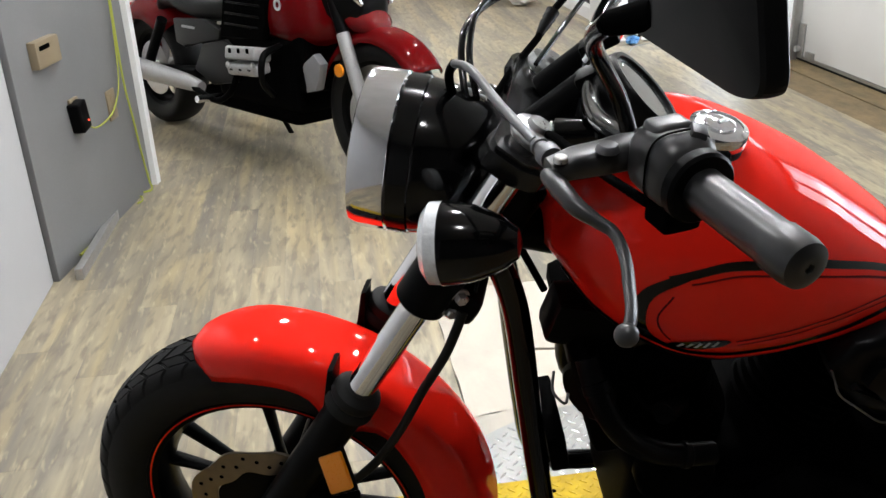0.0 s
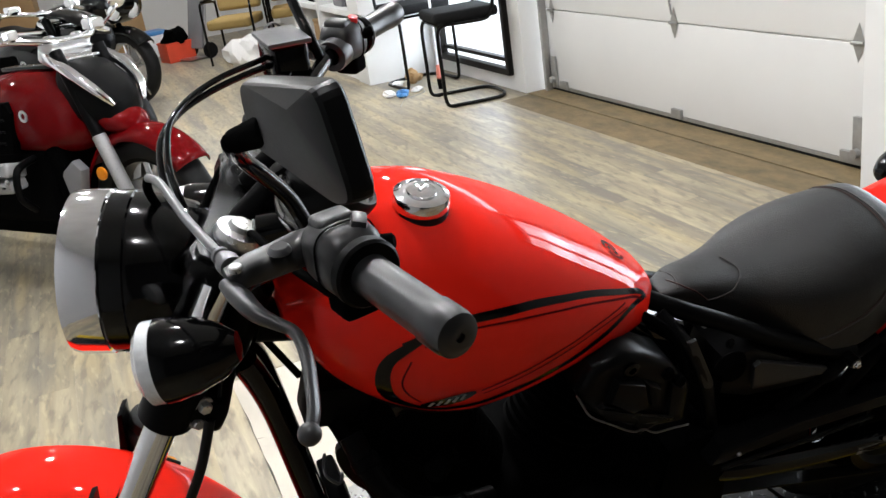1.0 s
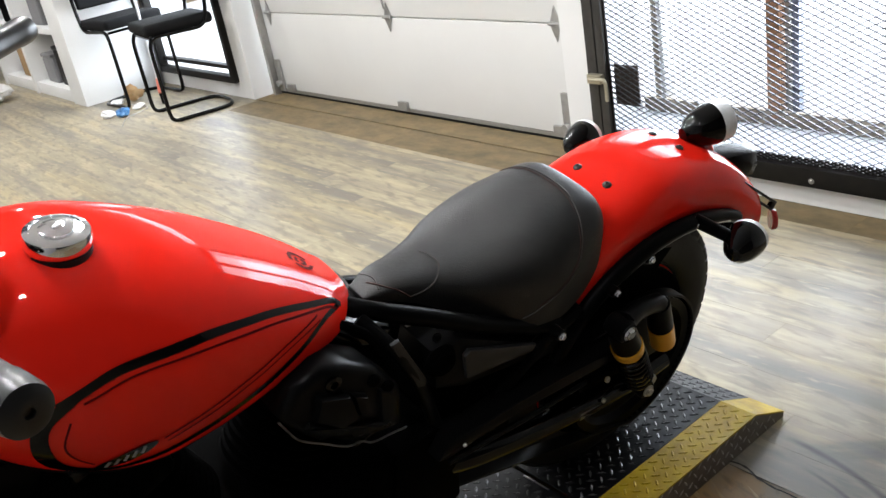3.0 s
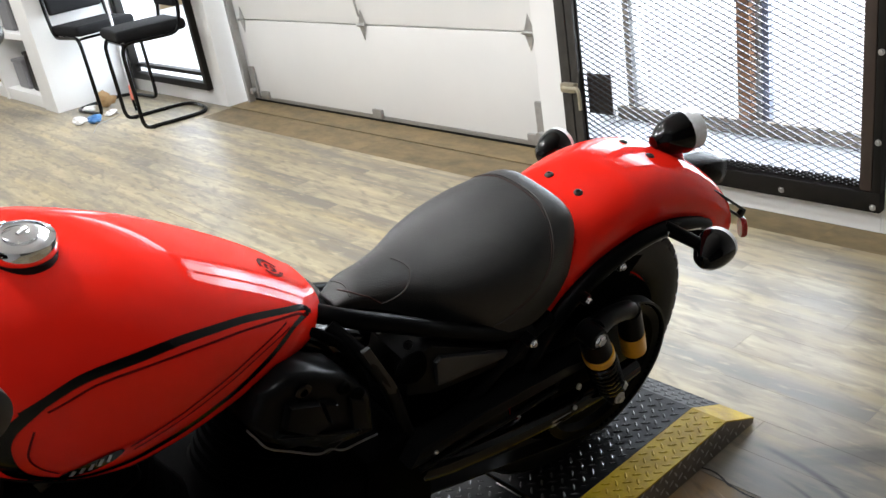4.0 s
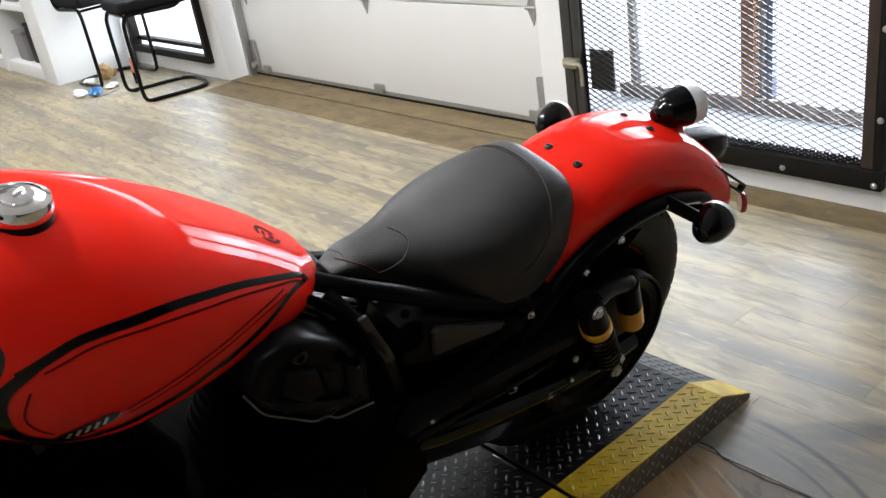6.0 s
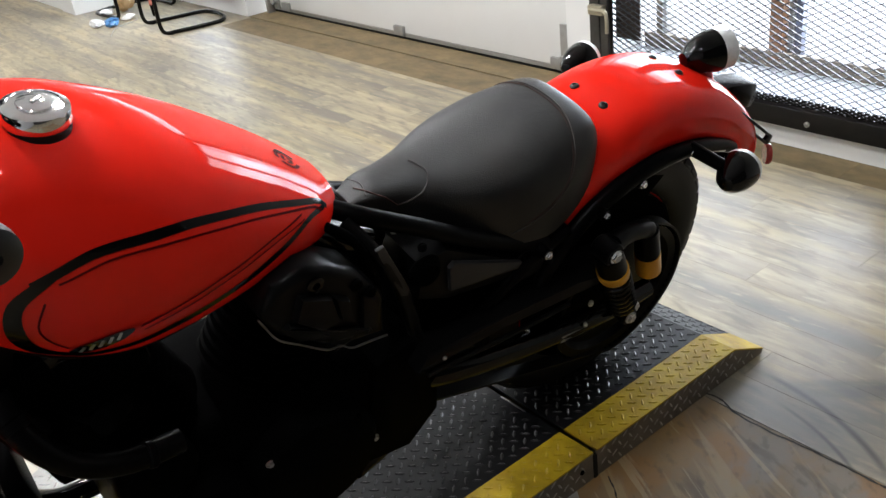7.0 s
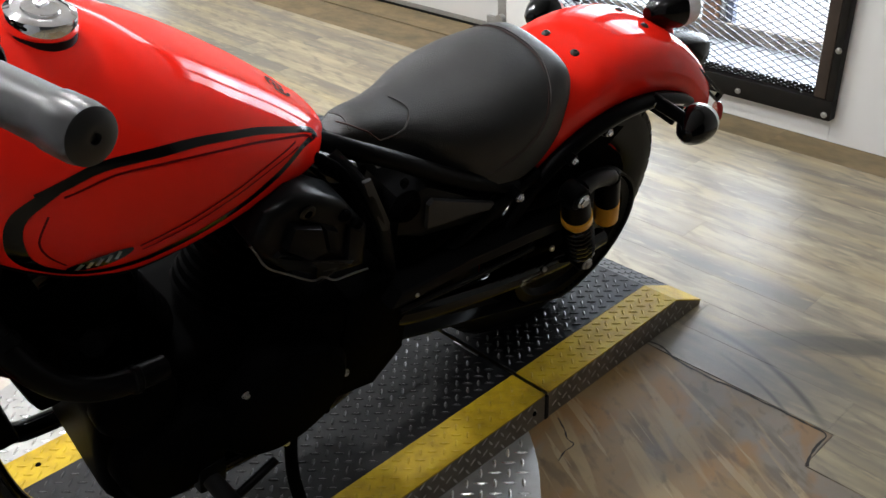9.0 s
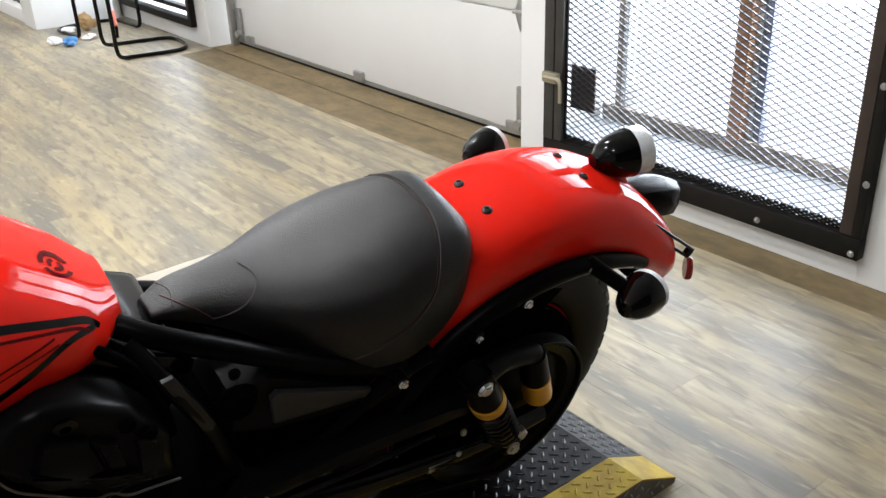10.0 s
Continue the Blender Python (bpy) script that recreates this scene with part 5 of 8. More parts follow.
def seat_point(x, u, off=0.0):
    """u from -1 (left edge) over 0 (ridge) to 1 (right edge)."""
    t, w, b = seat_dims(x)
    a = abs(u)
    dish = 0.004 * math.exp(-((x - 1.30) / 0.10) ** 2) * math.cos(min(a, 1) * math.pi)
    y = math.copysign(w * math.sin(min(1, a * 1.02) * math.pi / 2) ** 0.86, u)
    z = b + (t - b) * (1 - a ** 2.35) ** 0.62 - dish * (1 - a)
    n = Vector((0, y / w * 0.8, 0.6)).normalized() * off
    return Vector((x, y, z)) + n


sx = [SX[0] + (SX[-1] - SX[0]) * (0.5 - 0.5 * math.cos(math.pi * i / 44)) for i in range(45)]
seat = part("seat", loft(bmesh.new(), [[seat_point(x, -1 + 2 * k / 40) for k in range(41)] for x in sx], caps=True, closed=True), LEATHER, moto, "black leather solo seat with stitching", angle=65)
part("seat_base", loft(bmesh.new(), [[Vector((p.x, p.y * f, p.z - dz)) for p in [seat_point(x, u) for u in (-1, -0.985, 0.985, 1)]] for x in sx[3:-3] for f, dz in ((0.97, 0.006),)], caps=True), MATT, seat)


def seam(pts, r, material, name):
    line = [seat_point(x, u, 0.0005) for x, u in pts]
    return part(name, tube(bmesh.new(), line, r, 6, 5), material, seat)


seam([(1.436, 0.55), (1.448, 0.37), (1.456, 0.17), (1.456, -0.07), (1.446, -0.3), (1.426, -0.59), (1.406, -0.8), (1.366, -0.89), (1.316, -0.95), (1.285, -0.985)], 0.0016, GREY_THREAD, "rear_seam")
seam([(1.430, 0.55), (1.442, 0.37), (1.450, 0.17), (1.450, -0.07), (1.440, -0.3), (1.420, -0.59), (1.400, -0.79), (1.360, -0.88), (1.312, -0.94)], 0.0007, STITCH, "rear_stitch")
seam([(1.180, 0.10), (1.188, -0.02), (1.186, -0.19), (1.160, -0.55), (1.136, -0.80), (1.116, -0.93)], 0.0016, GREY_THREAD, "front_seam")
seam([(1.066, 0.0), (1.076, -0.30), (1.086, -0.55), (1.098, -0.72), (1.116, -0.93)], 0.0012, STITCH, "nose_seam")
seam([(1.070, 0.5), (1.078, 0.0), (1.072, -0.5)], 0.0012, GREY_THREAD, "nose_piping")

# ---- rear fender ----
def fender_point(deg, u, grow=0.0):
    th = radians(deg)
    tail = max(0, (deg - 42) / 24)
    hw = 0.118 - 0.030 * min(1, tail) ** 2
    R = 0.443 + grow - 0.004 * abs(deg) / 40
    a = abs(u)
    y = math.copysign((hw + grow * 0.5) * math.sin(min(1, a) * math.pi / 2) ** 0.92, u)
    r = R - (0.102 - 0.045 * min(1, tail)) * (1 - (1 - a ** 2.3) ** 0.62)
    return Vector((RC.x + r * math.sin(th), y, RC.z + r * math.cos(th)))


degs = [-46 + (64 + 46) * i / 44 for i in range(45)]
rf = part("rear_fender", loft(bmesh.new(), [[fender_point(d, -1 + 2 * k / 32) for k in range(33)] for d in degs], caps=False, closed=False), RED, moto, "glossy red bobbed rear fender", angle=60)
solidify(rf, 0.004)
for d, y in ((-13.1, 0.037), (-13.1, -0.037), (14.0, 0.037), (14.0, -0.030)):
    u = math.copysign(2 / math.pi * math.asin((abs(y) / 0.118) ** (1 / 0.92)), y)
    q, q2 = fender_point(d, u), fender_point(d, u, 0.02)
    bm = lathe(bmesh.new(), [(0, 0), (0.0085, 0), (0.0085, 0.003), (0.006, 0.0055), (0.0035, 0.006), (0.003, 0.004), (0, 0.004)], aim(q, q2), 18, cap=False)
    part("fender_bolt", bm, BRONZE, rf, "dark bronze button bolt")
for side in (-1, 1):
    rail = [Vector((RC.x + (0.335 + 0.006 * k) * math.sin(radians(d)), side * (0.126 + 0.006 * (k < 2)), RC.z + (0.338) * math.cos(radians(d)) - 0.002)) for k, d in enumerate((-68, -52, -36, -20, -4, 12, 26, 34))]
    bm = tube(bmesh.new(), rail, [0.010, 0.015, 0.018, 0.019, 0.018, 0.016, 0.014, 0.012], 12, 6, flat=1.0)
    fr = part("fender_rail", bm, SATIN, moto, "black fender rail")
    part("rail_edge", box((0.085, 0.008, 0.010), (1.795, side * 0.135, 0.632), 0.003, (0, 20, 0)), STEEL, fr, "bright rail tip")
    for bx, bz, by in ((1.35, 0.597, 0.166), (1.488, 0.617, 0.160), (1.590, 0.636, 0.146), (1.72, 0.655, 0.140)):
        part("rail_spacer", rod(bmesh.new(), (bx, side * 0.115, bz), (bx, side * (by - 0.004), bz), 0.011, seg=14), SATIN, fr)
        bolt(fr, (bx, side * (by - 0.004), bz), (0, side, 0), 0.0062, 0.007, CHROME)
for side in (-1, 1):
    signal(moto, (1.776, side * 0.207, 0.627) if side < 0 else (1.776, 0.226, 0.645), (1, 0.28, -0.04), None, (1.722, side * 0.125, 0.660), 0.84)
# tail lamp, plate light and bracket
tl = empty_part("tail_light", moto)
mm = aim((1.882, -0.006, 0.753), Vector((1.882, -0.006, 0.753)) + Vector((0.954, -0.21, 0.15))) @ Matrix.Scale(0.92, 4)
part("lamp_shell", lathe(bmesh.new(), [(0, -0.066), (0.015, -0.064), (0.017, -0.056), (0.028, -0.047), (0.038, -0.030), (0.044, -0.008), (0.047, 0.010), (0.047, 0.014)], mm, 36, cap=False), GLOSS, tl, "gloss black bullet tail lamp")
part("lamp_lens", lathe(bmesh.new(), [(0.046, 0.013), (0.0475, 0.015), (0.0465, 0.042), (0.043, 0.047), (0.02, 0.050), (0, 0.050)], mm, 36, cap=False), CLEAR, tl, "clear white lens")
part("lamp_foot", rod(bmesh.new(), (1.872, 0.006, 0.675), (1.882, 0.01, 0.735), 0.050, 0.022, 24, 0.004), RED, tl, "red lamp foot")
bm = loft(bmesh.new(), [[Vector((x, y * s, z + dz)) for y, dz in ((-0.040, -0.028), (-0.046, 0.0), (-0.034, 0.028), (0, 0.036), (0.034, 0.028), (0.046, 0.0), (0.040, -0.028), (0, -0.036))] for x, s, z in ((1.93, 0.6, 0.630), (1.97, 0.82, 0.630), (2.03, 0.86, 0.618), (2.066, 0.68, 0.606), (2.076, 0.36, 0.600))])
pl = part("plate_lamp", bm, SMOKE, moto, "dark smoked lens behind the tail", angle=50)
part("lamp_mount", box((0.09, 0.09, 0.07), (1.955, -0.01, 0.575), 0.02, (0, 35, 0)), SATIN, pl)
A0, A1 = Vector((1.903, -0.100, 0.650)), Vector((2.054, -0.100, 0.538))
BM = aim(A0, A1)
LB = (A1 - A0).length
bm = bmesh.new()
for sg in (-1, 1):
    rbox(bm, (0.008, 0.006, LB), BM @ pose(0, sg * 0.0085, LB / 2), 0.002)
for zz in (0.012, LB - 0.010):
    rbox(bm, (0.008, 0.014, 0.024), BM @ pose(0, 0, zz), 0.002)
pb = part("plate_bracket", bm, SATIN, moto, "black slotted plate bracket")
part("bracket_arm", rod(bmesh.new(), (1.86, -0.06, 0.640), A0, 0.012, seg=12), SATIN, pb)
part("bracket_reflector", lathe(bmesh.new(), [(0, 0), (0.021, 0), (0.023, 0.003), (0.023, 0.009), (0.021, 0.012), (0, 0.012)], aim((2.046, -0.106, 0.508), (2.40, -0.40, 0.56)), 24, cap=False), RED_LENS, pb, "dark red round reflector")
part("fender_end", box((0.085, 0.05, 0.040), (1.905, -0.072, 0.602), 0.014, (0, 48, 14), 3), GLOSS, rf, "black piece under the fender tip")
part("license_holder", box((0.012, 0.17, 0.11), (1.985, 0.02, 0.52), 0.004, (0, 25, 0)), SATIN, moto)

# ---- frame ----
fm = empty_part("frame", moto)
part("backbone", tube(bmesh.new(), [(0.42, 0, 0.90), (0.60, 0, 0.84), (0.85, 0, 0.755), (1.00, 0, 0.715), (1.10, 0, 0.66)], 0.030, 14), SATIN, fm)
part("steering_head", rod(bmesh.new(), AX - AXIS * 0.02, AX + AXIS * 0.17, 0.034, seg=24, bev=0.004), SATIN, fm)
for side in (-1, 1):
    part("down_tube", tube(bmesh.new(), [(0.395, side * 0.030, 0.86), (0.418, side * 0.042, 0.78), (0.440, side * 0.055, 0.62), (0.462, side * 0.068, 0.46), (0.485, side * 0.082, 0.33), (0.53, side * 0.095, 0.255), (0.60, side * 0.105, 0.225), (0.80, side * 0.115, 0.205), (1.0, side * 0.115, 0.215), (1.13, side * 0.11, 0.30), (1.17, side * 0.10, 0.42)], 0.0185, 14), GLOSS, fm)
    wr, dr = (1.0, 0.0) if side < 0 else (0.62, 0.050)
    part("seat_rail", tube(bmesh.new(), [(0.985, side * 0.055 * wr, 0.785 - dr), (1.03, side * 0.090 * wr, 0.772 - dr), (1.10, side * 0.108 * wr, 0.737 - dr), (1.20, side * 0.119 * wr, 0.676 - dr), (1.30, side * 0.125 * wr, 0.622 - dr), (1.37, side * 0.128 * wr, 0.592 - dr)], 0.0150, 12), SATIN, fm)
    part("side_strut", tube(bmesh.new(), [(0.995, side * 0.085 * wr, 0.775 - 2 * dr), (1.022, side * 0.128 * wr, 0.735 - dr), (1.045, side * 0.133 * wr, 0.690), (1.075, side * 0.130, 0.620), (1.12, side * 0.12, 0.47)], 0.012, 10), COVER, fm)
    if side < 0:
        part("strut_plate", prism(bmesh.new(), [(1.012, 0.754), (1.026, 0.757), (1.076, 0.648), (1.072, 0.636), (1.060, 0.640)], side * 0.136, side * 0.144, 0.003, 2), STRUT, fm, "grey flat strut plate")
    part("rear_rail", tube(bmesh.new(), [(1.16, side * 0.11, 0.44), (1.25, side * 0.125, 0.50), (1.35, side * 0.13, 0.575), (1.42, side * 0.13, 0.60)], 0.015, 10), SATIN, fm)
bolt(fm, (1.068, -0.105, 0.742), (0.1, -1, 0.5), 0.005, 0.005)
bolt(fm, (1.11, -0.122, 0.700), (0.0, -1, 0.5), 0.006, 0.006, SATIN)
part("cross_plate", box((0.11, 0.09, 0.05), (1.03, -0.020, 0.692), 0.012, (0, 12, 0)), MATT, fm)

# ---- engine ----
en = empty_part("engine", moto)
part("crankcase", box((0.46, 0.26, 0.26), (0.83, 0, 0.37), 0.05, seg=4), CAST, en, "black engine case")
part("sump", box((0.36, 0.20, 0.10), (0.84, 0, 0.235), 0.03, seg=3), CAST, en)


def cylinder(cx, tilt):
    cy = empty_part("cylinder", en, pose(cx, 0, 0.47, 0, tilt, 0))
    part("barrel", rod(bmesh.new(), (0, 0, -0.02), (0, 0, 0.20), 0.062, seg=28), CAST, cy)
    for k in range(9):
        part("fin", rod(bmesh.new(), (0, 0, 0.02 + 0.019 * k), (0, 0, 0.0255 + 0.019 * k), 0.088, 0.086, 28, 0.001), CAST, cy)
    part("head", box((0.17, 0.20, 0.10), (0, 0, 0.235), 0.025, seg=3), CAST, cy)
    part("rocker_cover", box((0.15, 0.18, 0.05), (0, 0, 0.295), 0.022, seg=3), GLOSS, cy)


cylinder(0.70, -24)
cylinder(0.86, 26)
part("clutch_cover", lathe(bmesh.new(), [(0.125, 0), (0.122, 0.03), (0.110, 0.045), (0.06, 0.052), (0, 0.053)], pose(0.89, -0.125, 0.36, 90, 0, 0), 36, cap=False), CAST, en, "black round engine cover")
part("stator_cover", lathe(bmesh.new(), [(0.095, 0), (0.092, 0.035), (0.082, 0.048), (0.04, 0.054), (0, 0.055)], pose(0.70, -0.125, 0.37, 90, 0, 0), 36, cap=False), CAST, en)
for k in range(8):
    a = 2 * math.pi * k / 8
    bolt(en, (0.89 + 0.112 * math.cos(a), -0.165, 0.36 + 0.112 * math.sin(a)), (0, -1, 0), 0.0055, 0.006, STEEL if k % 3 == 0 else MATT)
# rear head cover with a bright lower edge
cvp = [(0.818, 0.748), (0.839, 0.706), (0.872, 0.676), (0.915, 0.640), (0.934, 0.636), (0.955, 0.620), (1.016, 0.609), (1.012, 0.690), (0.968, 0.755), (0.925, 0.785), (0.885, 0.800), (0.840, 0.79)]
cv = part("head_cover", prism(bmesh.new(), cvp, -0.168, -0.10, 0.016, 3), COVER, moto, "black faceted head cover")
for poly, y0 in (([(0.872, 0.766), (0.918, 0.744), (0.930, 0.694), (0.902, 0.690), (0.862, 0.728)], -0.184), ([(0.923, 0.740), (0.948, 0.722), (0.956, 0.676), (0.934, 0.690)], -0.181), ([(0.968, 0.720), (0.992, 0.700), (1.000, 0.640), (0.970, 0.650)], -0.178), ([(0.848, 0.715), (0.905, 0.672), (0.930, 0.660), (0.950, 0.640), (0.990, 0.632), (0.985, 0.645), (0.950, 0.662), (0.905, 0.686), (0.856, 0.724)], -0.176)):
    part("cover_facet", prism(bmesh.new(), poly, y0, -0.160, 0.008, 2), COVER, cv)
part("cover_edge", tube(bmesh.new(), [(0.814, -0.168, 0.752), (0.822, -0.170, 0.735), (0.839, -0.171, 0.702), (0.872, -0.171, 0.672), (0.913, -0.171, 0.637), (0.934, -0.171, 0.633), (0.955, -0.171, 0.616), (0.985, -0.171, 0.612), (1.017, -0.170, 0.606)], 0.0016, 8), GREY_METAL, cv, "bright cover edge")
part("cover_hole", lathe(bmesh.new(), [(0.006, 0), (0.012, 0), (0.013, 0.004), (0.010, 0.006), (0.006, 0.006), (0.006, 0)], aim((0.898, -0.168, 0.772), (0.898, -0.3, 0.772)), 20, cap=False), GLOSS, cv)
for bx, bz in ((0.962, 0.738), (0.985, 0.712)):
    part("cover_bolt", rod(bmesh.new(), (bx, -0.165, bz), (bx, -0.174, bz), 0.010, seg=14, bev=0.002), MATT, cv)
part("coolant_pipe", tube(bmesh.new(), [(0.945, -0.09, 0.80), (0.985, -0.12, 0.775), (1.01, -0.14, 0.715), (1.02, -0.14, 0.66)], 0.007, 10), MATT, moto)
part("side_cover", prism(bmesh.new(), [(1.10, 0.675), (1.15, 0.685), (1.31, 0.585), (1.30, 0.545), (1.16, 0.570), (1.10, 0.60)], -0.135, 0.035, 0.014, 2), COVER, moto, "black side cover")
part("side_panel", prism(bmesh.new(), [(1.150, 0.652), (1.160, 0.660), (1.310, 0.588), (1.300, 0.576), (1.156, 0.600)], -0.146, -0.134, 0.005, 2), STRUT, moto, "dull grey-black side panel")
part("key_lock", rod(bmesh.new(), (1.106, -0.13, 0.665), (1.106, -0.150, 0.665), 0.030, 0.026, 24, 0.006), MATT, moto)
part("radiator_box", box((0.09, 0.20, 0.24), (0.555, 0, 0.64), 0.02, (0, -14, 0)), MATT, moto)
part("horn", lathe(bmesh.new(), [(0, -0.02), (0.03, -0.018), (0.045, 0.0), (0.047, 0.012), (0.04, 0.018), (0, 0.016)], aim((0.525, -0.085, 0.66), (0.35, -0.2, 0.66)), 26, cap=False), SATIN, moto)
# belt guard, swing arm, pulley, shocks
for bx, by, bz, br in ((1.132, -0.172, 0.484, 0.004), (1.491, -0.165, 0.407, 0.0065), (1.497, -0.160, 0.341, 0.005)):
    part("bright_screw", lathe(bmesh.new(), [(0, 0), (br, 0), (br, 0.003), (br * 0.6, 0.005), (0, 0.005)], aim((bx, by, bz), (bx, by - 1, bz + 0.3)), 12, cap=False), STEEL, moto)
part("belt_guard", prism(bmesh.new(), [(1.08, 0.475), (1.10, 0.505), (1.26, 0.506), (1.44, 0.494), (1.56, 0.47), (1.56, 0.455), (1.40, 0.470), (1.26, 0.480), (1.11, 0.470)], -0.172, -0.120, 0.006, 2), COVER, moto, "black belt guard")
part("belt_guard_lip", tube(bmesh.new(), [(1.10, -0.172, 0.462), (1.27, -0.172, 0.452), (1.42, -0.172, 0.450)], 0.005, 8), COVER, moto)
for side in (-1, 1):
    sa = part("swing_arm", tube(bmesh.new(), [(1.12, side * 0.110, 0.385), (1.20, side * 0.125, 0.37), (1.40, side * 0.135, 0.335), (1.60, side * 0.140, 0.318), (1.70, side * 0.140, 0.318)], [0.026, 0.026, 0.024, 0.023, 0.020], 14, 6), GLOSS, moto, "black swing arm")
    part("axle_nut", rod(bmesh.new(), (RWC.x, side * 0.14, RWC.z), (RWC.x, side * 0.172, RWC.z), 0.014, seg=6, bev=0.002), STEEL, sa)
    if side < 0:
        part("warning_sticker", box((0.095, 0.0016, 0.016), (1.485, -0.159, 0.325), 0, (0, 6, 0)), SILVER_PRINT, sa, "pale printed sticker")
        bm = bmesh.new()
        for k in range(3):
            rbox(bm, (0.07, 0.001, 0.0016), pose(1.485, -0.1602, 0.330 - 0.005 * k, 0, 6, 0), 0)
        part("sticker_text", bm, MATT, sa)
    # shock absorber
    sh = empty_part("shock_absorber", moto)
    a, b = Vector((1.462, side * 0.195, 0.580)), Vector((1.592, side * 0.175, 0.335))
    d = (b - a).normalized()
    L = (b - a).length
    part("shock_rod", rod(bmesh.new(), a, b, 0.012, seg=14), STEEL, sh)
    part("top_eye", rod(bmesh.new(), a + Vector((0, -0.022 * side, 0)), a + Vector((0, 0.020 * side, 0)), 0.022, seg=20, bev=0.003), SATIN, sh)
    part("upper_cap", rod(bmesh.new(), a + d * 0.01, a + d * 0.075, 0.026, 0.028, 24, 0.004), SATIN, sh)
    part("gold_collar", rod(bmesh.new(), a + d * 0.073, a + d * 0.098, 0.0300, 0.0300, 28, 0.003), GOLD, sh, "gold spring collar")
    coil = [aim(a, b) @ Vector((0.0265 * math.cos(t), 0.0265 * math.sin(t), 0.105 + (L - 0.150) * t / (2 * math.pi * 7))) for t in [2 * math.pi * 7 * i / 84 for i in range(85)]]
    part("spring", tube(bmesh.new(), coil, 0.0055, 8, 1), GLOSS, sh, "black coil spring")
    part("bottom_eye", rod(bmesh.new(), b + Vector((0, -0.018 * side, 0)), b + Vector((0, 0.018 * side, 0)), 0.020, seg=20, bev=0.003), SATIN, sh)
    bolt(sh, a + Vector((0, 0.020 * side, 0)), (0, side, 0), 0.0105, 0.009, CHROME)
    bolt(sh, b + Vector((0, 0.018 * side, 0)), (0, side, 0), 0.010, 0.008)
    c0, c1 = Vector((1.606, side * 0.165, 0.535)), Vector((1.668, side * 0.160, 0.375))
    dd = (c1 - c0).normalized()
    part("reservoir_arm", tube(bmesh.new(), [a + Vector((0.01, 0, 0.006)), (1.52, side * 0.182, 0.578), (1.585, side * 0.170, 0.553), c0], [0.020, 0.018, 0.018, 0.022], 12), SATIN, sh)
    part("reservoir_cap", rod(bmesh.new(), c0 - dd * 0.01, c0 + dd * 0.075, 0.0235, 0.025, 24, 0.004), SATIN, sh)
    part("reservoir", rod(bmesh.new(), c0 + dd * 0.068, c0 + dd * 0.138, 0.0255, 0.0255, 28, 0.006), GOLD, sh, "gold shock reservoir")
WR = wheel_axis((RWC.x, -0.112, RWC.z))
part("belt_pulley", lathe(bmesh.new(), [(0.03, 0), (0.120, -0.004), (0.140, -0.010), (0.150, 0.004), (0.168, 0.008), (0.170, -0.016), (0.160, -0.018), (0.03, -0.01)], WR, 60, cap=False), SATIN, rw, "black belt pulley")
bm = bmesh.new()
for i in range(70):
    a = 2 * math.pi * i / 70
    rbox(bm, (0.005, 0.006, 0.024), WR @ Matrix.Rotation(a, 4, "Z") @ pose(0.171, 0, -0.002), 0)
part("pulley_teeth", bm, MATT, rw)
bm = bmesh.new()
belt = [[(RWC.x + r * math.cos(radians(g)), RWC.z + r * math.sin(radians(g))) for g in range(-85, 96, 6)] + [(1.05, 0.40 + (r - 0.12)), (1.05 - (r - 0.12), 0.40), (1.05, 0.40 - (r - 0.12))] for r in (0.179, 0.174)]
loft(bm, [[Vector((p[0], y, p[1])) for p in belt[k]] for y, k in ((-0.127, 0), (-0.099, 0), (-0.099, 1), (-0.127, 1), (-0.127, 0))], caps=False)
part("drive_belt", bm, RUBBER, moto, "black toothed drive belt")
# flap added, and guard widened, to block bright gaps through the wheel
part("guard_flap", loft(bmesh.new(), [[(RWC.x + r * math.cos(radians(g)), y, RWC.z + r * math.sin(radians(g))) for r, y in ((0.19, -0.068), (0.23, -0.074), (0.262, -0.080))] for g in range(66, 131, 8)], caps=False, closed=False), MATT, rw)
part("wheel_guard", loft(bmesh.new(), [[(RWC.x + r * math.cos(radians(g)), -0.066, RWC.z + r * math.sin(radians(g))) for r in (0.05, 0.10, 0.16, 0.206)] for g in range(0, 361, 10)], caps=False, closed=False), MATT, rw)
# inner fender, battery box, exhaust on the far side, pegs, stand
part("battery_box", box((0.22, 0.17, 0.24), (1.22, 0, 0.54), 0.02), MATT, moto)
part("inner_fender", loft(bmesh.new(), [[(RC.x + 0.352 * math.sin(radians(g)), y, RC.z + 0.352 * math.cos(radians(g))) for y in (-0.09, -0.05, 0, 0.05, 0.09)] for g in range(-95, 50, 6)], caps=False, closed=False), MATT, moto)
part("exhaust_pipe", tube(bmesh.new(), [(0.62, 0.10, 0.62), (0.56, 0.16, 0.52), (0.60, 0.19, 0.36), (0.80, 0.20, 0.26), (1.10, 0.20, 0.25)], 0.022, 14), SATIN, moto)
part("muffler", tube(bmesh.new(), [(1.08, 0.20, 0.25), (1.20, 0.205, 0.26), (1.50, 0.21, 0.28), (1.78, 0.215, 0.30)], [0.026, 0.044, 0.046, 0.040], 22), SATIN, moto, "black muffler")
for side in (-1, 1):
    pg = part("foot_peg", rod(bmesh.new(), (0.74, side * 0.16, 0.285), (0.75, side * 0.285, 0.29), 0.015, seg=16, bev=0.003), RUBBER, moto, "black rubber foot peg")
    part("peg_bracket", box((0.05, 0.06, 0.07), (0.745, side * 0.15, 0.29), 0.01), SATIN, pg)
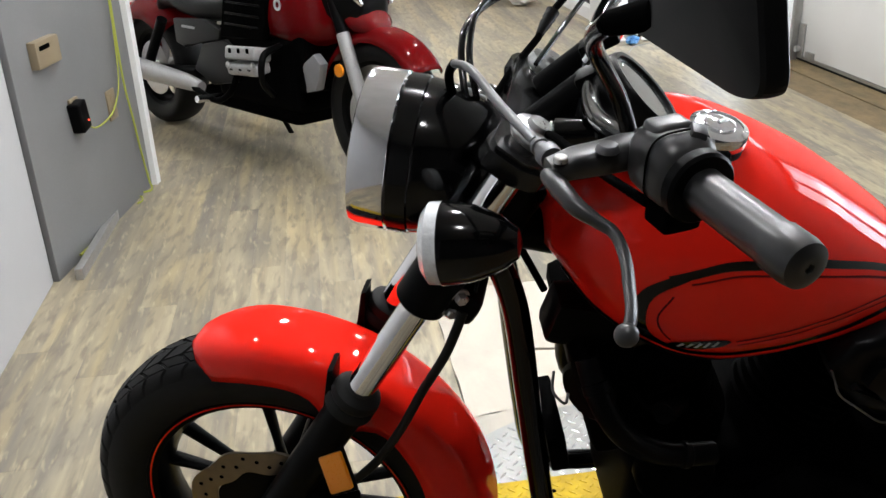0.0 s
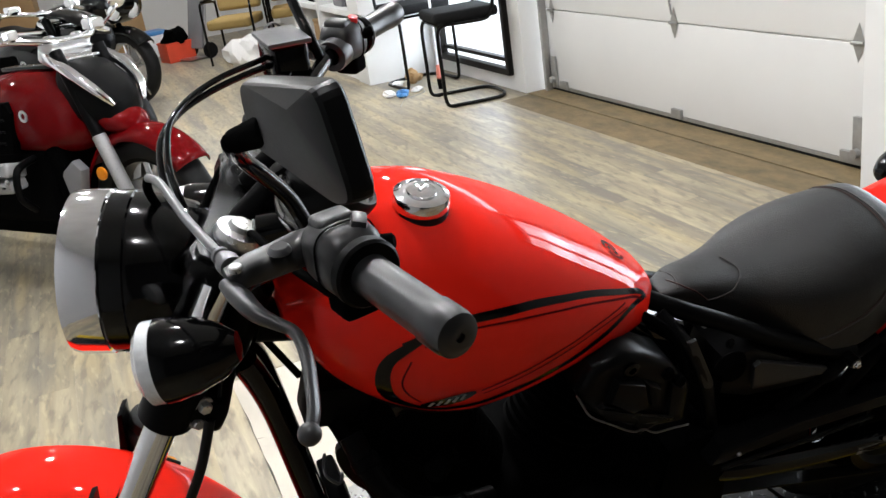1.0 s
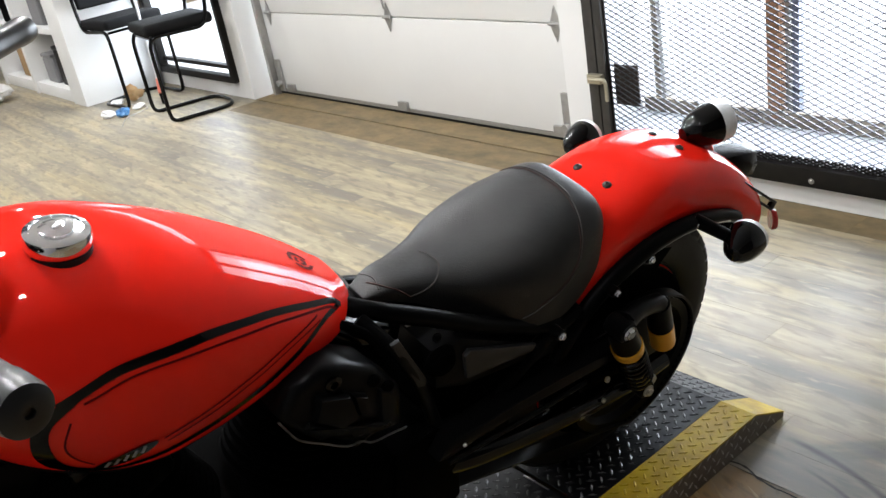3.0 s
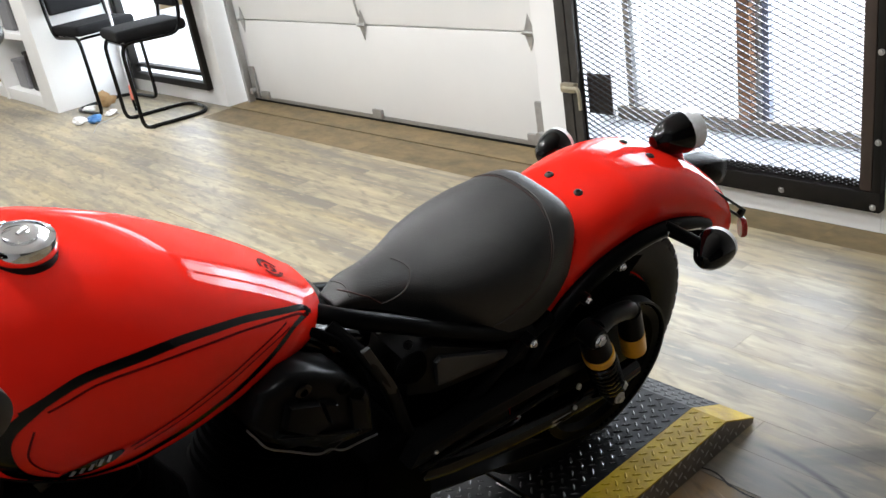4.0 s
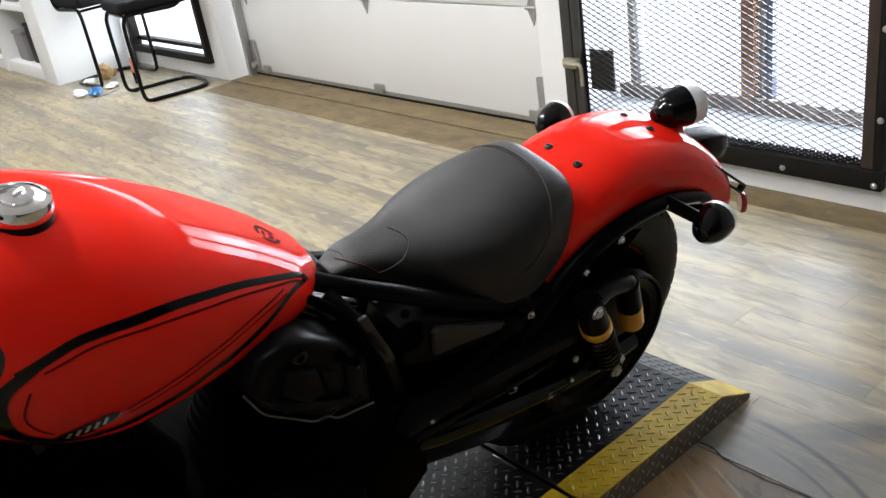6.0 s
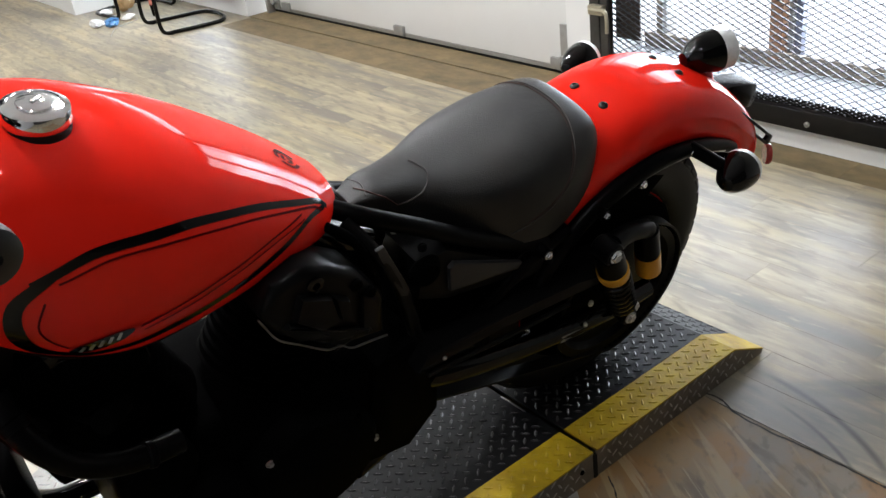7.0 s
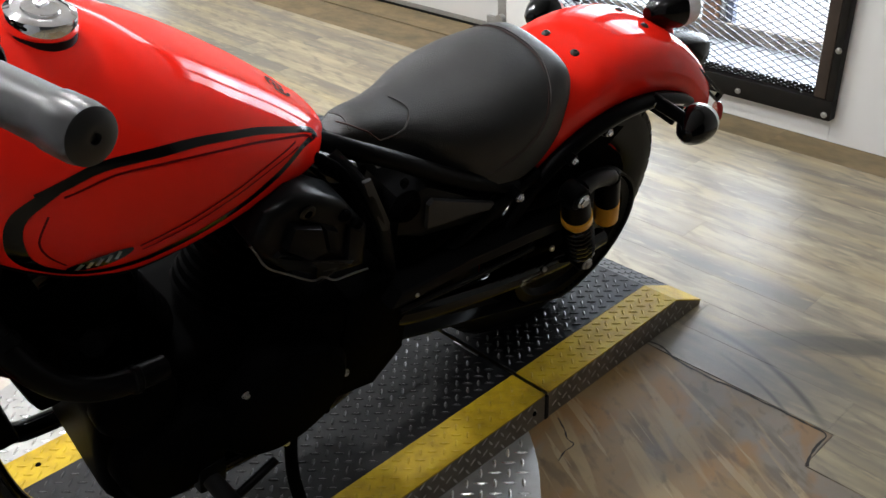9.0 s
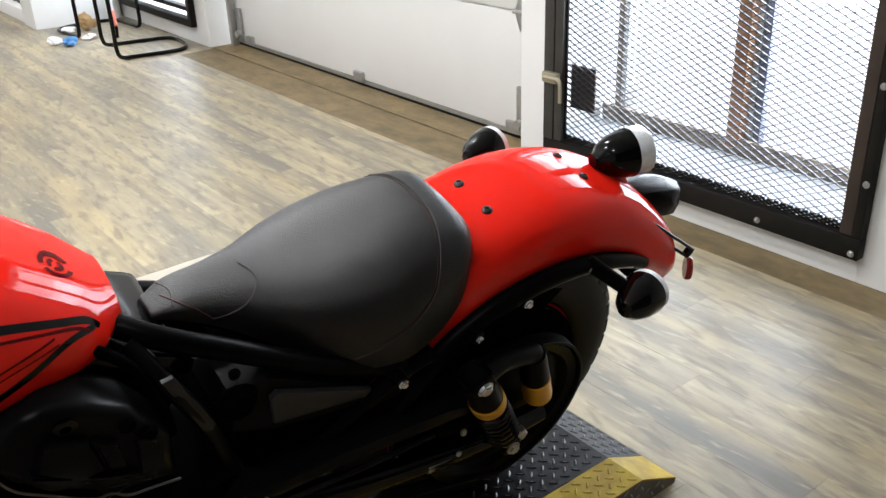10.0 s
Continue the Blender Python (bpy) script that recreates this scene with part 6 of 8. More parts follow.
sf = part("shift_lever", tube(bmesh.new(), [(0.86, -0.18, 0.24), (0.76, -0.195, 0.22), (0.65, -0.20, 0.225), (0.60, -0.205, 0.25)], 0.008, 10), SATIN, moto, "black shift lever")
part("shift_toe", rod(bmesh.new(), (0.60, -0.20, 0.25), (0.60, -0.25, 0.25), 0.011, seg=14, bev=0.002), RUBBER, sf)
kick = BIKE.inverted() @ Vector((0.86, -0.015, 0.093))
st = part("side_stand", tube(bmesh.new(), [(0.93, -0.12, 0.23), (0.90, -0.18, 0.15), tuple(kick)], 0.012, 12), MATT, moto, "black side stand")
part("stand_foot", rbox(bmesh.new(), (0.07, 0.035, 0.012), Matrix.Translation(kick) @ BIKE.to_3x3().inverted().to_4x4(), 0.003), SATIN, st)
part("lower_cover", prism(bmesh.new(), [(1.00, 0.25), (1.02, 0.50), (1.10, 0.52), (1.15, 0.46), (1.16, 0.30), (1.10, 0.23)], -0.14, 0.14, 0.015, 2), CAST, moto)
# engine bits that catch light near the front
rg = part("regulator", box((0.030, 0.130, 0.085), (0.495, 0, 0.48), 0.006, (0, -10, 0)), CAST, moto, "finned black regulator")
for k in range(7):
    part("fin", box((0.016, 0.122, 0.004), (0.476 + 0.002 * k, 0, 0.447 + 0.011 * k), 0.001, (0, -10, 0)), COVER, rg)
hc = part("coolant_hose", tube(bmesh.new(), [(0.505, -0.105, 0.745), (0.520, -0.150, 0.700), (0.560, -0.165, 0.640), (0.620, -0.165, 0.600), (0.690, -0.160, 0.585)], 0.017, 14), SATIN, moto, "black coolant hose")
for p, q in (((0.512, -0.128, 0.724), (0.516, -0.140, 0.712)), ((0.640, -0.165, 0.595), (0.652, -0.1645, 0.592))):
    part("hose_clip", rod(bmesh.new(), p, q, 0.0195, seg=18, bev=0.002), SATIN, hc)
part("front_cover", lathe(bmesh.new(), [(0, 0.030), (0.03, 0.028), (0.052, 0.018), (0.060, 0.004), (0.060, -0.02)], pose(0.655, -0.135, 0.505, 90, 0, 0), 30, cap=False), CAST, en)
part("plug_cap", rod(bmesh.new(), (0.640, -0.125, 0.665), (0.600, -0.165, 0.690), 0.014, 0.017, 16, 0.003), MATT, en)
part("wire_clip", tube(bmesh.new(), [(0.470, -0.075, 0.690), (0.462, -0.110, 0.690), (0.478, -0.118, 0.672), (0.488, -0.095, 0.664)], 0.0022, 6), GREY_METAL, moto)
part("front_hose", tube(bmesh.new(), [(0.47, -0.05, 0.80), (0.50, -0.09, 0.74), (0.52, -0.10, 0.66), (0.56, -0.09, 0.60)], 0.014, 10), MATT, moto)
part("coil_cover", box((0.09, 0.06, 0.07), (0.50, -0.06, 0.785), 0.012, (0, 15, 0)), SATIN, moto)
part("plug_lead", tube(bmesh.new(), [(0.56, -0.11, 0.70), (0.60, -0.135, 0.665), (0.66, -0.13, 0.64)], 0.008, 8), MATT, moto)


# ---- grey wall: plates, adapter, cord ----
GW = pose(-0.785, 2.655, 0, 0, 0, -WROT) @ pose(0.05, 0, 0)    # x out of the wall, y along it


def on_wall(name, size, y, z, material, label, category, bev=0.004, tilt=0):
    ob = new(name)
    ob.matrix_basis = GW @ pose(size[0] / 2 - 0.001, y, z, tilt, 0, 0)
    return tagged(ob, label, category)


ob = on_wall("switch_box", (0.03, 0.2, 0.1), -0.285, 0.79, None, "beige plastic switch box on the wall", "switch box")
part("box_body", box((0.034, 0.185, 0.095), (0, 0, 0), 0.006, (0, 0, 0)), BEIGE, ob)
part("box_slot", box((0.004, 0.080, 0.016), (0.017, -0.030, 0.022), 0.001), MATT, ob)
ob = on_wall("wall_outlet", (0.01, 0.08, 0.12), 0.225, 0.465, None, "beige outlet plate on the grey wall", "outlet")
part("plate", box((0.008, 0.085, 0.125), (0, 0, 0), 0.003), BEIGE, ob)
for dz in (-0.028, 0.028):
    part("socket", box((0.006, 0.030, 0.036), (0.004, 0, dz), 0.004), BEIGE, ob)
ob = on_wall("power_adapter", (0.05, 0.09, 0.12), -0.140, 0.515, None, "black power adapter with a red light", "power adapter")
part("adapter_body", box((0.05, 0.075, 0.115), (0, 0, 0), 0.010, (8, 0, 0), 3), SATIN, ob)
part("adapter_led", box((0.004, 0.006, 0.006), (0.026, 0.018, -0.020), 0.001), glow("red_led", (1.0, 0.05, 0.02), 3.0), ob, "small red light")
part("adapter_plate", box((0.012, 0.07, 0.10), (-0.018, 0.012, 0.018), 0.003), BEIGE, ob)


def wall_line(pts):
    return [GW @ Vector(p) for p in pts]


tagged(part("extension_cord", tube(bmesh.new(), wall_line([(0.02, 0.40, 1.6), (0.018, 0.375, 0.9), (0.018, 0.362, 0.69), (0.018, 0.36, 0.52), (0.02, 0.385, 0.36), (0.02, 0.405, 0.22), (0.02, 0.438, 0.06), (0.03, 0.42, 0.012)]) + [Vector((-0.70, 3.02, 0.010)), Vector((-0.72, 2.93, 0.010)), Vector((-0.735, 2.80, 0.012)), Vector((-0.755, 2.55, 0.012)), Vector((-0.785, 2.3, 0.03))], 0.0048, 8, 8), CORD), "yellow-green extension cord hanging down the wall", "cord")
tagged(part("thin_cord", tube(bmesh.new(), wall_line([(0.03, -0.12, 0.49), (0.03, -0.04, 0.44), (0.02, 0.12, 0.43), (0.02, 0.22, 0.46), (0.02, 0.30, 0.54), (0.018, 0.345, 0.70), (0.02, 0.36, 0.95), (0.02, 0.38, 1.6)]), 0.0035, 8, 8), CORD), "thin yellow cord along the grey wall", "cord")
tagged(part("cord_end", tube(bmesh.new(), [(-0.70, 3.02, 0.006), (-0.665, 2.985, 0.006), (-0.655, 2.93, 0.006), (-0.67, 2.90, 0.006)], 0.004, 8, 6), CORD), "loose yellow cord end on the floor", "cord")


# ---- parked motorcycles in the back ----
def cruiser(name, m, label, paint, chrome_front=False, fairing=False, bags=False, flat_six=False, seat_studs=False):
    """A parked heavy motorcycle: x ahead from the rear contact, y to its left."""
    b = empty(name, m, label, "motorcycle", "parked motorcycles")
    FWc, RWc = Vector((1.84, 0, 0.33)), Vector((0, 0, 0.32))
    for nm, c, R, w, rim in (("front_wheel", FWc, 0.33, 0.13, 0.235), ("rear_wheel", RWc, 0.32, 0.18, 0.21)):
        wh = empty_part(nm, b)
        W = wheel_axis(c)
        part("tyre", lathe(bmesh.new(), tyre_profile(R, w, rim), W, 56, cap=False), RUBBER, wh)
        part("rim", lathe(bmesh.new(), [(rim + 0.004, -w * 0.4), (rim - 0.014, -w * 0.33), (rim - 0.025, 0), (rim - 0.014, w * 0.33), (rim + 0.004, w * 0.4)], W, 48, cap=False), CHROME if chrome_front else SATIN, wh)
        part("hub", rod(bmesh.new(), c + Vector((0, -0.07, 0)), c + Vector((0, 0.07, 0)), 0.045, seg=24, bev=0.006), STEEL, wh)
        part("brake_disc", lathe(bmesh.new(), [(0.06, -0.002), (0.15, -0.002), (0.15, 0.003), (0.06, 0.003)], wheel_axis((c.x, -0.075, c.z)), 40, cap=False), STEEL, wh)
        for k in range(5):
            a = 2 * math.pi * k / 5 + 0.3
            for da in (-0.14, 0.14):
                p0 = W @ Vector((0.04 * math.cos(a), 0.04 * math.sin(a), 0))
                p1 = W @ Vector(((rim - 0.015) * math.cos(a + da), (rim - 0.015) * math.sin(a + da), 0))
                part("spoke", rod(bmesh.new(), p0, p1, 0.016, 0.011, 8), CHROME if chrome_front else STEEL, wh)
    # front end
    for side in (-1, 1):
        part("fork_leg", rod(bmesh.new(), FWc + Vector((0, side * 0.11, 0)), (1.70, side * 0.11, 0.68), 0.030, seg=18, bev=0.003), SILVER, b, "silver fork leg")
        part("fork_tube", rod(bmesh.new(), (1.705, side * 0.11, 0.67), (1.555, side * 0.11, 1.03), 0.027, seg=18), SATIN, b)
        part("reflector", lathe(bmesh.new(), [(0, 0), (0.028, 0), (0.028, 0.010), (0, 0.014)], aim((1.714, side * 0.145, 0.526), (1.714, side * 0.3, 0.526)), 18, cap=False), AMBER, b, "round amber reflector")
        part("grip", rod(bmesh.new(), (1.30, side * 0.40, 1.06), (1.36, side * 0.27, 1.08), 0.018, seg=14, bev=0.003), RUBBER, b)
        part("mirror", lathe(bmesh.new(), [(0, -0.03), (0.04, -0.02), (0.06, 0.0), (0.055, 0.008), (0, 0.008)], aim((1.44, side * 0.36, 1.22), (1.2, side * 0.36, 1.22)), 20, cap=False), CHROME, b)
        part("mirror_stalk", tube(bmesh.new(), [(1.38, side * 0.28, 1.08), (1.44, side * 0.33, 1.15), (1.45, side * 0.36, 1.20)], 0.007, 8), CHROME, b)
        part("bar_riser", rod(bmesh.new(), (1.50, side * 0.07, 0.98), (1.48, side * 0.07, 1.09), 0.026, 0.022, 16, 0.004), CHROME, b, "chrome handlebar riser")
        part("brake_reservoir", box((0.06, 0.08, 0.05), (1.42, side * 0.22, 1.11), 0.012), CHROME, b)
    part("handlebar", tube(bmesh.new(), [(1.30, -0.40, 1.06), (1.40, -0.24, 1.09), (1.50, -0.10, 1.07), (1.50, 0.10, 1.07), (1.40, 0.24, 1.09), (1.30, 0.40, 1.06)], 0.015, 10), CHROME, b)
    part("top_clamp", box((0.10, 0.26, 0.035), (1.535, 0, 1.00), 0.012, (0, 22, 0), 3), CHROME, b, "chrome fork clamp")
    if flat_six:
        part("clamp_cover", box((0.11, 0.21, 0.10), (1.475, 0, 1.015), 0.030, (0, 22, 0), 4), STEEL, b, "bright steel handlebar clamp cover")
    rings = []
    for i in range(29):
        th = radians(-52 + 128 * i / 28)
        ring = []
        for k in range(15):
            u = -1 + 2 * k / 14
            r = 0.380 - 0.060 * abs(u) ** 3
            ring.append((FWc.x - r * math.sin(th), 0.095 * u, FWc.z + r * math.cos(th)))
        rings.append(ring)
    solidify(part("front_fender", loft(bmesh.new(), rings, caps=False, closed=False), paint, b, angle=60), 0.005)
    # tank and body
    ring = []
    for x, t, bt, w in ((0.88, 0.80, 0.66, 0.09), (0.96, 0.88, 0.62, 0.15), (1.08, 0.940, 0.60, 0.195), (1.24, 0.955, 0.58, 0.212), (1.42, 0.94, 0.58, 0.212), (1.55, 0.90, 0.60, 0.18), (1.64, 0.82, 0.64, 0.11)):
        mid, n = (t + bt) / 2, 2.6
        ring.append([Vector((x, math.copysign(abs(math.cos(a)) ** (2 / n), math.cos(a)) * w, mid + math.copysign(abs(math.sin(a)) ** (2 / n), math.sin(a)) * (t - bt) / 2)) for a in [2 * math.pi * k / 36 for k in range(36)]])
    tk = part("fuel_tank", loft(bmesh.new(), ring), paint, b, angle=60)
    part("tank_badge", lathe(bmesh.new(), [(0.014, 0.0), (0.026, 0.0), (0.026, 0.004), (0.014, 0.004), (0.014, 0.0)], aim((1.386, -0.212, 0.783), (1.386, -0.4, 0.783)), 20, cap=False), STEEL, tk, "silver tank emblem")
    part("tank_console", box((0.34, 0.09, 0.02), (1.24, 0, 0.957), 0.008), CHROME if chrome_front else GLOSS, tk)
    for side in (-1, 1):
        sh = part("radiator_shroud", prism(bmesh.new(), [(0.93, 0.60), (0.985, 0.80), (1.05, 0.835), (1.30, 0.845), (1.325, 0.80), (1.28, 0.62)], side * 0.19, side * 0.232, 0.014, 2), MATT, b, "black side shroud")
        for k in range(3):
            part("shroud_rib", box((0.27, 0.006, 0.010), (1.12 + 0.012 * k, side * 0.2335, 0.67 + 0.05 * k), 0.003), SATIN, sh)
        part("side_panel", prism(bmesh.new(), [(0.44, 0.52), (0.43, 0.64), (0.72, 0.66), (0.86, 0.62), (0.84, 0.56), (0.62, 0.545), (0.52, 0.50)], side * 0.14, side * 0.185, 0.014, 2), DARK_PANEL, b, "dark grey side panel")
        part("lower_panel", prism(bmesh.new(), [(0.60, 0.40), (0.70, 0.54), (0.90, 0.58), (1.02, 0.52), (0.98, 0.38), (0.76, 0.34)], side * 0.14, side * 0.19, 0.014, 2), DARK_PANEL, b)
        part("panel_print", box((0.12, 0.004, 0.012), (0.58, side * 0.188, 0.61), 0), SILVER_PRINT, b)
    # seat and tail
    ring = []
    for x, t, w in ((0.12, 0.74, 0.09), (0.20, 0.80, 0.13), (0.34, 0.81, 0.15), (0.42, 0.785, 0.16), (0.60, 0.765, 0.165), (0.78, 0.775, 0.14), (0.92, 0.82, 0.09)):
        ring.append([Vector((x, w * math.cos(a), t - 0.07 + 0.07 * math.copysign(abs(math.sin(a)) ** 0.7, math.sin(a)))) for a in [2 * math.pi * k / 24 for k in range(24)]])
    part("seat", loft(bmesh.new(), ring), VINYL, b, "black vinyl seat", angle=60)
    if seat_studs:
        for k in range(12):
            part("seat_stud", lathe(bmesh.new(), [(0, 0), (0.010, 0), (0.006, 0.006), (0, 0.008)], pose(0.26 + 0.04 * k, -0.165, 0.70, 90, 0, 0), 8, cap=False), CHROME, b)
        part("backrest", box((0.07, 0.30, 0.28), (0.08, 0, 0.98), 0.03, (0, -12, 0), 3), VINYL, b, "tall black passenger backrest")
    rings = []
    for i in range(23):
        th = radians(-45 + 140 * i / 22)
        rings.append([(RWc.x - (0.405 - 0.13 * abs(u) ** 3) * math.sin(th), 0.145 * u, RWc.z + (0.405 - 0.13 * abs(u) ** 3) * math.cos(th)) for u in [-1 + k / 7 for k in range(15)]])
    solidify(part("rear_fender", loft(bmesh.new(), rings, caps=False, closed=False), paint, b, angle=60), 0.005)
    part("tail_lamp", box((0.05, 0.10, 0.05), (-0.37, 0, 0.62), 0.012), RED_LENS, b)
    part("plate_bracket", prism(bmesh.new(), [(-0.42, 0.30), (-0.36, 0.55), (-0.30, 0.56), (-0.34, 0.30)], -0.07, 0.07, 0.006), SATIN, b)
    for side in (-1, 1):
        part("turn_signal", lathe(bmesh.new(), [(0, -0.03), (0.02, -0.025), (0.03, 0), (0.03, 0.02), (0, 0.025)], aim((-0.34, side * 0.17, 0.50), (-0.6, side * 0.17, 0.50)), 16, cap=False), GLOSS, b)
        part("signal_arm", rod(bmesh.new(), (-0.33, side * 0.05, 0.52), (-0.34, side * 0.16, 0.50), 0.010, seg=10), SATIN, b)
    # engine
    part("engine_block", box((0.66, 0.34, 0.36), (1.10, 0, 0.46), 0.05, seg=3), CAST, b)
    part("belly_pan", box((0.80, 0.30, 0.10), (1.00, 0, 0.27), 0.04, seg=3), MATT, b)
    part("radiator", box((0.10, 0.34, 0.34), (1.46, 0, 0.56), 0.03, (0, -10, 0)), MATT, b)
    for side in (-1, 1):
        if flat_six:
            hd = part("cylinder_head", box((0.235, 0.10, 0.062), (1.235, side * 0.285, 0.562), 0.016, (side * 10, -4, 0), 3), SILVER, b, "silver flat engine head")
            part("head_lower", box((0.225, 0.09, 0.054), (1.235, side * 0.288, 0.497), 0.016, (side * -8, -4, 0), 3), SILVER, hd)
            part("head_guard", tube(bmesh.new(), [(1.37, side * 0.20, 0.60), (1.39, side * 0.31, 0.57), (1.385, side * 0.32, 0.46), (1.35, side * 0.24, 0.38)], 0.016, 10), SATIN, hd)
            for k in range(3):
                part("head_port", box((0.018, 0.006, 0.022), (1.165 + 0.07 * k, side * 0.336, 0.574 + 0.006 * k), 0.004), MATT, hd)
                part("head_slot", box((0.020, 0.006, 0.008), (1.165 + 0.07 * k, side * 0.334, 0.488 + 0.006 * k), 0.003), MATT, hd)
            bolt(hd, (1.135, side * 0.330, 0.505), (0, side, 0), 0.012, 0.008)
            bolt(hd, (1.335, side * 0.330, 0.525), (0, side, 0), 0.012, 0.008)
            part("header_pipe", tube(bmesh.new(), [(1.15, side * 0.30, 0.45), (1.08, side * 0.30, 0.36), (0.92, side * 0.28, 0.30), (0.70, side * 0.26, 0.33)], 0.015, 10), CAST, b)
        else:
            for tx, tilt in ((1.04, -22), (1.20, 22)):
                mm = pose(tx, side * 0.02, 0.42, 0, tilt, 0)
                for k in range(7):
                    part("cylinder_fin", rod(bmesh.new(), mm @ Vector((0, 0, 0.02 + 0.025 * k)), mm @ Vector((0, 0, 0.030 + 0.025 * k)), 0.10, seg=20), CHROME if chrome_front else CAST, b)
        part("muffler", tube(bmesh.new(), [(0.74, side * 0.24, 0.335), (0.60, side * 0.245, 0.345), (0.30, side * 0.25, 0.355), (0.05, side * 0.25, 0.362), (-0.30, side * 0.25, 0.370)], [0.026, 0.042, 0.052, 0.055, 0.050], 22), SILVER, b, "long silver muffler")
        part("foot_peg", rod(bmesh.new(), (0.86, side * 0.20, 0.30), (0.88, side * 0.36, 0.31), 0.018, seg=12, bev=0.003), CHROME, b)
        part("shock", rod(bmesh.new(), (0.10, side * 0.17, 0.36), (0.28, side * 0.16, 0.62), 0.028, seg=14), SATIN, b)
        part("swing_arm", rod(bmesh.new(), (0.0, side * 0.13, 0.32), (0.50, side * 0.10, 0.36), 0.032, seg=14), SATIN, b)
    # lamp and cowl
    if fairing:
        ring = []
        for x, s in ((1.92, 0.35), (1.88, 0.72), (1.80, 0.95), (1.68, 1.05), (1.58, 1.0)):
            ring.append([Vector((x, 0.36 * s * math.copysign(abs(math.cos(a)) ** 0.75, math.cos(a)), 0.90 + 0.17 * s * math.copysign(abs(math.sin(a)) ** 0.8, math.sin(a)))) for a in [2 * math.pi * k / 32 for k in range(32)]])
        part("fairing", loft(bmesh.new(), ring), GLOSS, b, "gloss black handlebar fairing", angle=60)
        for side in (-1, 1):
            part("headlight", lathe(bmesh.new(), [(0, 0.035), (0.05, 0.03), (0.078, 0.012), (0.085, 0)], aim((1.885, side * 0.11, 0.86), (2.8, side * 0.11, 0.83)), 28, cap=False), CLEAR, b, "clear round headlight")
            part("headlight_ring", lathe(bmesh.new(), [(0.082, -0.01), (0.092, 0), (0.092, 0.012), (0.082, 0.014)], aim((1.885, side * 0.11, 0.86), (2.8, side * 0.11, 0.83)), 28, cap=False), CHROME, b)
        part("windscreen", loft(bmesh.new(), [[Vector((1.80 - 0.10 * q, 0.24 * (1 - 0.3 * q) * s, 1.04 + 0.20 * q)) for s in (-1, -0.5, 0, 0.5, 1)] for q in (0, 0.5, 1)], caps=False, closed=False), SMOKE, b)
    elif flat_six:
        # wide black cowl over a dark red nose, with a bright strip along each upper edge
        ring = []
        for x, w, zt, zb in ((1.48, 0.09, 0.97, 0.74), (1.54, 0.125, 1.00, 0.70), (1.62, 0.135, 0.985, 0.68), (1.70, 0.125, 0.94, 0.69), (1.77, 0.095, 0.87, 0.71), (1.80, 0.050, 0.82, 0.74)):
            ring.append([Vector((x, w * math.copysign(abs(math.cos(a)) ** 0.7, math.cos(a)), (zt + zb) / 2 + (zt - zb) / 2 * math.copysign(abs(math.sin(a)) ** 0.8, math.sin(a)))) for a in [2 * math.pi * k / 28 for k in range(28)]])
        part("front_cowl", loft(bmesh.new(), ring), COWL, b, "black front cowl", angle=60)
        ring = []
        for x, w, zt, zb in ((1.66, 0.105, 0.82, 0.70), (1.74, 0.105, 0.80, 0.66), (1.81, 0.08, 0.77, 0.66), (1.85, 0.035, 0.73, 0.67)):
            ring.append([Vector((x, w * math.cos(a), (zt + zb) / 2 + (zt - zb) / 2 * math.sin(a))) for a in [2 * math.pi * k / 20 for k in range(20)]])
        part("nose", loft(bmesh.new(), ring), paint, b, angle=60)
        for side in (-1, 1):
            part("cowl_strip", tube(bmesh.new(), [(1.46, side * 0.10, 1.030), (1.56, side * 0.135, 0.990), (1.66, side * 0.140, 0.940), (1.75, side * 0.120, 0.870), (1.80, side * 0.08, 0.80)], [0.014, 0.022, 0.026, 0.022, 0.010], 10, 6), CHROME, b, "bright chrome cowl strip")
            part("radiator_wing", prism(bmesh.new(), [(1.50, 0.40), (1.47, 0.52), (1.56, 0.58), (1.61, 0.54), (1.57, 0.42)], side * 0.12, side * 0.17, 0.012, 2), GREY_PLASTIC, b, "grey lower wing")
    else:
        part("headlight_shell", lathe(bmesh.new(), [(0, -0.13), (0.06, -0.11), (0.095, -0.04), (0.105, 0.02), (0.10, 0.035)], aim((1.86, 0, 0.88), (2.6, 0, 0.82)), 32, cap=False), CHROME, b, "chrome headlight shell")
        part("headlight_lens", lathe(bmesh.new(), [(0, 0.055), (0.06, 0.048), (0.10, 0.032)], aim((1.86, 0, 0.88), (2.6, 0, 0.82)), 32, cap=False), SMOKE, b)
        bm = loft(bmesh.new(), [[Vector((x, w * s, z + 0.03 * (1 - s * s))) for s in (-1, -0.6, -0.2, 0.2, 0.6, 1)] for x, w, z in ((1.50, 0.12, 1.03), (1.60, 0.13, 1.055), (1.72, 0.12, 1.03), (1.83, 0.11, 0.99), (1.90, 0.09, 0.95))], caps=False, closed=False)
        solidify(part("front_cowl", bm, GLOSS, b, "black front cowl", angle=60), 0.008)
        bm = prism(bmesh.new(), [(1.60, 0.78), (1.58, 0.98), (1.78, 0.98), (1.84, 0.80), (1.80, 0.74)], -0.10, 0.10, 0.03, 2)
        part("lower_cowl", bm, GLOSS, b)
    if bags:
        for side in (-1, 1):
            part("saddle_bag", box((0.52, 0.20, 0.28), (-0.06, side * 0.30, 0.56), 0.06, seg=3), paint, b, "hard side case")
    part("side_stand", rod(bmesh.new(), (0.82, 0.14, 0.20), (0.78, 0.27, 0.0), 0.014, seg=10), SATIN, b)
    return b


HEAD = -52.4
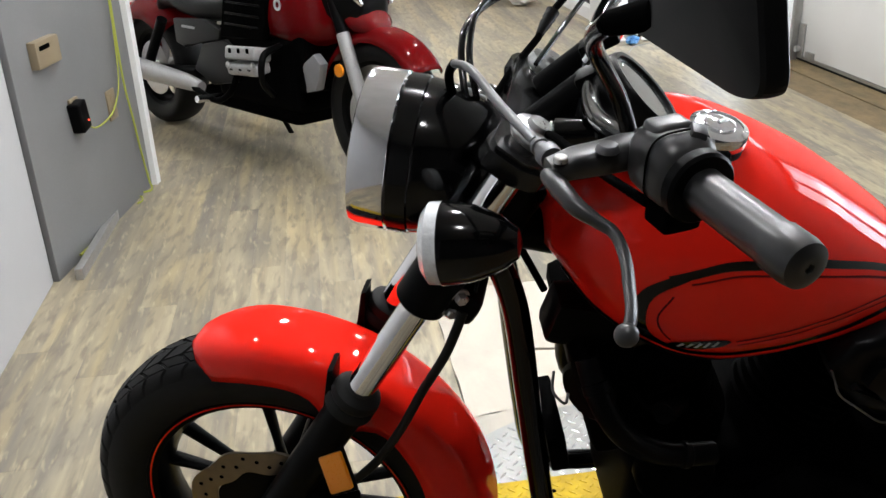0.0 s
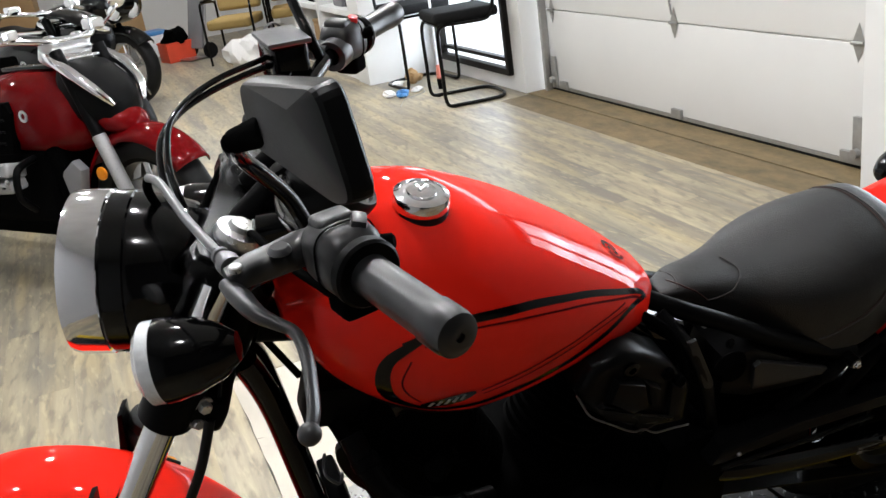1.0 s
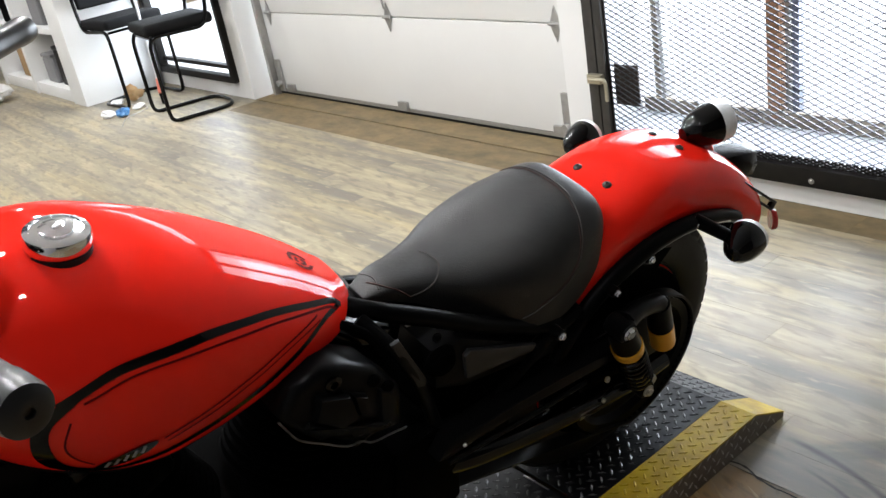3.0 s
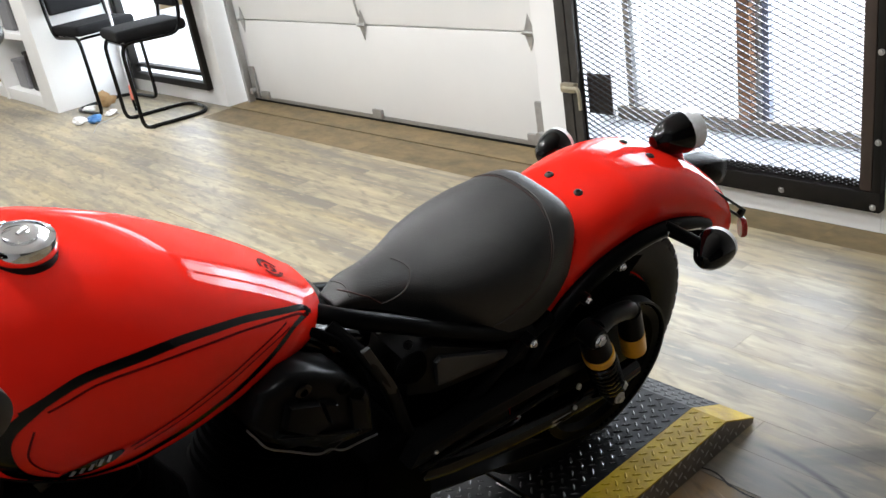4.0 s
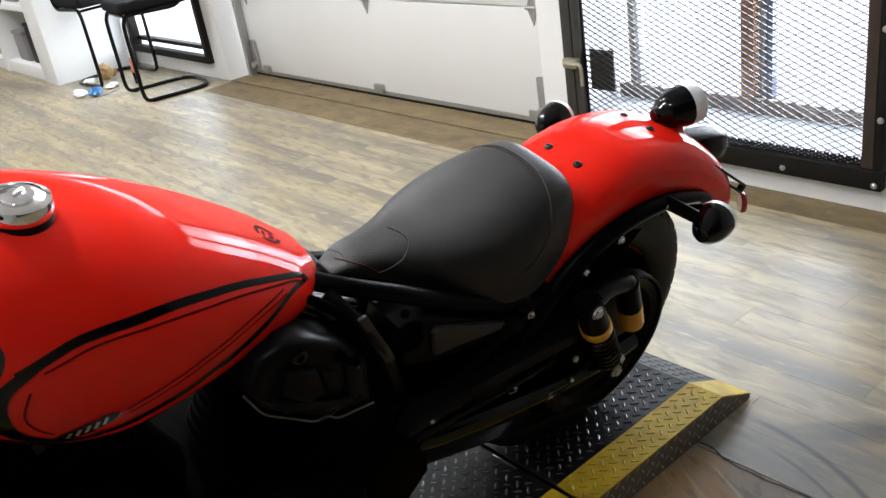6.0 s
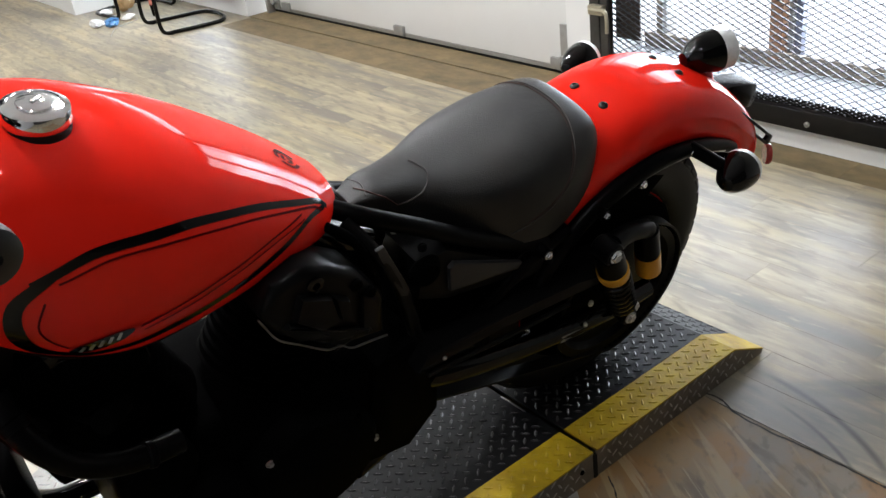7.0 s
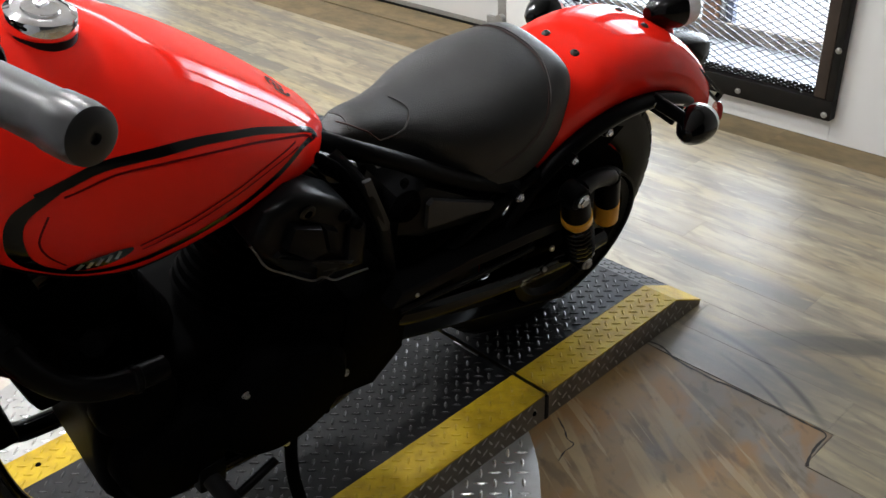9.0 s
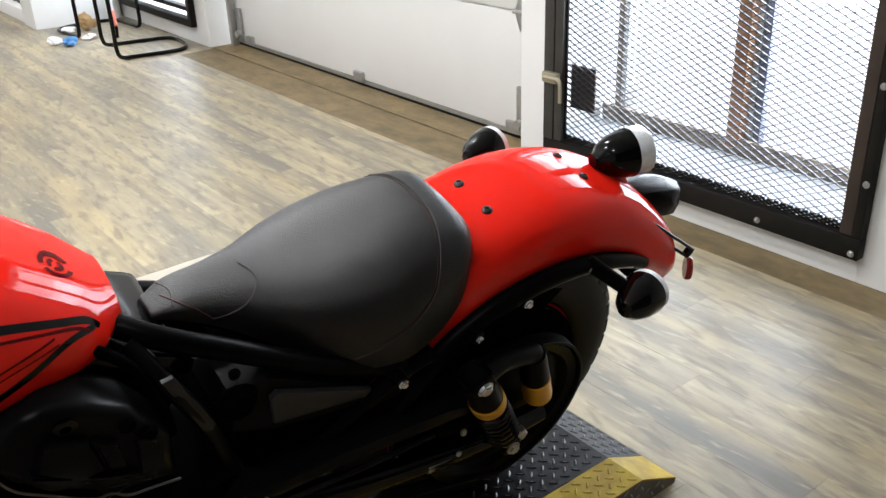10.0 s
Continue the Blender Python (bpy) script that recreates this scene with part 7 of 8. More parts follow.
cruiser("motorcycle_cruiser", pose(-0.68, 4.32, 0, -3, 0, HEAD), "dark red cruiser motorcycle with silver engine, parked", DARK_RED, flat_six=True)
cruiser("motorcycle_bagger", pose(-0.44, 9.2, 0, -3, 0, -50), "black touring motorcycle with twin headlights, parked", GLOSS, fairing=True, bags=True, chrome_front=True)
cruiser("motorcycle_tourer", pose(-0.72, 6.35, 0, -3, 0, -52), "black motorcycle with studded seat and backrest, parked", GLOSS, seat_studs=True, bags=True, chrome_front=True)


for wx, wz in ((-1.02, 0.62), (-0.93, 0.70)):
    tagged(part("wall_wire", tube(bmesh.new(), [(wx - 0.05, 7.03, 2.2), (wx - 0.03, 7.03, 1.4), (wx, 7.03, 0.9), (wx + 0.06, 7.03, wz)], 0.005, 6, 6), MATT), "thin black wire hanging down the white wall", "wire", "wires on the white wall")


# ---- chairs by the window ----
def sled_chair(m):
    c = empty("cantilever_chair", m, "tall black cantilever chair with tubular steel base", "chair", "chairs by the window")
    part("seat", box((0.47, 0.46, 0.075), (0, 0, 0.620), 0.034, seg=4), BLACK_FABRIC, c, "black upholstered seat")
    part("backrest", box((0.05, 0.42, 0.40), (0.225, 0, 0.93), 0.022, (0, 8, 0), 3), BLACK_FABRIC, c, "black upholstered back")
    r = 0.0135
    pts = []
    for side in (-1, 1):
        pts = [(0.22, side * 0.230, 1.10), (0.215, side * 0.230, 0.90), (0.20, side * 0.230, 0.70), (0.15, side * 0.230, 0.585), (0.0, side * 0.230, 0.575), (-0.17, side * 0.230, 0.575), (-0.215, side * 0.230, 0.54), (-0.225, side * 0.230, 0.45), (-0.225, side * 0.230, 0.20), (-0.225, side * 0.230, 0.07), (-0.20, side * 0.230, 0.020), (-0.12, side * 0.230, 0.0135), (0.10, side * 0.230, 0.0135), (0.20, side * 0.205, 0.0135), (0.245, side * 0.11, 0.0135), (0.252, 0, 0.0135)]
        part("tube_frame", tube(bmesh.new(), pts, r, 10, 5), GLOSS, c)
        for px in (-0.16, 0.05):
            part("glide", lathe(bmesh.new(), [(0, -0.004), (0.012, -0.004), (0.012, 0.004), (0, 0.004)], pose(px, side * 0.230, 0.004), 10, cap=False), RUBBER, c)
    part("cross_bar", rod(bmesh.new(), (-0.20, -0.21, 0.565), (-0.20, 0.21, 0.565), 0.010, seg=10), GLOSS, c)
    return c


sled_chair(pose(2.865, 5.007, 0, 0, 0, -8))
sled_chair(pose(2.86, 5.905, 0, 0, 0, 95))

# grabber stick against the chair, litter under it
gs = empty("grabber_stick", pose(2.86, 5.52, 0.0, 0, 0, 0), "white stick tool with a pink lower end, leaning", "stick tool")
part("shaft", rod(bmesh.new(), (0.0, 0.0, 0.17), (0.02, 0.02, 1.15), 0.009, seg=12), WHITE_PLASTIC, gs)
part("sleeve", rod(bmesh.new(), (0.0, 0.0, 0.08), (0.0, 0.0, 0.19), 0.022, 0.014, 12, 0.003), mat("pink_plastic", (0.75, 0.22, 0.16), rough=0.5), gs)
part("tip", rod(bmesh.new(), (0.0, 0.0, 0.0), (0.0, 0.0, 0.09), 0.016, 0.022, 12), SATIN, gs)


def crumple(name, at, r, material, label, flat=0.6, seed=0):
    bm = bmesh.new()
    bmesh.ops.create_icosphere(bm, subdivisions=3, radius=r)
    for v in bm.verts:
        n = noise.noise(v.co * (3.2 / r) * 0.35 + Vector((seed * 7.1, seed, 2))) + 0.6 * noise.noise(v.co * (9 / r) * 0.3 + Vector((seed, 4, seed)))
        v.co *= 1 + 0.55 * n
        v.co.z *= flat
    low = min(v.co.z for v in bm.verts)
    bmesh.ops.translate(bm, verts=bm.verts, vec=Vector((0, 0, -low)))
    return tagged(part(name, bm, material, m=pose(*at), angle=25), label, "litter" if r < 0.1 else "bag")


crumple("paper_scrap", (2.53, 5.50, 0.0), 0.045, BLUE_PLASTIC, "blue crumpled plastic scrap on the floor", 0.7, 1)
crumple("paper_scrap", (2.47, 5.62, 0.0), 0.045, CLOTH, "white crumpled paper scrap on the floor", 0.5, 2)
crumple("paper_scrap", (2.70, 5.62, 0.0), 0.042, CLOTH, "small white paper scrap on the floor", 0.4, 3)
crumple("paper_scrap", (2.66, 5.98, 0.0), 0.050, CLOTH, "white paper scrap by the cabinet", 0.4, 4)
crumple("dried_plant_scrap", (2.80, 5.95, 0.0), 0.06, CARD, "brown dried scrap on the floor", 0.9, 5)
tagged(part("loose_wire", tube(bmesh.new(), [(2.40, 5.20, 0.004), (2.52, 5.42, 0.004), (2.62, 5.46, 0.006), (2.74, 5.56, 0.004), (2.72, 5.80, 0.004), (2.60, 5.95, 0.004)], 0.003, 6, 8), GALV), "thin grey wire lying on the floor", "wire")
crumple("cloth_bag", (1.90, 7.95, 0.0), 0.20, CLOTH, "white crumpled cloth bag on the floor", 0.9, 6)
crumple("cloth_bag", (2.20, 7.65, 0.0), 0.13, CLOTH, "small white cloth lying on the floor", 0.5, 7)

# ---- white shelving unit ----
su = empty("shelving_unit", pose(2.52, 6.25, 0), "white painted shelving unit against the wall", "shelf")
for nm, sz, at in [("side_panel", (0.66, 0.30, 1.9), (0.33, 0.15, 0.95)), ("side_panel", (0.66, 0.06, 1.9), (0.33, 1.30, 0.95)), ("side_panel", (0.66, 0.06, 1.9), (0.33, 2.30, 0.95)),
                   ("shelf_board", (0.64, 2.0, 0.10), (0.34, 1.30, 0.05)), ("shelf_board", (0.64, 2.0, 0.05), (0.34, 1.30, 0.575)), ("shelf_board", (0.64, 2.0, 0.05), (0.34, 1.30, 1.10)), ("shelf_board", (0.64, 2.0, 0.05), (0.34, 1.30, 1.65)), ("back_panel", (0.02, 2.3, 1.9), (0.65, 1.15, 0.95))]:
    part(nm, box(sz, at, 0.004), WALL, su)
for i, (y, z, w, h, ma, lab) in enumerate([(6.80, 0.10, 0.34, 0.30, SATIN, "black plastic case standing on the shelf"), (7.22, 0.10, 0.26, 0.22, GREY_PLASTIC, "grey plastic bin standing on the shelf"), (6.75, 0.60, 0.22, 0.26, MATT, "small black speaker standing on the shelf"), (7.10, 0.60, 0.28, 0.34, GREY_PLASTIC, "grey box standing on the shelf"), (7.9, 0.60, 0.5, 0.32, MATT, "wide black box standing on the shelf"), (7.9, 0.10, 0.4, 0.3, CARD, "brown carton standing on the shelf")]):
    cb = empty("storage_box", pose(2.75, y, z), lab, "storage box", "boxes on the shelf")
    part("box_body", box((0.30, w, h), (0, 0, h / 2), 0.02, seg=3), ma, cb)
    part("box_lid", box((0.31, w + 0.01, 0.03), (0, 0, h + 0.0155), 0.008), ma, cb)
    part("box_handle", tube(bmesh.new(), [(0, -w * 0.2, h + 0.03), (0, -w * 0.15, h + 0.055), (0, w * 0.15, h + 0.055), (0, w * 0.2, h + 0.03)], 0.008, 8), SATIN, cb)


# ---- mustard armchairs and clutter at the back ----
def armchair(m, lab):
    c = empty("armchair", m, lab, "chair", "mustard chairs")
    part("seat", box((0.52, 0.50, 0.11), (0, 0, 0.43), 0.045, seg=4), YELLOW_FABRIC, c, "mustard upholstered seat")
    part("backrest", box((0.10, 0.50, 0.46), (0.26, 0, 0.76), 0.045, (0, 10, 0), 4), YELLOW_FABRIC, c, "mustard upholstered back")
    for side in (-1, 1):
        part("arm_frame", tube(bmesh.new(), [(-0.24, side * 0.28, 0.0), (-0.25, side * 0.28, 0.30), (-0.24, side * 0.28, 0.62), (-0.16, side * 0.28, 0.67), (0.10, side * 0.28, 0.66), (0.24, side * 0.28, 0.64)], 0.014, 8), GLOSS, c)
        part("arm_pad", box((0.26, 0.05, 0.03), (-0.02, side * 0.28, 0.685), 0.012), SATIN, c)
        part("rear_leg", rod(bmesh.new(), (0.26, side * 0.28, 0.0), (0.23, side * 0.28, 0.66), 0.014, seg=10), GLOSS, c)
    return c


armchair(pose(2.05, 9.35, 0, 0, 0, 60), "mustard fabric armchair with black tube frame")
armchair(pose(2.75, 9.45, 0, 0, 0, 75), "mustard fabric armchair with black tube frame")


def crate(name, at, size, material, label, category, lid=None, rot=0):
    c = empty(name, pose(*at, 0, 0, rot), label, category)
    sx, sy, sz = size
    for nm, s2, p in [("side_wall", (sx, 0.012, sz), (0, -sy / 2, sz / 2)), ("side_wall", (sx, 0.012, sz), (0, sy / 2, sz / 2)), ("side_wall", (0.012, sy - 0.014, sz), (-sx / 2 + 0.006, 0, sz / 2)), ("side_wall", (0.012, sy - 0.014, sz), (sx / 2 - 0.006, 0, sz / 2)), ("base", (sx - 0.03, sy - 0.02, 0.012), (0, 0, 0.007))]:
        part(nm, box(s2, p, 0.004), material, c)
    part("rim", tube(bmesh.new(), [(-sx / 2, -sy / 2, sz), (sx / 2, -sy / 2, sz), (sx / 2, sy / 2, sz), (-sx / 2, sy / 2, sz)], 0.012, 8, 1, closed=True), material, c)
    if lid:
        part("lid", box((sx + 0.02, sy + 0.02, 0.05), (0, 0, sz + 0.03), 0.012), lid, c)
    return c


crate("plastic_crate", (1.46, 10.38, 0), (0.34, 0.28, 0.22), ORANGE_PLASTIC, "orange-red open plastic crate on the floor", "crate", rot=15)
crate("cooler_box", (1.24, 11.25, 0), (0.40, 0.34, 0.26), WHITE_PLASTIC, "white cooler box with a blue lid", "cooler", BLUE_PLASTIC, rot=10)
crumple("tool_bag", (1.46, 10.38, 0.02), 0.15, MATT, "black bag sitting in the orange crate", 1.1, 8)
cb = empty("cardboard_box", pose(0.94, 11.9, 0, 0, 0, 8), "brown cardboard box on the floor", "box")
part("carton", box((0.60, 0.5, 0.66), (0, 0, 0.33), 0.006), CARD, cb)
part("tape", box((0.60, 0.06, 0.003), (0, 0, 0.662), 0), BEIGE, cb)
cb = empty("cardboard_box", pose(-0.25, 11.6, 0, 0, 0, -6), "brown cardboard box standing against the wall", "box")
part("carton", box((0.60, 0.5, 1.1), (0, 0, 0.55), 0.006), CARD, cb)
part("tape", box((0.61, 0.06, 0.003), (0, 0, 1.102), 0), BEIGE, cb)
ht = empty("hand_truck", pose(1.68, 10.2, 0, 0, 0, 20), "grey folding hand truck leaning back", "hand truck")
part("panel", box((0.04, 0.34, 0.95), (0.10, 0, 0.58), 0.01, (0, 14, 0)), GREY_PLASTIC, ht)
for side in (-1, 1):
    part("rail", rod(bmesh.new(), (0.0, side * 0.19, 0.12), (0.26, side * 0.19, 1.15), 0.014, seg=10), STEEL, ht)
    part("wheel", lathe(bmesh.new(), [(0.03, -0.018), (0.085, -0.02), (0.095, 0), (0.085, 0.02), (0.03, 0.018)], pose(0.04, side * 0.24, 0.095, 90, 0, 0), 24), RUBBER, ht)
part("toe_plate", box((0.22, 0.36, 0.008), (-0.10, 0, 0.02), 0.002), STEEL, ht)
fan = empty("desk_fan", pose(2.36, 9.0, 0), "small grey floor fan", "fan")
part("fan_ring", lathe(bmesh.new(), [(0.15, -0.03), (0.165, 0), (0.15, 0.03)], pose(0, 0, 0.22, 90, 0, 30), 30, cap=False), GREY_PLASTIC, fan)
part("fan_hub", lathe(bmesh.new(), [(0, -0.03), (0.05, -0.02), (0.05, 0.02), (0, 0.03)], pose(0, 0, 0.22, 90, 0, 30), 20, cap=False), GREY_PLASTIC, fan)
for k in range(4):
    part("fan_blade", box((0.11, 0.006, 0.06), (0, 0, 0), 0.003), GREY_PLASTIC, fan, m=pose(0, 0, 0.22, 0, 0, 30) @ Matrix.Rotation(k * math.pi / 2, 4, "Y") @ pose(0.085, 0, 0, 25, 0, 0))
part("fan_foot", lathe(bmesh.new(), [(0, 0), (0.12, 0), (0.10, 0.02), (0.02, 0.04), (0.02, 0.10), (0, 0.10)], None, 24, cap=False), GREY_PLASTIC, fan)


# ---- lift platform, turntable and floor pieces ----
def plate_lugs(bm, rows, L=0.023, w=0.0065, h=0.0020):
    """Raised lens-shaped lugs, each given by its pose."""
    base = [(-0.5, 0, 0), (-0.18, 0.5, 0), (0.18, 0.5, 0), (0.5, 0, 0), (0.18, -0.5, 0), (-0.18, -0.5, 0), (-0.28, 0, 1), (0.28, 0, 1)]
    for m in rows:
        v = [bm.verts.new(m @ Vector((x * L, y * w, z * h))) for x, y, z in base]
        for f in ((0, 1, 6), (1, 2, 7, 6), (2, 3, 7), (3, 4, 7), (4, 5, 6, 7), (5, 0, 6)):
            bm.faces.new([v[i] for i in f])
    return bm


def lug_rows(x0, x1, y0, y1, z, keep=None, step=0.0328):
    """Two interleaved square grids of lugs; those of one grid lie across those of the other."""
    out = []
    for k, turn in ((0, 45), (0.5, -45)):
        for i in range(math.ceil(x0 / step - k), math.floor(x1 / step - k) + 1):
            for j in range(math.ceil(y0 / step - k), math.floor(y1 / step - k) + 1):
                x, y = (i + k) * step, (j + k) * step
                if keep is None or keep(x, y):
                    out.append(pose(x, y, z, 0, 0, turn))
    return out


PY0, PY1, PZ, PX0, PGAP, PX1 = -0.030, 0.605, 0.073, -0.42, 1.455, 2.050
lift = empty("wheel_lift_platform", pose(0, 0, 0), "black tread plate lift platform with yellow painted edges", "platform")
for x0, x1, ramp in ((PX0, PGAP - 0.006, 0.0), (PGAP + 0.006, PX1, 0.115)):
    # deck sections: top in black and two yellow bands, steel skirt
    for nm, y0, y1, ma, lab in (("deck_plate", PY0 + 0.095, PY1 - 0.095, PLATE_BLACK, ""), ("yellow_band", PY0, PY0 + 0.095, PLATE_YELLOW, "yellow painted edge band"), ("yellow_band", PY1 - 0.095, PY1, PLATE_YELLOW, "yellow painted edge band")):
        prof = [(x0, PZ), (x1 - ramp, PZ)] + ([(x1, 0.018)] if ramp else [])
        bm = bmesh.new()
        low = [(p[0], p[1] - 0.004) for p in prof]
        ring = prof + low[::-1]
        a = [bm.verts.new((p[0], y0 + 0.0004, p[1])) for p in ring]
        b = [bm.verts.new((p[0], y1 - 0.0004, p[1])) for p in ring]
        bm.faces.new(a), bm.faces.new(b[::-1])
        for i in range(len(ring)):
            j = (i + 1) % len(ring)
            bm.faces.new((a[i], b[i], b[j], a[j]))
        dk = part(nm, bm, ma, lift, lab, smooth=False)
        rows = lug_rows(x0 + 0.010, x1 - ramp - 0.010, y0 + 0.009, y1 - 0.009, PZ)
        if ramp and ma is PLATE_BLACK:
            tilt = math.degrees(math.atan2(PZ - 0.018, ramp))
            M = pose(x1 - ramp, 0, PZ, 0, tilt, 0)
            rows += [M @ q for q in lug_rows(0.008, math.hypot(ramp, PZ - 0.018) - 0.008, y0 + 0.009, y1 - 0.009, 0)]
        tagged(part("tread_pattern", plate_lugs(bmesh.new(), rows), LUG_BLACK if ma is PLATE_BLACK else ma, dk, smooth=False), kind="stuff")
    sk = [(x0, 0.002), (x0, PZ - 0.005), (x1 - ramp, PZ - 0.005)] + ([(x1, 0.013), (x1, 0.002)] if ramp else [(x1, 0.002)])
    for yy, nm in ((PY0 + 0.002, "side_skirt"), (PY1 - 0.006, "side_skirt")):
        s = part(nm, prism(bmesh.new(), sk, yy, yy + 0.004, 0), SKIRT, lift, "bare steel tread plate skirt", smooth=False)
        if yy < 0:
            rows = []
            rise = lambda x: PZ - 0.018 if x < x1 - ramp else PZ - 0.018 - (x - x1 + ramp) * 0.48
            rows = [pose(q.x, yy, q.y, 90, 0, 0) @ pose(0, 0, 0, 0, 0, turn) for turn, k in ((32, 0), (-58, 1))
                    for q in [Vector((x0 + 0.02 + 0.034 * i + 0.017 * k, z)) for i in range(int((x1 - x0) / 0.034)) for z in ((0.014, 0.045) if k else (0.0295, 0.0605))] if q.y < rise(q.x) + 0.006]
            tagged(part("tread_pattern", plate_lugs(bmesh.new(), rows, L=0.021, w=0.0045, h=0.0016), SKIRT_LUG, s, smooth=False), kind="stuff")
bm = box((0.010, PY1 - PY0, 0.060), (PGAP, (PY0 + PY1) / 2, 0.032), 0)
part("joint_strip", bm, RUBBER, lift)
part("joint_scratch", box((0.004, 0.078, 0.002), (PGAP - 0.009, 0.206, PZ + 0.001), 0.0005), STEEL, lift, "bright thin line along the joint")
for x, y in ((1.415, PY0 + 0.001), (0.60, PY1 - 0.05)):
    part("rivet", lathe(bmesh.new(), [(0, 0), (0.006, 0), (0.005, 0.002), (0, 0.003)], pose(x, y, PZ if y > PY0 + 0.01 else 0.04, 90 if y < PY0 + 0.01 else 0, 0, 0), 12, cap=False), MATT, lift)

DX, DY, DR = 0.85, 0.33, 0.655
disc = empty("turntable_disc", pose(0, 0, 0), "round bare steel tread plate turntable on the floor", "turntable")
part("disc_plate", lathe(bmesh.new(), [(0, 0.0), (DR, 0.0), (DR, 0.0045), (DR - 0.003, 0.006), (0, 0.006)], pose(DX, DY, -0.004), 96, cap=False), PLATE_STEEL, disc)
tagged(part("tread_pattern", plate_lugs(bmesh.new(), lug_rows(DX - DR, DX + DR, DY - DR, DY + DR, 0.002, lambda x, y: (x - DX) ** 2 + (y - DY) ** 2 < (DR - 0.02) ** 2 and not (PY0 - 0.01 < y < PY1 + 0.01), 0.0400), L=0.030, w=0.0070), LUG_STEEL, disc, smooth=False), kind="stuff")
for a in (0.9, 1.9, 4.2, 5.2):
    part("disc_screw", lathe(bmesh.new(), [(0, 0), (0.007, 0), (0.006, 0.002), (0, 0.0025)], pose(DX + 0.60 * math.cos(a), DY + 0.60 * math.sin(a), 0.002), 12, cap=False), STEEL, disc)

# marbled stone slabs round the lift: cells of a jittered grid, cut as single pieces
rnd = random.Random(11)
PW, PL = 0.1224, 1.05
SX0, SX1, SY0, SY1 = 3.05 - 21 * PW, 3.05 - 10 * PW, -1.75, 1.75
SXN, SYN = SX1 - PW, -0.49     # notch in the field's corner
nx, YS = 3, [SY0, SYN, 0.10, 0.62, 0.98, 1.34, SY1]
ny = len(YS) - 1
node = {}
for i in range(nx + 1):
    for j in range(ny + 1):
        jx = 0 if i in (0, nx) else rnd.uniform(-0.09, 0.09)
        jy = 0 if j in (0, ny) or i == nx else rnd.uniform(-0.10, 0.10)
        node[i, j] = Vector((SX0 + (SX1 - SX0) * i / nx + jx, YS[j] + jy, 0))


def slab(c, material, parent):
    mid = sum(c, Vector()) / len(c)
    fine = []
    for k in range(len(c)):
        a, b = c[k], c[(k + 1) % len(c)]
        for s in range(9):
            p = a.lerp(b, s / 9)
            edge = any(abs(a[q] - b[q]) < 1e-6 and abs(a[q] - v) < 1e-6 for q, v in ((0, SX0), (0, SX1), (0, SXN), (1, SY0), (1, SYN), (1, SY1)))
            wob = (0.005 if s else 0) * noise.noise(Vector((p.x * 11, p.y * 11, 0.7))) if edge else 0.012 * noise.noise(Vector((p.x * 7, p.y * 7, 0.3))) if s else 0
            n = Vector((-(b - a).y, (b - a).x, 0)).normalized()
            fine.append(p + n * wob)
    bm = bmesh.new()
    rings = []
    for inset, z in ((0.0022, -0.012), (0.0022, -0.0010), (0.0036, 0.0)):
        rings.append([bm.verts.new((mid + (p - mid) * (1 - inset / max(0.05, (p - mid).length))) + Vector((0, 0, z))) for p in fine])
    n = len(fine)
    for a, b in zip(rings, rings[1:]):
        for k in range(n):
            bm.faces.new((a[k], a[(k + 1) % n], b[(k + 1) % n], b[k]))
    bm.faces.new(rings[-1])
    return part("stone_slab", bm, material, parent, smooth=False)


for i in range(nx):
    for j in range(ny):
        c = [node[i, j], node[i + 1, j], node[i + 1, j + 1], node[i, j + 1]]
        if j < 2:
            # one large slab fills the near end of the field, with the notch in its corner
            if (i, j) != (0, 0):
                continue
            c = [node[0, 0], Vector((SXN, SY0, 0)), Vector((SXN, SYN, 0)), node[nx, 1], node[nx, 2]] + [node[k, 2] for k in range(nx - 1, -1, -1)]
        slab(c, STONE_PALE_LIT if YS[j] > 0.5 else STONE_B if rnd.random() < 0.35 else STONE, floor_base)

# ragged cracks along the field's border and in the large slab
for nm, line, width in (("floor_crack", [(1.800, 0.02), (1.827, -0.01), (1.838, -0.058), (1.821, -0.106), (1.814, -0.178), (1.819, -0.30), (1.819, -0.388), (1.820, -0.455), (1.812, -0.478), (1.787, -0.481), (1.747, -0.484), (1.703, -0.495)], 0.0034),
                        ("floor_crack", [(1.475, -0.045), (1.462, -0.067), (1.440, -0.100), (1.434, -0.121), (1.405, -0.122), (1.375, -0.128)], 0.0022)):
    path = spline([(x, y, 0) for x, y in line], 8)
    bm = bmesh.new()
    pairs = []
    for k, p in enumerate(path):
        d = (path[min(k + 1, len(path) - 1)] - path[max(k - 1, 0)]).normalized()
        side, jag = Vector((-d.y, d.x, 0)), 0.004 * noise.noise(p * 26)
        w = width * (0.75 + 0.7 * noise.noise(p * 60 + Vector((3, 1, 0))))
        pairs.append((bm.verts.new(p + side * (jag + w) + Vector((0, 0, 0.0006))), bm.verts.new(p + side * (jag - w) + Vector((0, 0, 0.0006)))))
    for a, b in zip(pairs, pairs[1:]):
        bm.faces.new((a[0], a[1], b[1], b[0]))
    part(nm, bm, JOINT, floor_base, "dark ragged crack")

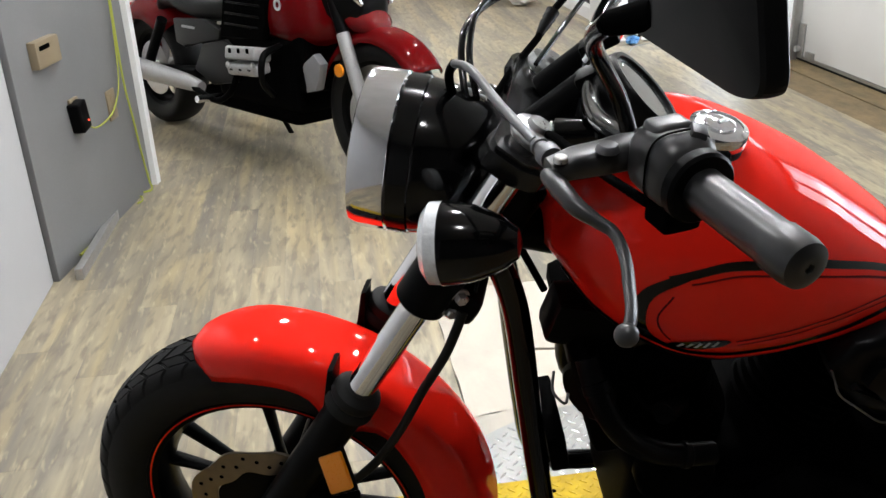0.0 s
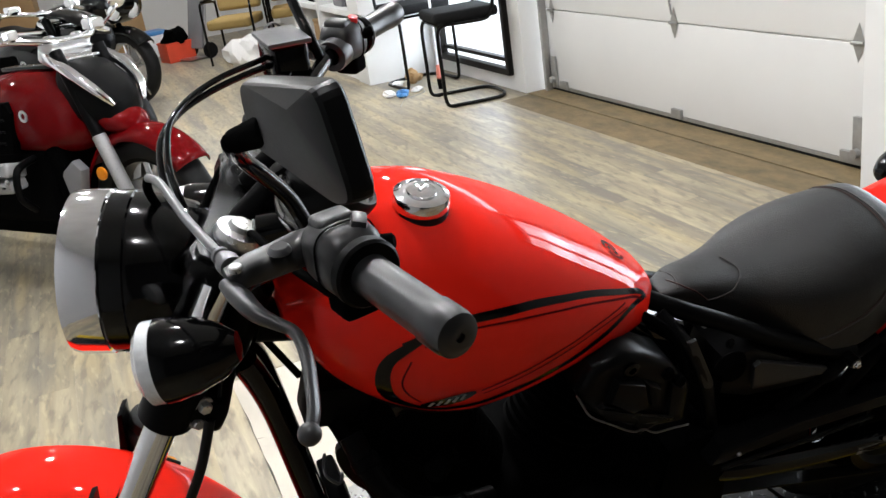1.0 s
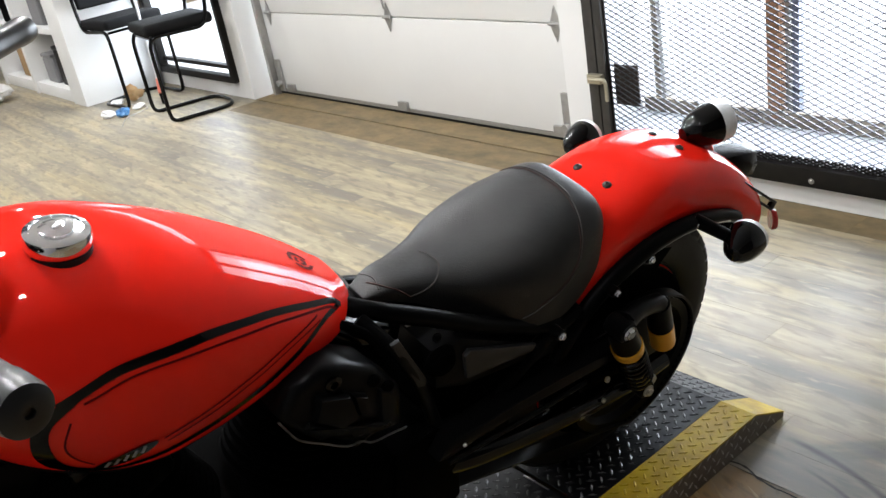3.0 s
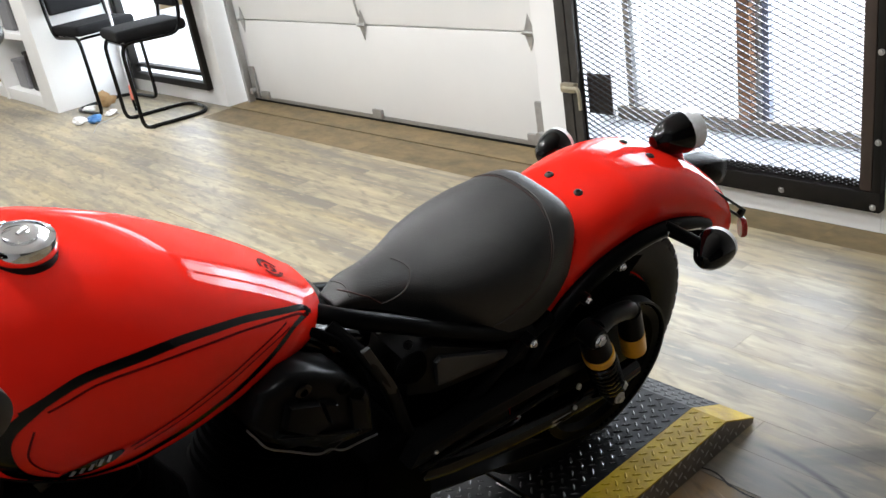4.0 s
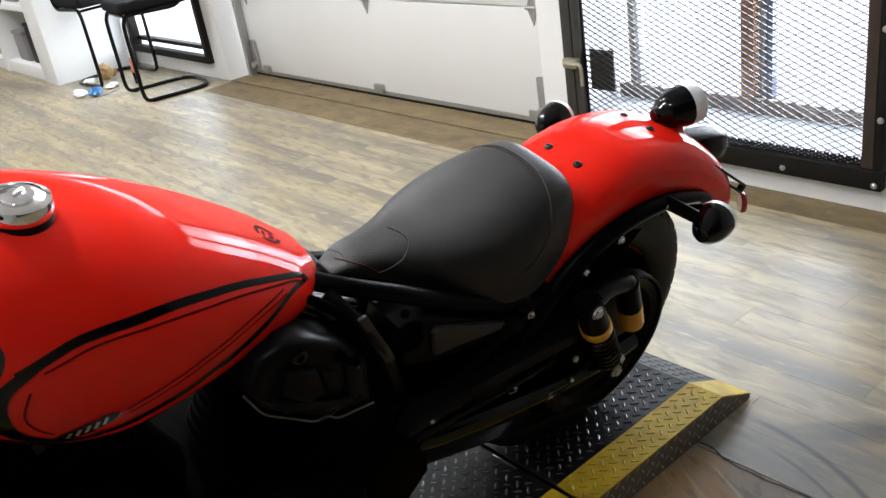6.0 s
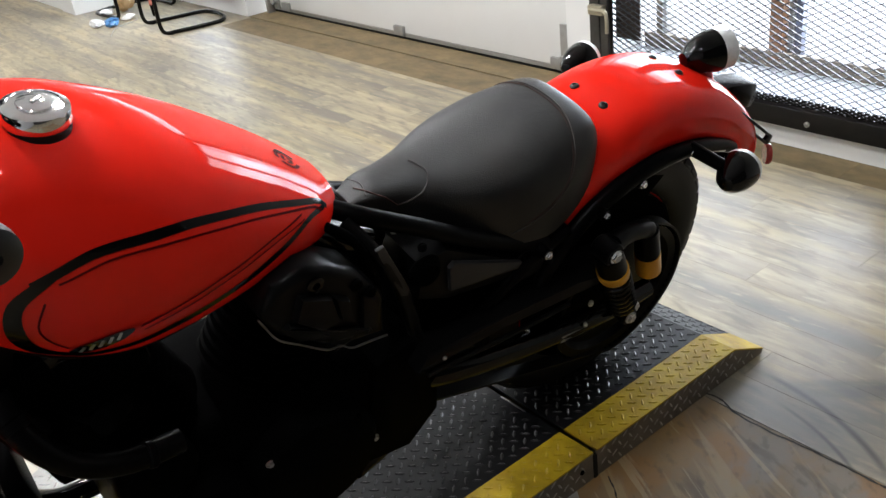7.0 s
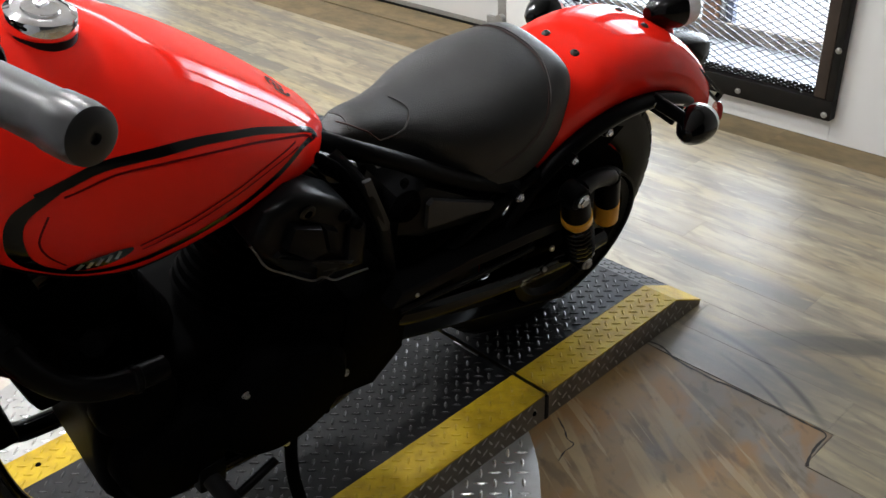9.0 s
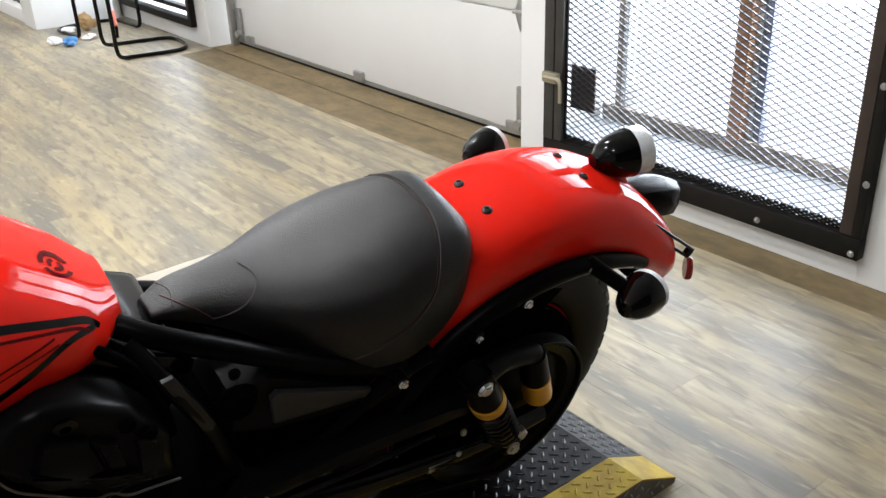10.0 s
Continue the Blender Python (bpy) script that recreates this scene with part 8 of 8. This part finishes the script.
# laminate planks along y


def plank_mesh(w, l):
    me = bpy.data.meshes.new("plank")
    g, c = 0.0001, 0.0003
    v = [(x * (w / 2 - i), y * (l / 2 - i), z) for i, z in ((g, -0.0125), (g, -0.0004), (g + c, 0.0)) for x, y in ((-1, -1), (1, -1), (1, 1), (-1, 1))]
    f = [(k + 4 * r, (k + 1) % 4 + 4 * r, (k + 1) % 4 + 4 + 4 * r, k + 4 + 4 * r) for r in (0, 1) for k in range(4)] + [(8, 9, 10, 11)]
    me.from_pydata(v, [], f)
    return me


DY0, DY1 = 1.70, 4.68      # stretch of dirty boards in front of the door
shared = {}
spots = []
rows = int(9.0 / PW)
for r in range(rows):
    x = 3.05 - PW * (r + 0.5)
    off = (r * 0.41) % 1 * PL
    y = -2.9 - off
    while y < 12.35:
        y0, y1 = max(y, -2.9), min(y + PL, 12.35)
        y += PL
        # cut planks where the stone field lies
        pieces = [(y0, y1)]
        if r == 0:
            pieces = [(a, b) for a, b in ((y0, min(y1, DY0)), (max(y0, DY1), y1)) if b > a]
        if SX0 < x < SX1:
            pieces = []
            lo = SYN if x > SXN else SY0
            if y0 < lo:
                pieces.append((y0, min(y1, lo)))
            if y1 > SY1:
                pieces.append((max(y0, SY1), y1))
        for a, b in pieces:
            if b - a > 0.03:
                spots.append((x, (a + b) / 2, round(b - a, 3)))
near = sorted(spots, key=lambda s: (s[0] - 1.6) ** 2 + (s[1] - 1.8) ** 2)
for x, y, l in near[:300]:
    me = shared.get(l)
    if me is None:
        me = shared[l] = plank_mesh(PW, l)
        me.materials.append(PLANK)
    ob = new("plank", me)
    ob.parent = floor_base
    ob.location = (x, y, 0)
vs, fs = [], []
for x, y, l in near[300:]:
    src = plank_mesh(PW, l)
    n = len(vs)
    vs += [(p.co.x + x, p.co.y + y, p.co.z) for p in src.vertices]
    fs += [tuple(i + n for i in p.vertices) for p in src.polygons]
    bpy.data.meshes.remove(src)
me = bpy.data.meshes.new("far_planks")
me.from_pydata(vs, [], fs)
me.materials.append(FAR_PLANK)
fp = new("far_planks", me)
fp.parent = floor_base
tagged(fp, kind="stuff")
# worn, dirty boards in front of the door; along the kerb, shade put into dark boards
for a, b, w, material in ((-2.9, -1.1, 0.15, DARK_PLANK), (-1.1, 0.35, 0.15, DARK_PLANK), (0.35, DY0, 0.15, DARK_PLANK), (DY0, 2.9, 0.235, DARK_PLANK), (2.9, 3.85, 0.235, DARK_PLANK), (3.85, DY1, 0.235, DARK_PLANK),
                          (DY1, 6.2, 0.15, PLANK), (6.2, 8.0, 0.15, PLANK), (8.0, 10.0, 0.15, PLANK), (10.0, 12.35, 0.15, PLANK), (DY0, 2.8, -0.0374, PLANK), (2.8, DY1, -0.0374, PLANK)):
    me = plank_mesh(abs(w), b - a)
    me.materials.append(material)
    ob = new("worn_plank" if material is DARK_PLANK else "plank", me)
    ob.parent = floor_base
    ob.location = (3.20 - w / 2 if w > 0 else 3.05 - PW - w / 2, (a + b) / 2, 0)
